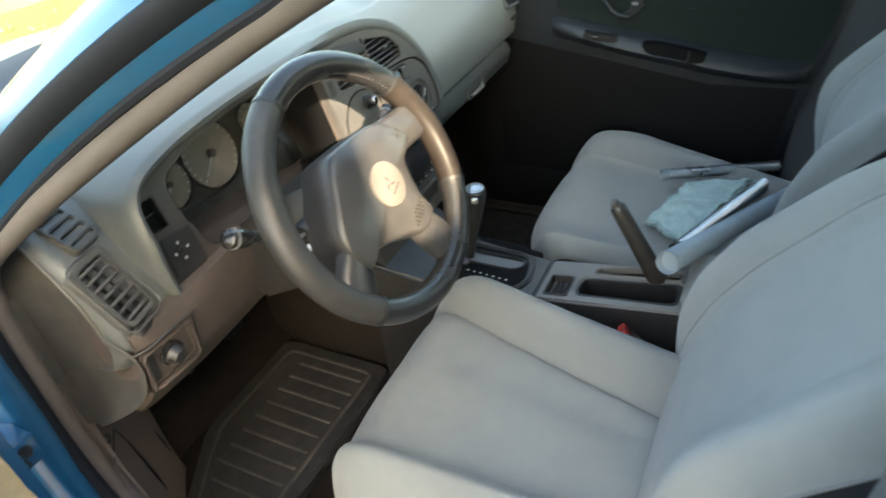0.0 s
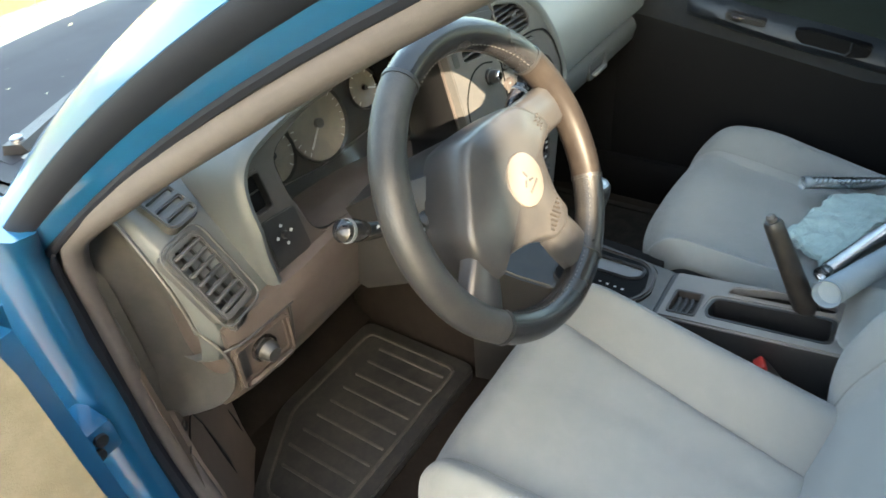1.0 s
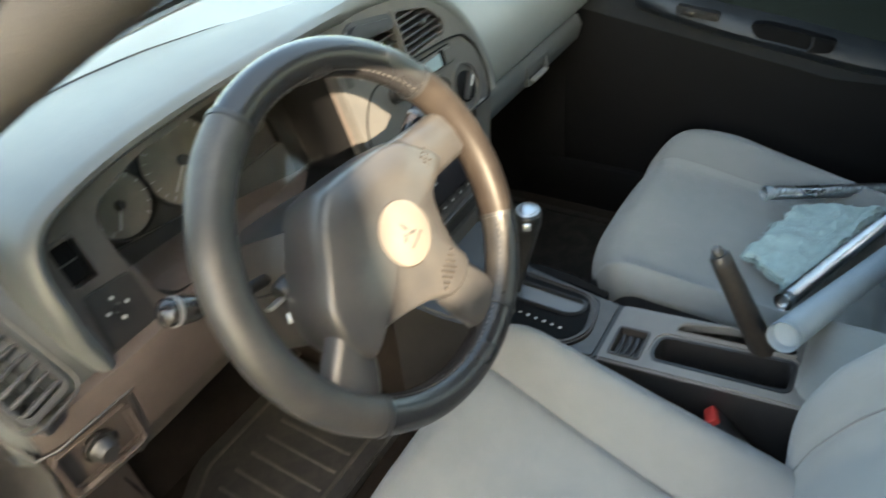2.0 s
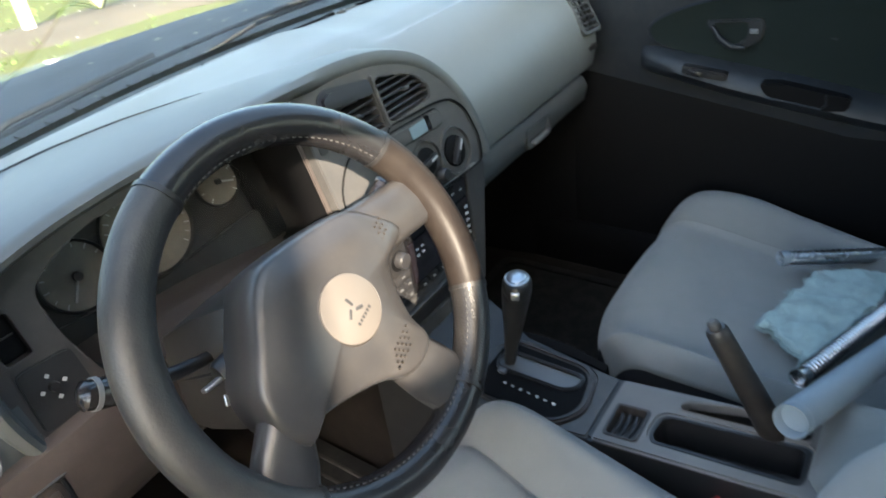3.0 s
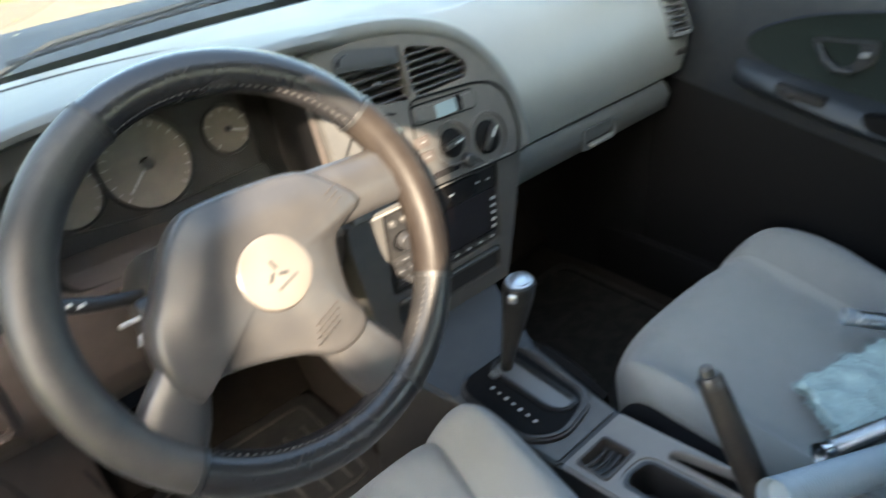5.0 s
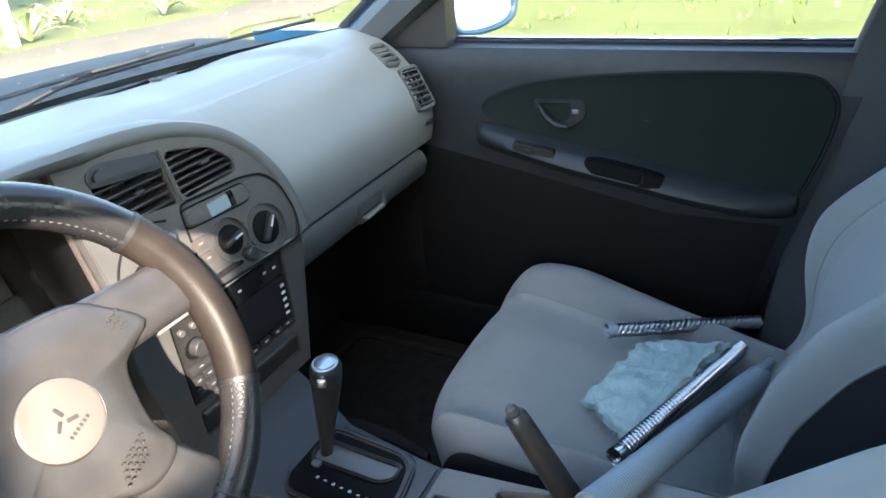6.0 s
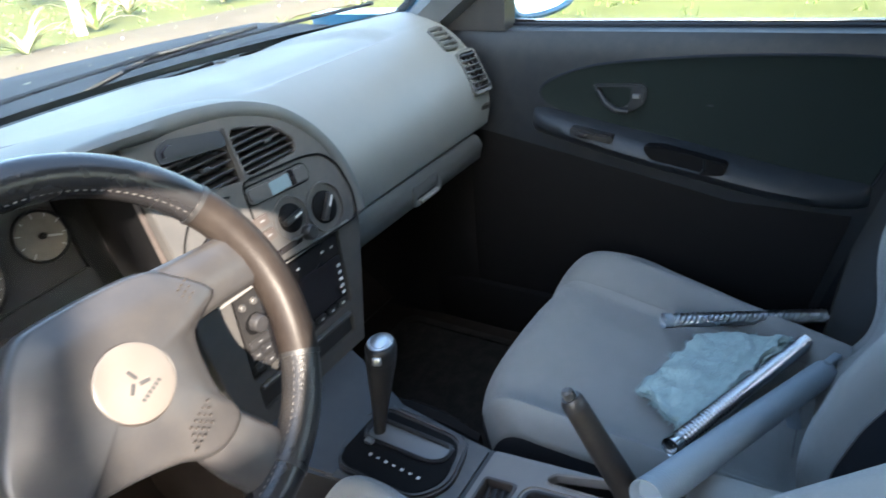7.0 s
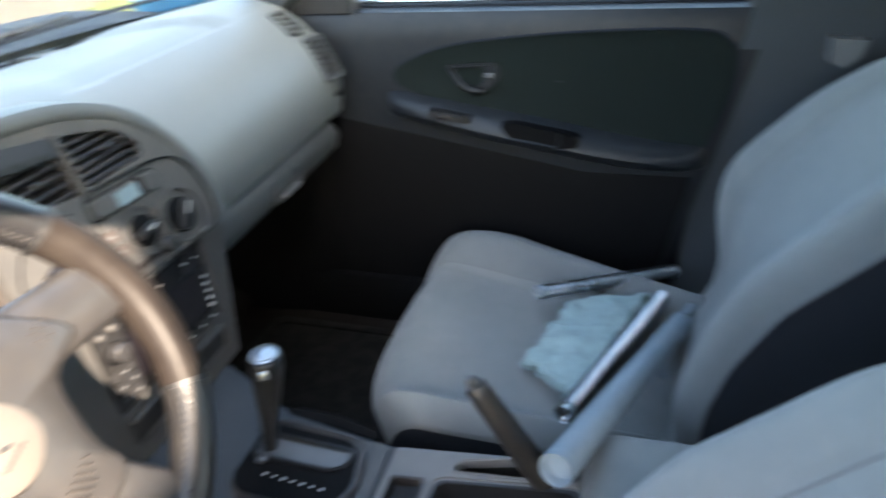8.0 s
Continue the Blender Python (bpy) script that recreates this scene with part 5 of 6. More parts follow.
    for k in range(3):
        part("slat", tube(bmesh.new(), [rear @ Vector((-0.044 + 0.010 * k + 0.0035 * q * q, 0.0175 + 0.019 * q, -0.006)) for q in np.linspace(-1, 1, 7)], 0.0024, 6), SLAT, sw)
    part("switch_rim", plate(rect(-0.057, -0.011, -0.011, 0.046, 0.006), [rect(-0.053, -0.015, -0.007, 0.042, 0.004)], rear, -0.010, 0.0035, 0.001), LOWER, con)
    # gear selector
    sel = thing("gear_selector", "black automatic gear lever with chrome cap on dark gate", "gear lever", (-0.024, -0.16, 0.54))
    lane = rounded([(-0.134, -0.024), (-0.020, -0.028), (-0.010, -0.014), (-0.016, 0.005), (-0.118, 0.006), (-0.134, -0.004)], 0.009, 5)
    inner = rounded([(-0.140, -0.042), (-0.012, -0.050), (0.006, -0.025), (0.006, 0.028), (-0.012, 0.060), (-0.128, 0.063), (-0.154, 0.028)], 0.028, 7)
    part("gate_bezel", plate(gate, [inner], top, -0.006, 0.006, 0.003), LOWER, sel, "raised border of the shift gate")
    part("shift_gate", plate(inner, [lane], top, -0.010, 0.0035, 0.001), BLACKT, sel, "satin black shift gate")
    part("lane_rim", plate(rounded([(-0.139, -0.029), (-0.018, -0.033), (-0.004, -0.014), (-0.012, 0.010), (-0.121, 0.011), (-0.139, -0.002)], 0.011, 5), [lane], top, 0.001, 0.0085, 0.002), DARK, sel)
    part("lane_cover", prism(lane, top, -0.006, 0.0025, 0), LANE, sel, "pale grey sliding cover in the shift lane")
    for k in range(7):
        part("gear_mark", boxed((0.0042, 0.0026 if k % 2 else 0.0040, 0.0005), top @ pose(-0.040 - 0.0133 * k, 0.030 + 0.001 * k, 0.0037)), WHITE, sel)
    part("lock_button", boxed((0.014, 0.011, 0.006), top @ pose(-0.026, 0.012, 0.006), 0.0028), LANE, sel)
    base, head = top @ Vector((-0.024, -0.012, 0.0)), Vector((-0.003, -0.146, 0.684))
    part("lever", tube(bmesh.new(), [base, base.lerp(head, 0.15), base.lerp(head, 0.40), base.lerp(head, 0.65), base.lerp(head, 0.82), base.lerp(head, 0.93), head], [0.0085, 0.0090, 0.0125, 0.0165, 0.0190, 0.0205, 0.0200], 20), DARK, sel, "black leather lever")
    ax = (head - base).normalized()
    hm = Matrix.Translation(head) @ ax.to_track_quat('Z', 'Y').to_matrix().to_4x4() @ pose(0, 0, 0, -8, 4, 0) @ Matrix.Diagonal((1.20, 0.98, 1, 1))
    part("knob", lathe(bmesh.new(), [(0.0175, -0.016), (0.0200, -0.006), (0.0208, 0.002), (0.0200, 0.0075), (0.0180, 0.0105), (0.0160, 0.0112), (0.001, 0.0112)], hm, 28), DARK, sel, "black gear knob")
    part("knob_cap", lathe(bmesh.new(), [(0.0168, 0.0100), (0.0172, 0.0122), (0.0160, 0.0130), (0.0146, 0.0124)], hm, 28), STEEL, sel, "thin bright ring round the knob's top")
    part("cap_centre", lathe(bmesh.new(), [(0.0150, 0.0110), (0.0146, 0.0130), (0.0120, 0.0150), (0.006, 0.0162), (0.001, 0.0164)], hm @ pose(0.002, 0, 0), 24), CAPM, sel, "satin silver oval cap")
    part("knob_button", boxed((0.006, 0.012, 0.012), hm @ pose(-0.0200, 0, -0.002), 0.0025, 3), STEEL, sel, "small bright side button")
    # handbrake
    hb = thing("handbrake", "dark brown handbrake lever, pulled up", "handbrake", (0.002, -0.49, 0.53))
    a, b = Vector((0.003, -0.494, 0.530)), Vector((-0.018, -0.407, 0.712))
    part("grip", tube(bmesh.new(), [a, a.lerp(b, 0.2), a.lerp(b, 0.4), a.lerp(b, 0.7), a.lerp(b, 0.93), a.lerp(b, 0.985), b], [0.0175, 0.0170, 0.0158, 0.0142, 0.0130, 0.0122, 0.0095], 18), BRAKEM, hb, "dark brown moulded grip")
    d = (b - a).normalized()
    part("button", tube(bmesh.new(), [b - d * 0.004, b + d * 0.008, b + d * 0.011], [0.0072, 0.0068, 0.004], 12), TRIM, hb, "grey release button")
    part("button_ring", tube(bmesh.new(), [b - d * 0.012, b - d * 0.004, b + d * 0.0006], [0.0131, 0.0126, 0.0098], 16), SLAT, hb)
    # frayed carpet edge beside the shift gate
    rngc = random.Random(3)
    rings = []
    for f in np.linspace(0, 1, 26):
        x, y = 0.058 - 0.014 * f ** 3, -0.095 - 0.158 * f
        w = 0.010 * math.sin(math.pi * min(1, f * 1.1 + 0.05)) ** 0.6 + rngc.uniform(0, 0.004)
        rings.append([(x - 0.012, y, 0.515), (x - 0.008, y, 0.533), (x + w * 0.4, y, 0.537 + rngc.uniform(0, 0.002)), (x + w, y, 0.533), (x + w + 0.002, y, 0.515)])
    part("carpet_edge", loft(bmesh.new(), rings, closed=False, caps=False), BLACKT, con, "frayed black carpet edge")
    # armrest box behind the tray
    box_ = thing("armrest_box", "grey cloth-topped armrest box between the seats", "armrest", (-0.01, -0.66, 0.40))
    part("armrest_lid", boxed((0.158, 0.34, 0.085), pose(-0.006, -0.692, 0.558, -2), 0.034, 6), FABRIC, box_)
    part("armrest_base", boxed((0.130, 0.32, 0.24), pose(-0.008, -0.70, 0.42), 0.012), SEATBACK, box_)
    # belt buckle in the gap beside the seat
    bk = thing("belt_buckle", "black seat belt buckle with a red release button", "seat belt buckle", (-0.106, -0.52, 0.43))
    m = basis((-0.106, -0.446, 0.524), (0.93, 0.30, -0.2), (0.10, 0.74, 0.66))
    part("buckle_body", boxed((0.034, 0.075, 0.020), m @ pose(0, -0.038, 0), 0.005), SLAT, bk)
    part("release_button", boxed((0.029, 0.012, 0.016), m @ pose(0, 0.001, 0.001), 0.003), RED, bk, "red release button")
    part("buckle_stem", boxed((0.016, 0.12, 0.006), m @ pose(0, -0.12, 0)), DARK, bk)


build_console()


# ---------------------------------------------------------------- seats
def build_seat(name, label, cx, yf, z0, hy, hz, W, rise, back_half, outer, seams, roll, wide, nose, hump=None):
    """A front seat: cushion with side bolsters, a winged backrest and a headrest."""
    seat = thing(name, label, "car seat", (cx, yf - 0.25, 0.25), "front seats")
    L = 0.52
    ease = lambda a, b, x: (lambda t: t * t * (3 - 2 * t))(max(0.0, min(1.0, (x - a) / (b - a))))
    SEAMU = 0.66

    def top(u, v):
        """u across -1 to 1, v from the front 0 to the back 1."""
        inner = u * outer > 0
        su = seams[0] + (seams[1] - seams[0]) * v if inner else seams[2]
        au = abs(u) / su * SEAMU if abs(u) < su else SEAMU + (abs(u) - su) / (1 - su) * (1 - SEAMU)
        z = z0 - 0.052 * v
        if hump and inner:
            t = max(0.0, (au - SEAMU) / (1 - SEAMU))
            z += hump[0] * ease(0.15, 1.0, au / SEAMU) + hump[1] * math.sin(math.pi / 2 * min(1.0, t / 0.46)) * (0.45 + 0.55 * ease(0.0, 0.24, v))
            z -= roll * max(0, (t - 0.42) / 0.58) ** 1.9
        else:
            stand = (1 - 0.30 * v) if inner or hump else (0.66 + 0.42 * ease(0.0, 0.30, v) - 0.25 * v)
            z += (rise[0] if inner else rise[1]) * ease(0.58, 0.80, au) * stand
            z -= roll * max(0, (au - 0.69) / 0.31) ** 1.8 if inner else 0.072 * max(0, (au - 0.74) / 0.26) ** 2.1
        z += 0.012 * (1 - (au / SEAMU) ** 2) if au < SEAMU else 0
        z -= 0.0034 * math.exp(-((au - SEAMU) / 0.024) ** 2)
        z -= 0.0040 * math.exp(-((v - 0.895) / 0.014) ** 2) * (au < SEAMU)
        z += 0.0016 * noise.noise(Vector((u * 3.1 + cx * 9, v * 3.7, 0.3))) + 0.0010 * noise.noise(Vector((u * 9, v * 11, cx)))
        fr = max(0, 1 - v / nose)
        z -= (0.080 if hump else 0.056) * fr ** 2.6 + 0.008 * fr
        x = cx + W * u * (1 - 0.05 * fr ** 2) * ((1 - 0.17 * v) if inner else wide * (1 - (0.27 + 0.7 * (wide - 1)) * v))
        y = yf - L * v - (0.050 if hump else 0.072 if inner else 0.085) * (abs(u) ** (5 if hump else 4)) * (1 - v)
        return Vector((x, y, z))
    # columns follow the seams, so that the darker bolster is cut along its seam
    A = np.concatenate((np.linspace(-1, -SEAMU, 26), np.linspace(-SEAMU, SEAMU, 52)[1:], np.linspace(SEAMU, 1, 30)[1:]))
    cut = 26 + 51 - 1

    def across(a, v):
        su = seams[0] + (seams[1] - seams[0]) * v if a * outer > 0 else seams[2]
        k = abs(a)
        return math.copysign(k / SEAMU * su if k <= SEAMU else su + (k - SEAMU) / (1 - SEAMU) * (1 - su), a)
    nu, nv = len(A), 60
    V = np.linspace(0, 1, nv) ** 1.25
    grid = [[top(across(a, v), v) for a in A] for v in V]
    part("bolster", loft(bmesh.new(), [row[cut:] for row in grid], closed=False, caps=False), BOLSTER, seat, "darker grey cloth side bolster", smooth=70)
    bm = bmesh.new()
    loft(bm, [row[:cut + 1] for row in grid], closed=False, caps=False)
    edge = [grid[0][k] for k in range(nu)] + [grid[r][-1] for r in range(1, nv)] + [grid[-1][k] for k in range(nu - 2, -1, -1)] + [grid[r][0] for r in range(nv - 2, 0, -1)]
    mid = Vector((cx, yf - L / 2, 0))
    rings = [edge]
    for zz, k in ((-0.004, 1.003), (-0.008, 1.003)):
        rings.append([Vector((mid.x + (p.x - mid.x) * k, mid.y + (p.y - mid.y) * k, p.z + zz)) for p in edge])
    loft(bm, rings, closed=True, caps=False)
    bmesh.ops.remove_doubles(bm, verts=bm.verts, dist=0.0002)
    part("cushion", bm, FABRIC, seat, "grey cloth seat cushion with side bolsters", smooth=70)
    low = [rings[-1]]
    for zz, k in ((-0.02, 1.004), (-0.06, 0.985), (-0.085, 0.95), (-0.09, 0.86)):
        low.append([Vector((mid.x + (p.x - mid.x) * k, mid.y + (p.y - mid.y) * k, p.z + zz)) for p in rings[-1]])
    part("cushion_skirt", loft(bmesh.new(), low, closed=True, caps=False), SEATBACK, seat, "dark cloth skirt below the cushion", smooth=60)
    for s in (-1, 1):
        part("cushion_seam", tube(bmesh.new(), [top(s * (seams[0] + (seams[1] - seams[0]) * v if s * outer > 0 else seams[2]), v) + Vector((0, 0, 0.0004)) for v in np.linspace(0.05, 0.98, 40)], 0.0009, 6), SEAM, seat)
    part("cushion_seam", tube(bmesh.new(), [top(u, 0.895) + Vector((0, 0, 0.0004)) for u in np.linspace(-0.5, 0.5, 24)], 0.0012, 6), SEAM, seat)
    part("seat_base", boxed((0.36, 0.42, 0.14), pose(cx, yf - 0.28, z0 - 0.26), 0.02), SEATBACK, seat, "dark seat base")
    # backrest, on a plane that leans back; the wings bulge forward over a recessed middle
    lean = radians(38)
    hinge = Vector((cx, hy, hz))
    BM = basis(hinge, (-1, 0, 0), (0, -math.sin(lean), math.cos(lean)))
    s0, H = 0.065, 0.64
    WING = ((0.065, 0.093, 0.14, 0.186, 0.254, 0.35, 0.50, 0.64), (-0.150, -0.119, -0.066, -0.030, -0.002, 0.011, -0.002, -0.030))
    MIDDLE = ((0.065, 0.093, 0.14, 0.20, 0.28, 0.38, 0.50, 0.64), (-0.125, -0.104, -0.080, -0.055, -0.036, -0.028, -0.028, -0.040))
    SS = np.linspace(s0, H, 220)
    ker = np.hanning(25) / np.hanning(25).sum()
    curve = lambda c: np.convolve(np.pad(np.interp(SS, c[0], c[1]), 12, 'reflect', reflect_type='odd'), ker, 'valid')
    wing_w, mid_w = curve(WING), curve(MIDDLE)

    def back(u, v):
        au = abs(u)
        s = s0 + (H - s0) * v
        half = back_half - 0.012 * v - 0.055 * max(0, (v - 0.70) / 0.30) ** 2
        k = ease(0.45, 0.84, au)
        w = float(np.interp(s, SS, wing_w)) * k + float(np.interp(s, SS, mid_w)) * (1 - k)
        w -= 0.045 * math.exp(-((s - 0.17) / 0.09) ** 2) * ease(0.35, 0.85, u * outer)
        if not hump:
            w -= 0.055 * math.exp(-((s - 0.20) / 0.10) ** 2) * ease(-1.35, 0.1, u * outer)
        w -= 0.048 * max(0, (au - 0.82) / 0.18) ** 2.4
        w -= 0.0040 * math.exp(-((au - 0.62) / 0.022) ** 2)
        w += 0.0018 * noise.noise(Vector((u * 2.6 + cx * 7, v * 4.1, 2.3)))
        w -= 0.050 * max(0, (v - 0.88) / 0.12) ** 2.2
        return BM @ Vector((half * u, s, w))
    n2, m2 = 64, 56
    U2, V2 = np.linspace(-1, 1, n2), np.linspace(0, 1, m2)
    grid = [[back(u, v) for u in U2] for v in V2]
    bm = bmesh.new()
    loft(bm, grid, closed=False, caps=False)
    part("backrest", bm, FABRIC, seat, "grey cloth backrest with raised wings", smooth=70)
    edge = [grid[0][k] for k in range(n2)] + [grid[r][-1] for r in range(1, m2)] + [grid[-1][k] for k in range(n2 - 2, -1, -1)] + [grid[r][0] for r in range(m2 - 2, 0, -1)]
    inv = BM.inverted()
    rings = [edge]
    cy = (s0 + H) / 2
    for w, k in ((-0.165, 1.01), (-0.185, 1.0), (-0.200, 0.95), (-0.205, 0.6), (-0.205, 0.05)):
        ring = []
        for p in edge:
            q = inv @ p
            ring.append(BM @ Vector((q.x * k, cy + (q.y - cy) * k, w)))
        rings.append(ring)
    part("backrest_shell", loft(bmesh.new(), rings, closed=True, caps=False), SEATBACK, seat, "dark cloth sides and rear of the backrest", smooth=60)
    for s in (-1, 1):
        part("backrest_seam", tube(bmesh.new(), [back(s * 0.62, v) + BM.to_3x3() @ Vector((0, 0, 0.0004)) for v in np.linspace(0.03, 0.97, 36)], 0.0012, 6), SEAM, seat)
        part("backrest_piping", tube(bmesh.new(), [back(s * 1.0, v) for v in np.linspace(0.0, 0.98, 40)], 0.0022, 6), SEAM, seat)
        part("headrest_post", tube(bmesh.new(), [BM @ Vector((s * 0.06, H - 0.05, -0.105)), BM @ Vector((s * 0.06, H + 0.07, -0.105))], 0.006, 10), STEEL, seat)
    bm = boxed((0.25, 0.15, 0.10), BM @ pose(0, H + 0.115, -0.105, 0), 0.04, 5)
    part("headrest", bm, FABRIC, seat, "grey cloth headrest", smooth=60)
    return seat


build_seat("driver_seat", "grey cloth driver's seat, reclined, before the steering wheel", -0.305, -0.088, 0.535, -0.394, 0.480, 0.240, (0.040, 0.036), 0.228, 1, (0.65, 0.23, 0.66), 0.130, 1.0, 0.17, (0.012, 0.066))
build_seat("passenger_seat", "grey cloth front passenger seat carrying a folded towel and tubes", 0.364, -0.153, 0.502, -0.476, 0.455, 0.256, (0.030, 0.062), 0.205, -1, (0.80, 0.84, 0.50), 0.036, 1.21, 0.13)


# ---------------------------------------------------------------- doors
def door_shell(parent, s, place=None):
    """A front door without its trim: skin, frame, glass. s: side of the car; place: moves it when it stands open."""
    place = place or Matrix()

    def put(bm):
        bmesh.ops.transform(bm, matrix=place, verts=bm.verts)
        return bm
    bm = bmesh.new()
    loft(bm, [[(s * xo, 0.16, z), (s * xo, -0.72, z), (s * (xo - 0.03), -0.72, z), (s * (xo - 0.03), 0.16, z)] for z, xo in ((0.32, 0.775), (0.60, 0.80), (0.80, 0.785), (0.945 if s < 0 else 0.930, 0.735))])
    part("door_skin", put(bm), BLUE, parent, "blue painted outer skin")
    bm = bmesh.new()
    loft(bm, [[(s * 0.768, 0.15, z), (s * 0.768, -0.70, z), (s * 0.690, -0.70, z), (s * 0.690, 0.15, z)] for z in (0.33, 0.93)])
    part("door_core", put(bm), BLUE if s < 0 else RUBBER, parent)
    bm = bmesh.new()
    if s < 0:
        box(bm, (0.004, 0.78, 0.03), pose(s * 0.711, -0.40, 0.955))
    else:
        loft(bm, [[(s * 0.715, 0.05, 0.945), (s * 0.715, -0.80, 0.945), (s * 0.711, -0.80, 0.945), (s * 0.711, 0.05, 0.945)],
              [(s * 0.660, -0.22, 1.13), (s * 0.660, -0.805, 1.13), (s * 0.656, -0.805, 1.13), (s * 0.656, -0.22, 1.13)],
              [(s * 0.605, -0.45, 1.295), (s * 0.605, -0.81, 1.30), (s * 0.601, -0.81, 1.30), (s * 0.601, -0.45, 1.295)]])
    ob = part("door_glass", put(bm), GLASS, parent, "clear wound-up side window" if s > 0 else "side window wound down into the door")
    ob.visible_shadow = False
    bm = tube(bmesh.new(), [(s * 0.712, 0.13, 0.95), (s * 0.690, 0.02, 1.03), (s * 0.655, -0.20, 1.15), (s * 0.610, -0.44, 1.295), (s * 0.600, -0.56, 1.318), (s * 0.600, -0.79, 1.318), (s * 0.66, -0.815, 1.13), (s * 0.715, -0.815, 0.95)], 0.017, 8)
    part("window_frame", put(bm), BLUE, parent)
    dz = -0.016 if s > 0 else 0.0
    bm = boxed((0.016, 0.83, 0.02), pose(s * 0.700, -0.39, 0.953 + dz), 0.004)
    part("belt_seal", put(bm), RUBBER, parent)
    bm = boxed((0.006, 0.83, 0.006), pose(s * 0.706, -0.39, 0.9655 + dz), 0.002)
    part("belt_moulding", put(bm), CHROME, parent, "bright strip along the window sill")


def build_passenger_door():
    d = thing("passenger_door", "closed front passenger door with dark grey trim and a cloth insert", "car door", (0.70, -0.35, 0.35))
    door_shell(d, 1)
    X = basis((0.655, 0, 0), (0, -1, 0), (0, 0, 1))       # u runs backwards along the car, v is height, w points to the cabin
    # trim panel: sections from sill to belt
    rings = []
    for y in np.linspace(0.13, -0.735, 40):
        k = max(0.0, -y - 0.5) / 0.235
        rings.append([(x, y + 0.24 * k * (0.945 - z), z) for x, z in ((0.70, 0.30), (0.668, 0.30), (0.660, 0.50), (0.652, 0.66), (0.650, 0.80), (0.650, 0.89), (0.653, 0.922), (0.662, 0.939), (0.695, 0.942))])
    part("trim_panel", loft(bmesh.new(), rings, closed=False, caps=False), DOORM, d, "dark grey moulded trim panel")
    # black lower moulding with a ribbed speaker grille, under the armrest
    rings = []
    for y in np.linspace(0.12, -0.70, 30):
        k = max(0.0, -y - 0.5) / 0.235
        hi = 0.745 - 0.10 * max(0, min(1, (0.05 - y) / 0.5))
        rings.append([(x, y + 0.24 * k * (0.945 - z), z) for x, z in ((0.690, 0.30), (0.648, 0.305), (0.640, 0.36), (0.640, 0.48), (0.644, hi - 0.03), (0.652, hi))])
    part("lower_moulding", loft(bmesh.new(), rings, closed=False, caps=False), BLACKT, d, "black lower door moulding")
    # cloth insert with a swollen border
    ins = [(0.095, 0.842), (0.16, 0.872), (0.25, 0.890), (0.43, 0.905), (0.62, 0.908), (0.672, 0.890), (0.690, 0.845), (0.672, 0.75), (0.640, 0.690), (0.55, 0.705), (0.40, 0.735), (0.25, 0.765), (0.13, 0.795), (0.09, 0.815)]
    ring = smoothed([(u, v, 0) for u, v in ins], 70, True)
    c = Vector((0.40, 0.82, 0))
    bm = bmesh.new()
    loft(bm, [[X @ Vector((c.x + (p.x - c.x) * k, c.y + (p.y - c.y) * k, w)) for p in ring] for k, w in ((1.0, 0.004), (0.985, 0.010), (0.955, 0.0085), (0.6, 0.0075), (0.02, 0.007))], closed=True, caps=False)
    part("cloth_insert", bm, DOORIN, d, "dark cloth insert")
    part("insert_groove", tube(bmesh.new(), [X @ Vector((p.x, p.y, 0.0055)) for p in ring] + [X @ Vector((ring[0].x, ring[0].y, 0.0055))], 0.003, 6), RUBBER, d)
    # armrest shelf
    line = [(0.075, 0.775), (0.14, 0.766), (0.25, 0.744), (0.38, 0.722), (0.50, 0.700), (0.60, 0.688), (0.66, 0.69)]
    rings = []
    for i, p in enumerate(smoothed([(u, v, 0) for u, v in line], 36)):
        k = math.sin(math.pi * min(1, (i + 1) / 37)) ** 0.45
        rings.append([X @ Vector((p.x, p.y + o * (0.6 + 0.4 * k), w * k + 0.001)) for o, w in ((0.030, 0.004), (0.020, 0.034), (0.010, 0.050), (-0.004, 0.055), (-0.018, 0.048), (-0.030, 0.024), (-0.036, 0.0))])
    part("armrest", loft(bmesh.new(), rings, closed=False, caps=False), DOORM, d, "dark grey sloping armrest")
    part("pull_cup", prism(rounded([(0.300, 0.754), (0.330, 0.757), (0.407, 0.743), (0.446, 0.735), (0.440, 0.712), (0.406, 0.708), (0.314, 0.728)], 0.010), X @ pose(0, 0, 0), 0.036, 0.0562, 0.003), BLACKT, d, "dark hollow pull cup")
    part("cup_rim", tube(bmesh.new(), [X @ Vector((u, v, 0.0565)) for u, v in ((0.314, 0.729), (0.360, 0.722), (0.402, 0.715), (0.409, 0.724), (0.408, 0.741))], 0.0022, 6), DOORM, d)
    part("switch_base", prism(rounded([(0.165, 0.778), (0.245, 0.766), (0.245, 0.752), (0.165, 0.762)], 0.005), X, 0.036, 0.0560, 0.003), DARK, d)
    part("window_switch", boxed((0.024, 0.010, 0.008), X @ pose(0.190, 0.767, 0.059, 0, 0, -9), 0.002), GLOSS, d)
    # inside handle in its cup
    cup = part("handle_cup", plate(rounded([(0.190, 0.848), (0.292, 0.854), (0.292, 0.818), (0.262, 0.798), (0.232, 0.806), (0.206, 0.826)], 0.014, 5), [rounded([(0.204, 0.843), (0.266, 0.846), (0.264, 0.818), (0.246, 0.805), (0.226, 0.812)], 0.008, 4)], X, 0.004, 0.0145, 0.003), DOORM, d, "moulded border of the inside handle")
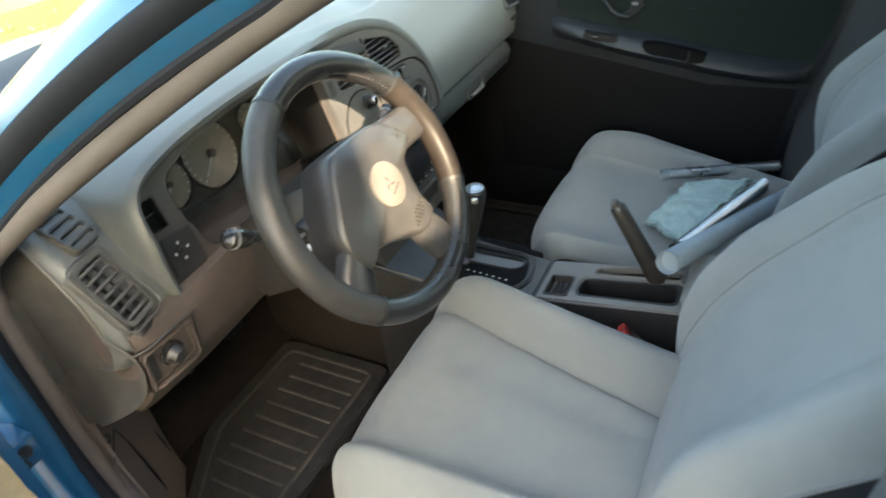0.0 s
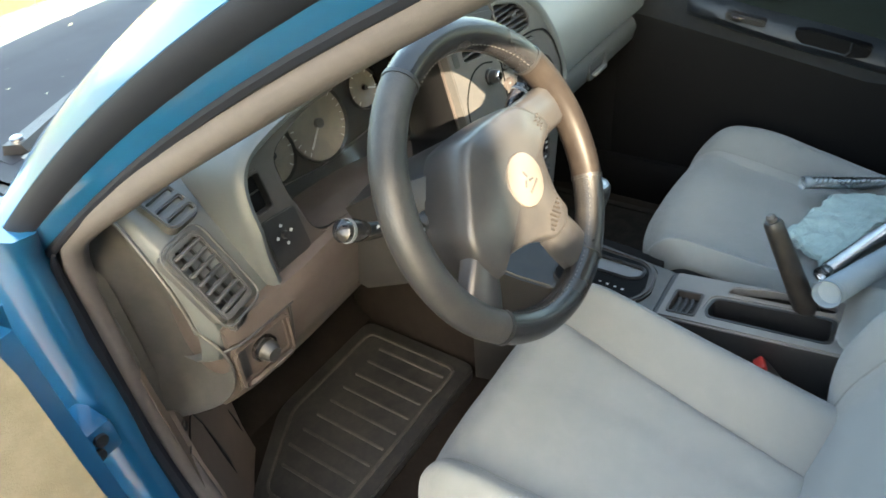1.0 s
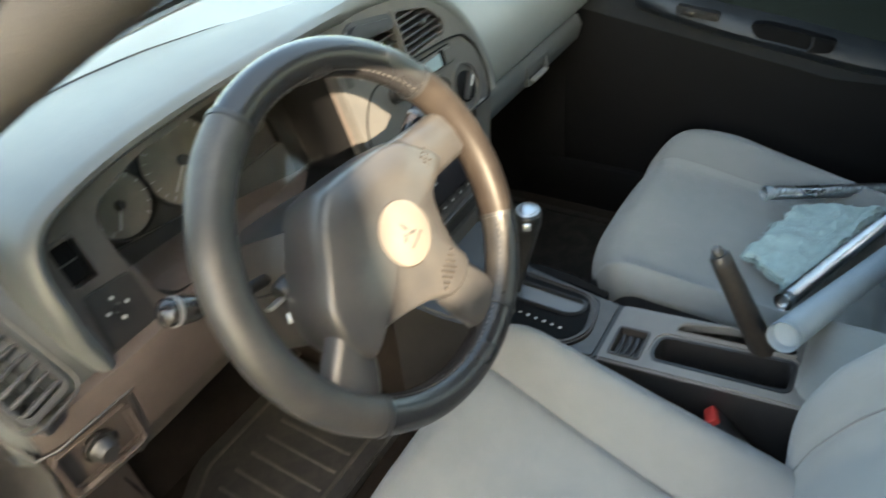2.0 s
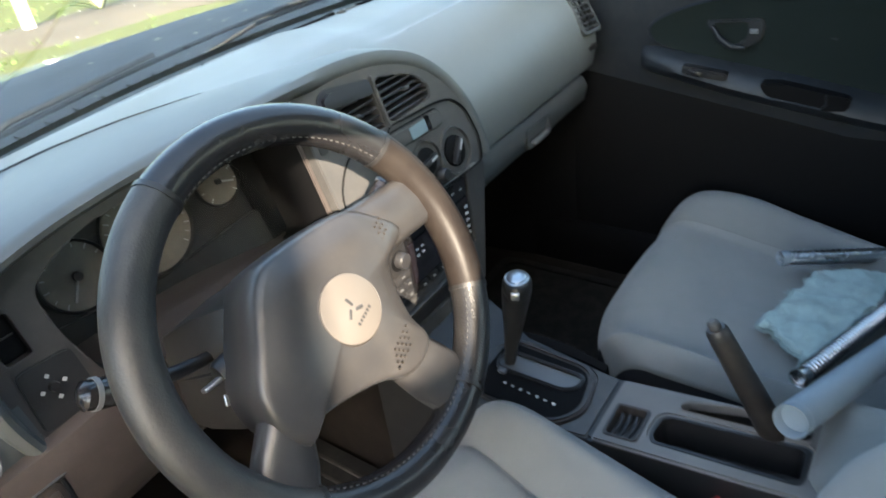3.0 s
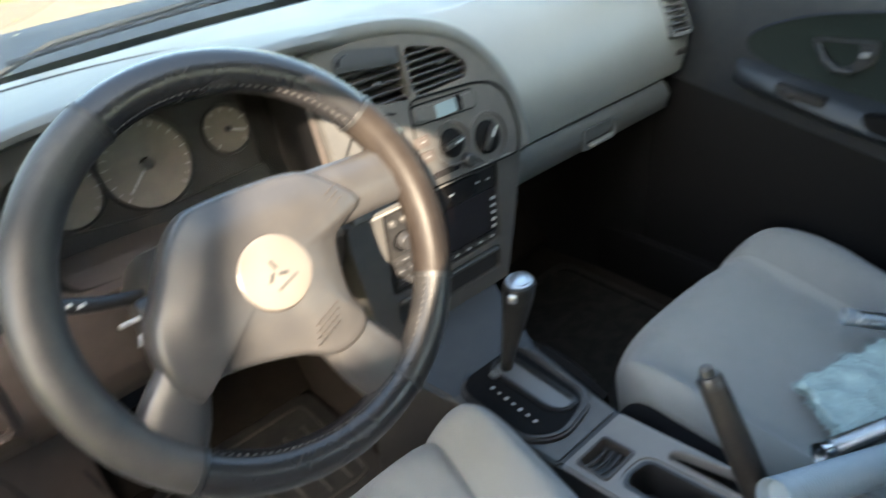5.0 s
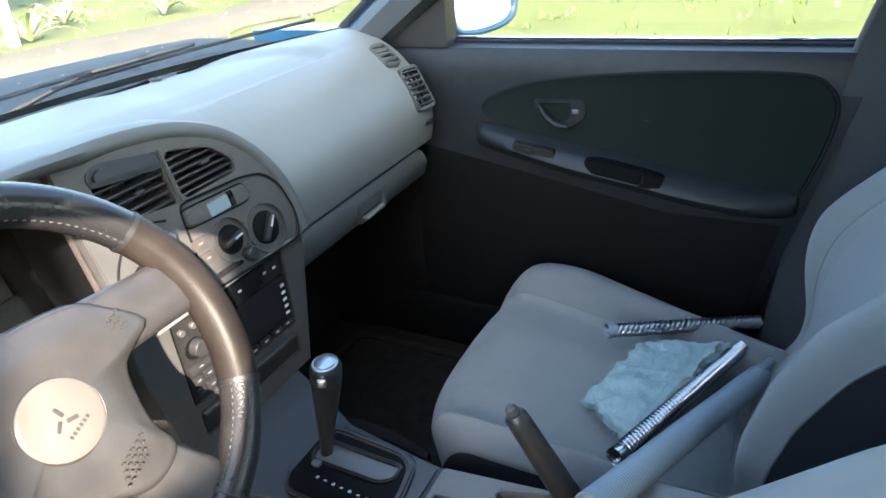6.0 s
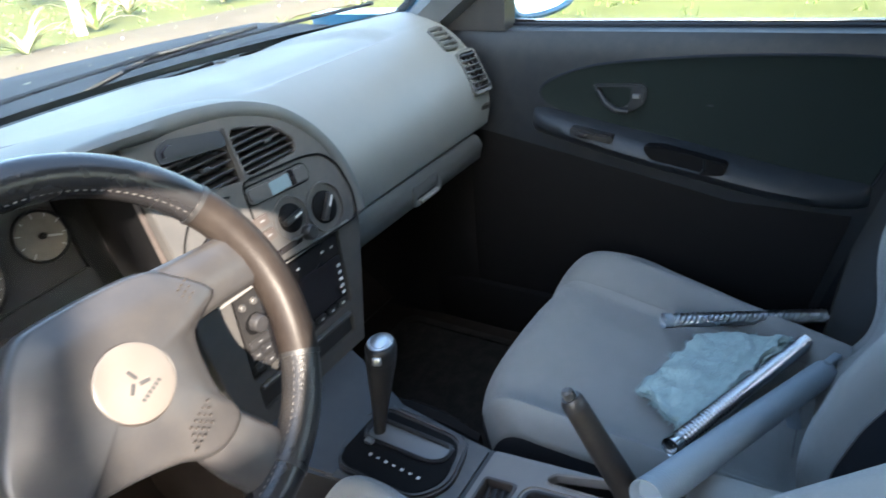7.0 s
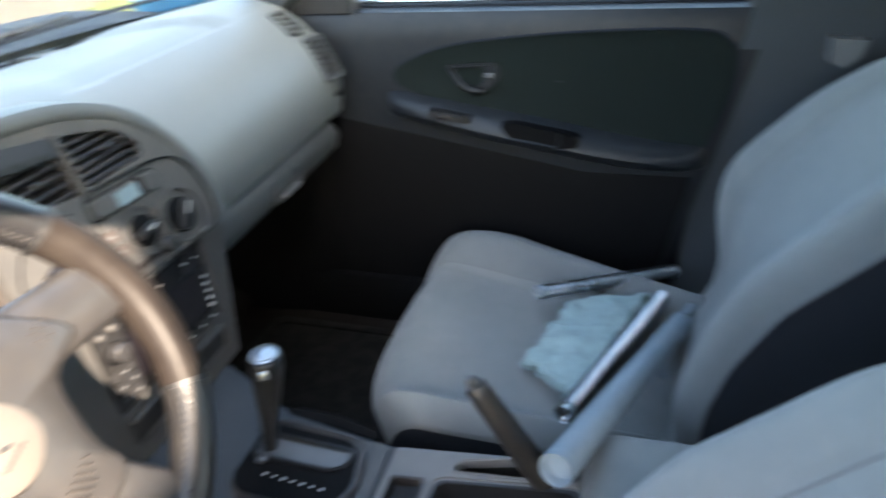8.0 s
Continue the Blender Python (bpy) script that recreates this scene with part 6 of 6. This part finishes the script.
    part("handle_hollow", prism(rounded([(0.202, 0.845), (0.268, 0.848), (0.266, 0.816), (0.246, 0.803), (0.224, 0.810)], 0.008, 4), X, 0.001, 0.0065, 0), BLACKT, cup, "black hollow behind the handle")
    part("handle_lever", tube(bmesh.new(), [X @ Vector((0.206, 0.838, 0.014)), X @ Vector((0.220, 0.818, 0.018)), X @ Vector((0.240, 0.805, 0.020)), X @ Vector((0.262, 0.803, 0.018))], [0.004, 0.006, 0.006, 0.004], 10), DOORM, cup)
    part("lock_tab", boxed((0.013, 0.008, 0.007), X @ pose(0.276, 0.832, 0.016), 0.002), GUIDE, cup)
    # corner triangle and its mirror outside
    bm = bmesh.new()
    loft(bm, [[(x, 0.16, 0.940), (x, -0.015, 0.940), (x, -0.018, 1.055)] for x in (0.655, 0.700)])
    part("corner_cover", bm, DARK, d, "black corner cover before the window")
    mir = part("door_mirror", bmesh.new(), BLUE, d)
    bm = bmesh.new()
    shell = smoothed([(0.0, -0.055, 0), (0.10, -0.065, 0), (0.185, -0.045, 0), (0.20, 0.02, 0), (0.17, 0.060, 0), (0.08, 0.065, 0), (0.01, 0.055, 0), (-0.012, 0.0, 0)], 40, True)
    mm = basis((0.770, 0.030, 0.992), (1, -0.40, 0), (0, 0.22, 1))
    loft(bm, [[mm @ Vector((0.09 + (p.x - 0.09) * k, p.y * k, w)) for p in shell] for k, w in ((0.76, -0.004), (0.80, 0.006), (0.92, 0.010), (1.0, 0.0), (1.0, -0.03), (0.92, -0.075), (0.6, -0.10), (0.05, -0.105))], closed=True, caps=False)
    bm.to_mesh(mir.data)
    bm.free()
    mir.data.shade_smooth()
    tagged(mir, "blue door mirror housing")
    part("mirror_glass", prism([(0.09 + (p.x - 0.09) * 0.79, p.y * 0.79) for p in shell], mm, -0.006, 0.002, 0), MIRROR, mir, "silvered mirror glass")
    part("mirror_foot", boxed((0.07, 0.06, 0.05), pose(0.735, 0.075, 0.950), 0.015, 3), BLUE, mir)


build_passenger_door()


def build_driver_door():
    d = thing("driver_door", "blue driver's door standing wide open on its hinges", "car door", (-0.78, 0.17, 0.35))
    swing = Matrix.Translation((-0.755, 0.150, 0)) @ pose(0, 0, 0, 0, 0, -80) @ Matrix.Translation((0.785, -0.165, 0))
    door_shell(d, -1, swing)
    bm = bmesh.new()
    loft(bm, [[(-0.69, y, 0.36), (-0.666, y, 0.36), (-0.655, y, 0.60), (-0.640, y, 0.72), (-0.652, y, 0.76), (-0.652, y, 0.92), (-0.665, y, 0.955), (-0.69, y, 0.955)] for y in np.linspace(0.12, -0.78, 12)])
    bmesh.ops.transform(bm, matrix=swing, verts=bm.verts)
    part("trim_panel", bm, DOORTAN, d, "tan door card")


build_driver_door()


# ---------------------------------------------------------------- floor
def build_mats():
    z = 0.256
    fl = basis((0, 0, z), (1, 0, 0), (0, 1, 0))
    # driver's side: a thick mat with its far outer corner cut off, ribs running fore and aft
    mat = thing("floor_mat", "brown-black ribbed rubber mat in the driver's footwell", "floor mat", (-0.34, 0.19, z), "front floor mats")

    def outline(g, r):
        return rounded([(-0.575 + g, 0.045 + g), (-0.118 - g, 0.045 + g), (-0.118 - g, 0.330 - g), (-0.400 + g * 0.3, 0.330 - g), (-0.575 + g, 0.225 - g * 0.3)], r, 5)
    part("mat_sheet", prism(outline(0, 0.03), fl, 0, 0.022, 0.003), MATB, mat)
    part("mat_border", plate(outline(0.028, 0.022), [outline(0.034, 0.018)], fl, 0.018, 0.027, 0.001), RIBM, mat)
    for k in range(9):
        x = -0.178 - 0.039 * k
        y1 = min(0.250, 0.265 + 0.6 * (x + 0.43))
        part("mat_rib", boxed((0.0055, y1 - 0.088, 0.006), pose(x, (y1 + 0.088) / 2, z + 0.0235), 0.002), RIBM, mat)
    mat = thing("floor_mat", "plain black rubber mat in the passenger footwell", "floor mat", (0.365, 0.05, z), "front floor mats")
    part("mat_sheet", prism(rect(0.15, 0.58, -0.16, 0.26, 0.04, 5), fl, 0, 0.006, 0.002), MAT, mat)
    part("mat_border", plate(rect(0.17, 0.56, -0.14, 0.24, 0.035, 5), [rect(0.178, 0.552, -0.132, 0.232, 0.03, 5)], fl, 0.004, 0.011, 0.001), MAT, mat)
    ped = thing("pedals", "black rubber brake and accelerator pedals under the dashboard", "pedals", (-0.30, 0.35, 0.40))
    for x, w, h in ((-0.36, 0.11, 0.06), (-0.21, 0.055, 0.13)):
        part("pedal_pad", boxed((w, 0.02, h), pose(x, 0.41, 0.42, -25), 0.006), RUBBER, ped)
        part("pedal_arm", tube(bmesh.new(), [(x, 0.42, 0.43), (x, 0.43, 0.55), (x, 0.44, 0.70)], 0.008, 8), DARK, ped)


build_mats()


# ---------------------------------------------------------------- things on the passenger seat
def hose(name, label, a, b, r, mat, pitch, deep, starts, endmat=None):
    """A corrugated tube from a to b; starts: how many ridges wind round it, 0 for plain rings."""
    a, b = Vector(a), Vector(b)
    h = thing(name, label, "tube", a.lerp(b, 0.5) - Vector((0, 0, r)))
    d = (b - a).normalized()
    m = Matrix.Translation(a) @ d.to_track_quat('Z', 'Y').to_matrix().to_4x4()
    length, seg = (b - a).length, 24
    lead = pitch * max(1, starts)
    n = int(length / pitch * 6)
    rings = []
    for k in range(n + 1):
        z = length * k / n
        ring = []
        for q in range(seg):
            th = 2 * math.pi * q / seg
            f = 0.5 + 0.5 * math.cos(2 * math.pi * z / pitch + starts * th) if starts < 2 else 0.5 + 0.5 * math.cos(starts * (2 * math.pi * z / lead + th))
            rr = r * (1 - deep * (1 - f) ** 1.6)
            ring.append(m @ Vector((rr * math.cos(th), rr * math.sin(th), z)))
        rings.append(ring)
    part("hose_wall", loft(bmesh.new(), rings, True, False), mat, h, smooth=75)
    part("hose_lip", lathe(bmesh.new(), [(r * 0.78, 0.03), (r * 0.90, 0.0), (r * 1.0, -0.002), (r * 1.015, 0.000), (r * 0.99, 0.012)], m, 24), endmat or mat, h)
    part("hose_end", lathe(bmesh.new(), [(r * 0.84, 0.010 if endmat else 0.028), (0.001, 0.011 if endmat else 0.029)], m, 20), endmat or DARK, h)
    return h


def build_seat_things():
    hose("ribbed_tube", "narrow dark ribbed metal tube lying across the seat", (0.408, -0.403, 0.530), (0.575, -0.628, 0.492), 0.0128, BARREL, 0.0095, 0.26, 5, CARD)
    hose("spiral_hose", "bright chromed spiral hose lying on the seat", (0.137, -0.483, 0.530), (0.500, -0.612, 0.490), 0.0135, ALU, 0.0075, 0.46, 1)
    h = hose("long_sleeve_tube", "long pale finely ribbed plastic tube reaching over the console", (-0.043, -0.497, 0.634), (0.425, -0.640, 0.487), 0.0190, CARD, 0.0046, 0.05, 0)
    clip = part("end_clip", boxed((0.010, 0.008, 0.046), pose(0.446, -0.652, 0.484, 0, 12, 20), 0.003), CARD, h, "small pale hook at the tube's end")
    part("clip_arm", boxed((0.040, 0.012, 0.007), pose(0.436, -0.648, 0.508, 0, 10, -20), 0.003), CARD, clip)
    # belt guide at the centre pillar
    gd = thing("belt_guide", "pale grey plastic seat belt guide at the pillar", "belt guide", (0.62, -0.83, 0.86))
    bm = bmesh.new()
    loft(bm, [[(x, y, z) for y, z in ((-0.812, 0.900), (-0.862, 0.897), (-0.858, 0.872), (-0.836, 0.855), (-0.815, 0.864))] for x in (0.655, 0.626, 0.620)])
    part("guide_body", bm, GUIDE, gd, smooth=30)
    part("belt_strap", boxed((0.004, 0.046, 0.34), pose(0.640, -0.842, 1.06, 0, -8), 0.001), SEATBACK, gd, "dark woven belt")
    st = thing("flat_strip", "short flat pale plastic strip standing by the seat back", "strip", (0.28, -0.64, 0.40))
    q = Vector((0.044, 0.030, 0.088)).normalized()
    part("strip", boxed((0.020, 0.003, 0.105), Matrix.Translation((0.300, -0.622, 0.445)) @ q.to_track_quat('Z', 'Y').to_matrix().to_4x4(), 0.001), CARD, st)
    # folded towel: crumpled sheet with thickness
    tw = thing("towel", "folded teal terry towel, crumpled, on the seat", "towel", (0.36, -0.50, 0.49))
    corners = [Vector((0.428, -0.462, 0)), Vector((0.462, -0.588, 0)), Vector((0.190, -0.490, 0)), Vector((0.258, -0.408, 0))]
    bm = bmesh.new()
    n = 84

    def at(u, v, layer):
        p = corners[3].lerp(corners[0], u).lerp(corners[2].lerp(corners[1], u), v)
        q = p * 24
        wob = 0.0075 * noise.noise(q) - 0.0050 * abs(noise.noise(q * 1.1 + Vector((3, 1, 0)))) - 0.0016 * abs(noise.noise(q * 3.9)) + 0.0007 * noise.noise(q * 9) + 0.0008 * noise.noise(q * 19) + 0.0008 * noise.noise(q * 37)
        edge = min(u, 1 - u, v, 1 - v)
        lift = 0.015 * min(1, edge / 0.03) ** 0.5 + 0.007 * math.sin(u * 3) + 0.004 * (v > 0.86)
        side = Vector((noise.noise(p * 60), noise.noise(p * 60 + Vector((5, 0, 0))), 0)) * 0.016 * max(0.0, 1 - edge / 0.06)
        return Vector((p.x, p.y, 0.500)) + side + Vector((0, 0, (lift + wob * 1.1) if layer else -0.004))
    for layer in (0, 1):
        loft(bm, [[at(u, v, layer) for u in np.linspace(0, 1, n)] for v in np.linspace(0, 1, n)], closed=False, caps=False)
    bm.verts.ensure_lookup_table()
    rim = [k for k in range(n)] + [r * n + n - 1 for r in range(1, n)] + [(n - 1) * n + k for k in range(n - 2, -1, -1)] + [r * n for r in range(n - 2, 0, -1)]
    for a, b in zip(rim, rim[1:] + rim[:1]):
        bm.faces.new((bm.verts[a], bm.verts[b], bm.verts[n * n + b], bm.verts[n * n + a]))
    part("towel_cloth", bm, TOWEL, tw, smooth=80)
    part("towel_hem", tube(bmesh.new(), [at(u, 0.86, 1) + Vector((0, 0, 0.0012)) for u in np.linspace(0.02, 0.98, 60)], 0.0013, 5), TOWEL, tw)
    rng = random.Random(9)
    verts, faces = [], []
    for q in range(700):
        u, v = (rng.random(), rng.choice((0.0, 1.0))) if rng.random() < 0.55 else (rng.choice((0.0, 0.0, 1.0)), rng.random())
        p = at(min(0.995, max(0.005, u)), min(0.995, max(0.005, v)), 1)
        o = (p - Vector((0.33, -0.49, 0.49))).normalized() + Vector((rng.uniform(-0.6, 0.6), rng.uniform(-0.6, 0.6), rng.uniform(-0.7, 0.2)))
        o = o.normalized() * rng.uniform(0.004, 0.014)
        w = Vector((-o.y, o.x, 0)).normalized() * 0.0007 + Vector((0, 0, 0.0004))
        i = len(verts)
        verts += [p - w, p + w, p + o * 0.6 + w * 0.8, p + o, p + o * 0.6 - w * 0.8]
        faces.append((i, i + 1, i + 2, i + 3, i + 4))
    me = bpy.data.meshes.new("towel_fringe")
    me.from_pydata(verts, [], faces)
    me.materials.append(TOWEL)
    fr = new("towel_fringe", me)
    fr.parent = tw
    fr.matrix_parent_inverse = tw.matrix_world.inverted()
    fr["kind"] = "stuff"


build_seat_things()


# ---------------------------------------------------------------- outside
# dull grey for the unseen sun blocker, kept cool to limit its bounce
BLOCKER = material("sun_blocker_grey", (0.20, 0.205, 0.215), 0.9, grain=1.0, scale=80, blotch=0.2, blotch_scale=2.0, spec=0.1)


def build_sun_blocker():
    """Unseen slabs added on the sunny side, behind the camera; their gap shapes the sun patch."""
    d = Vector((SUN_TO.x, SUN_TO.y, 0)).normalized()
    p = Vector((-d.y, d.x, 0))
    tan = SUN_TO.z / math.hypot(SUN_TO.x, SUN_TO.y)
    far = 3.0
    w = thing("sun_blocker", "unseen slabs with a gap, added to narrow the sunlight on the car", "wall", d * far, kind="structure")
    for name, a, b, top in (("blocker_run", BLOCKER_EDGE - 0.06, 0.028, BLOCKER_LOW), ("blocker_run", 0.006, 0.42, BLOCKER_LOW + 0.34), ("blocker_upright", -1.20, BLOCKER_EDGE, BLOCKER_HIGH), ("blocker_upright", 0.36, 2.6, BLOCKER_HIGH), ("blocker_beam", BLOCKER_EDGE - 0.1, 0.45, BLOCKER_HIGH - 0.02)):
        h = top + far * tan
        m = Matrix.Translation(d * (far + 0.1) + p * ((a + b) / 2) + Vector((0, 0, h / 2))) @ pose(0, 0, 0, 0, 0, math.degrees(math.atan2(p.y, p.x)))
        if name == "blocker_beam":
            m, h = m @ pose(0, 0, h / 2 - 0.23), 0.46
        part(name, boxed((b - a, 0.26 if name == "blocker_upright" else 0.20 if a < -0.05 else 0.14, h), m, 0.004), BLOCKER, w)


# where the added blocker's shade falls: lateral place of its upright's edge, and heights at the car
BLOCKER_EDGE, BLOCKER_LOW, BLOCKER_HIGH = -0.148, 0.525, 1.40
build_sun_blocker()
GRASS = material("mown_grass", (0.074, 0.087, 0.030), 0.95, grain=1.0, scale=40, blotch=0.4, blotch_scale=0.8, dust=(0.165, 0.155, 0.070), dust_amount=0.6, spec=0.1)
DIRT = material("dry_earth", (0.092, 0.080, 0.063), 0.95, grain=1.0, scale=30, blotch=0.25, blotch_scale=2.0, spec=0.1)
LEAF = material("leaf_green", (0.100, 0.150, 0.036), 0.6, blotch=0.4, blotch_scale=6)
STRAW = material("pale_blade", (0.30, 0.29, 0.18), 0.7, blotch=0.3, blotch_scale=5)
BARK = material("bark", (0.14, 0.10, 0.07), 0.9, grain=1.0, scale=60)
POST = material("white_painted_post", (0.78, 0.78, 0.75), 0.6, dust=DUST, dust_amount=0.2)


def build_ground():
    bm = bmesh.new()
    bmesh.ops.create_grid(bm, x_segments=80, y_segments=80, size=1.0)
    for v in bm.verts:
        r = max(abs(v.co.x), abs(v.co.y))
        k = 3000 * r ** 4 + 14 * r
        v.co.x, v.co.y = v.co.x * k / max(r, 1e-6), v.co.y * k / max(r, 1e-6)
        d = math.hypot(v.co.x, v.co.y)
        v.co.z = 0.04 * noise.noise(Vector((v.co.x * 0.3, v.co.y * 0.3, 0))) * min(1, d / 6) if d < 300 else 0
    g = part("ground", bm, GRASS, None, smooth=60)
    tagged(g, "dry mown lawn reaching to the horizon", "ground", kind="structure")
    # bare earth track crossing in front of the car
    bm = bmesh.new()
    rings = []
    for x in np.linspace(-7, 14, 60):
        yc = 7.6 - 0.22 * x + 0.25 * math.sin(x * 0.9)
        h = 1.0 + 0.2 * math.sin(x * 1.7)
        rings.append([(x, yc - h - 0.25 * math.sin(3 * x), 0.0), (x, yc - h * 0.6, 0.055), (x, yc, 0.07), (x, yc + h * 0.6, 0.06), (x, yc + h + 0.2 * math.sin(2.3 * x), 0.0)])
    bm2 = bmesh.new()
    loft(bm2, [[(-0.7 + k * 1.9 * math.cos(a) * (1 + 0.18 * math.sin(3 * a)), 0.6 + k * 2.3 * math.sin(a) * (1 + 0.15 * math.cos(2 * a)), 0.02 * (1 - k) + 0.012) for a in (2 * math.pi * q / 40 for q in range(40))] for k in (1.0, 0.8, 0.4, 0.02)], caps=False)
    e = part("bare_patch", bm2, DIRT)
    tagged(e, "worn bare earth beside the parked car", "ground", kind="structure")
    t = part("earth_track", loft(bm, rings, closed=False, caps=False), DIRT)
    tagged(t, "bare dry earth track across the lawn", "path", kind="structure")


build_ground()


def build_plants():
    rng = random.Random(4)
    # clumps of long pale blades
    for k, (x, y, n, ht) in enumerate(((4.7, 7.9, 26, 0.9), (3.4, 7.2, 22, 0.8), (6.6, 7.6, 26, 1.0), (5.7, 8.6, 22, 0.9), (7.6, 6.4, 24, 0.9), (8.6, 5.4, 22, 0.8), (2.1, 9.2, 18, 0.7))):
        c = thing("spiky_plant", "clump of long pale arching blades on bare earth", "plant", (x, y, 0.05), "spiky plants")
        for j in range(n):
            a, ln, w = rng.uniform(0, 6.28), ht * rng.uniform(0.6, 1.2), rng.uniform(0.016, 0.034)
            up = rng.uniform(0.5, 1.0)
            bm = bmesh.new()
            rows = []
            for q in range(6):
                f = q / 5
                p = Vector((x, y, 0.05)) + Vector((math.cos(a), math.sin(a), 0)) * ln * f * (1.1 - up * 0.5) + Vector((0, 0, ln * (up * f * 1.2 - 0.75 * f * f)))
                s = Vector((-math.sin(a), math.cos(a), 0)) * w * (1 - f ** 1.5) + Vector((0, 0, 0.0005))
                rows.append([p - s, p + Vector((0, 0, -w * 0.4 * (1 - f))), p + s])
            part("blade", loft(bm, rows, closed=False, caps=False), STRAW if rng.random() < 0.7 else LEAF, c)
    # fallen pale petals round them
    verts, faces = [], []
    for k in range(70):
        p = Vector((rng.uniform(1.5, 9.0), rng.uniform(5.2, 8.6), rng.uniform(0.08, 0.35)))
        a, w = rng.uniform(0, 6.28), rng.uniform(0.008, 0.020)
        d, e = Vector((math.cos(a), math.sin(a), 0.4)) * w, Vector((-math.sin(a), math.cos(a), 0.5)) * w
        i = len(verts)
        verts += [p - d, p - e * 0.7, p + d, p + e * 0.7]
        faces.append((i, i + 1, i + 2, i + 3))
    me = bpy.data.meshes.new("petals")
    me.from_pydata(verts, [], faces)
    me.materials.append(POST)
    tagged(new("petals", me), "scattered white petals among the plants", "petals", kind="stuff")
    # tufts of longer grass and bare specks on the lawn
    for name, mat, n, lab in (("grass_tufts", LEAF, 1500, "short green tufts on the lawn"),):
        verts, faces = [], []
        for k in range(n):
            r, a = 4.0 + 14.0 * rng.random() ** 0.8, rng.uniform(-0.5, 2.0)
            c = Vector((r * math.cos(a), r * math.sin(a), 0.01))
            for j in range(4):
                b, h = rng.uniform(0, 6.28), rng.uniform(0.03, 0.09)
                d, e = Vector((math.cos(b), math.sin(b), 0)) * 0.012, Vector((rng.uniform(-0.05, 0.05), rng.uniform(-0.05, 0.05), h))
                o = Vector((rng.uniform(-0.06, 0.06), rng.uniform(-0.06, 0.06), 0))
                i = len(verts)
                verts += [c + o - d, c + o + d, c + o + d * 0.4 + e * 0.6, c + o + e]
                faces.append((i, i + 1, i + 2, i + 3))
        me = bpy.data.meshes.new(name)
        me.from_pydata(verts, [], faces)
        me.materials.append(mat)
        tagged(new(name, me), lab, "grass", kind="stuff")
    verts, faces = [], []
    for k in range(45):
        x = rng.uniform(-0.55, 0.60)
        c = Vector((x, screen_y(x) + rng.uniform(0.02, 0.36), 0.960))
        a, w = rng.uniform(0, 6.28), rng.uniform(0.001, 0.0045)
        d, e = Vector((math.cos(a), math.sin(a), 0.1)) * w * 1.8, Vector((-math.sin(a), math.cos(a), 0.25)) * w * 0.6
        i = len(verts)
        verts += [c - d, c - e, c + d, c + e]
        faces.append((i, i + 1, i + 2, i + 3))
    me = bpy.data.meshes.new("leaf_litter")
    me.from_pydata(verts, [], faces)
    me.materials.append(STRAW)
    tagged(new("leaf_litter", me), "dry leaf litter under the wipers", "leaf litter", kind="stuff")
    # white posts
    for x, y in ((2.68, 7.35), (4.55, 7.95)):
        p = thing("white_post", "white painted wooden fence post", "post", (x, y, 0), "fence posts")
        part("post_shaft", boxed((0.10, 0.10, 1.3), pose(x, y, 0.65, 0, 3), 0.008), POST, p)
        part("post_cap", boxed((0.13, 0.13, 0.03), pose(x, y, 1.31), 0.006), POST, p)
    # shrubs behind the track
    for k, (x, y, r) in enumerate(((-1.5, 13, 1.0), (0.6, 15, 1.2), (3.5, 15.5, 1.3), (7.5, 13.0, 1.2), (10.5, 10.5, 1.3), (6.0, 16.5, 1.6), (13, 8, 1.4))):
        c = thing("shrub", "leafy green garden shrub with an uneven outline", "shrub", (x, y, 0), "shrubs")
        for q in range(5):
            part("stem", tube(bmesh.new(), [(x, y, 0), (x + rng.uniform(-.3, .3) * r, y + rng.uniform(-.3, .3) * r, r * 0.6), (x + rng.uniform(-.7, .7) * r, y + rng.uniform(-.7, .7) * r, r * rng.uniform(0.9, 1.4))], [0.05, 0.03, 0.008], 6), BARK, c)
        verts, faces = [], []
        for q in range(900):
            a, b = rng.uniform(0, 6.28), rng.uniform(-0.2, 1.4)
            rr = r * rng.uniform(0.55, 1.05) * (1 + 0.3 * math.sin(3 * a + k))
            p = Vector((x + rr * math.cos(a) * math.cos(b), y + rr * math.sin(a) * math.cos(b), 0.25 * r + rr * 0.95 * math.sin(b) + 0.1))
            d = Vector((rng.uniform(-1, 1), rng.uniform(-1, 1), rng.uniform(-0.6, 0.6))).normalized()
            e = d.orthogonal().normalized()
            L = rng.uniform(0.06, 0.13)
            i = len(verts)
            verts += [p - d * L, p + e * L * 0.4, p + d * L, p - e * L * 0.4]
            faces.append((i, i + 1, i + 2, i + 3))
        me = bpy.data.meshes.new("foliage")
        me.from_pydata(verts, [], faces)
        me.materials.append(LEAF)
        f = new("foliage", me)
        f.parent = c
        f.matrix_parent_inverse = c.matrix_world.inverted()
        f["kind"] = "stuff"


build_plants()
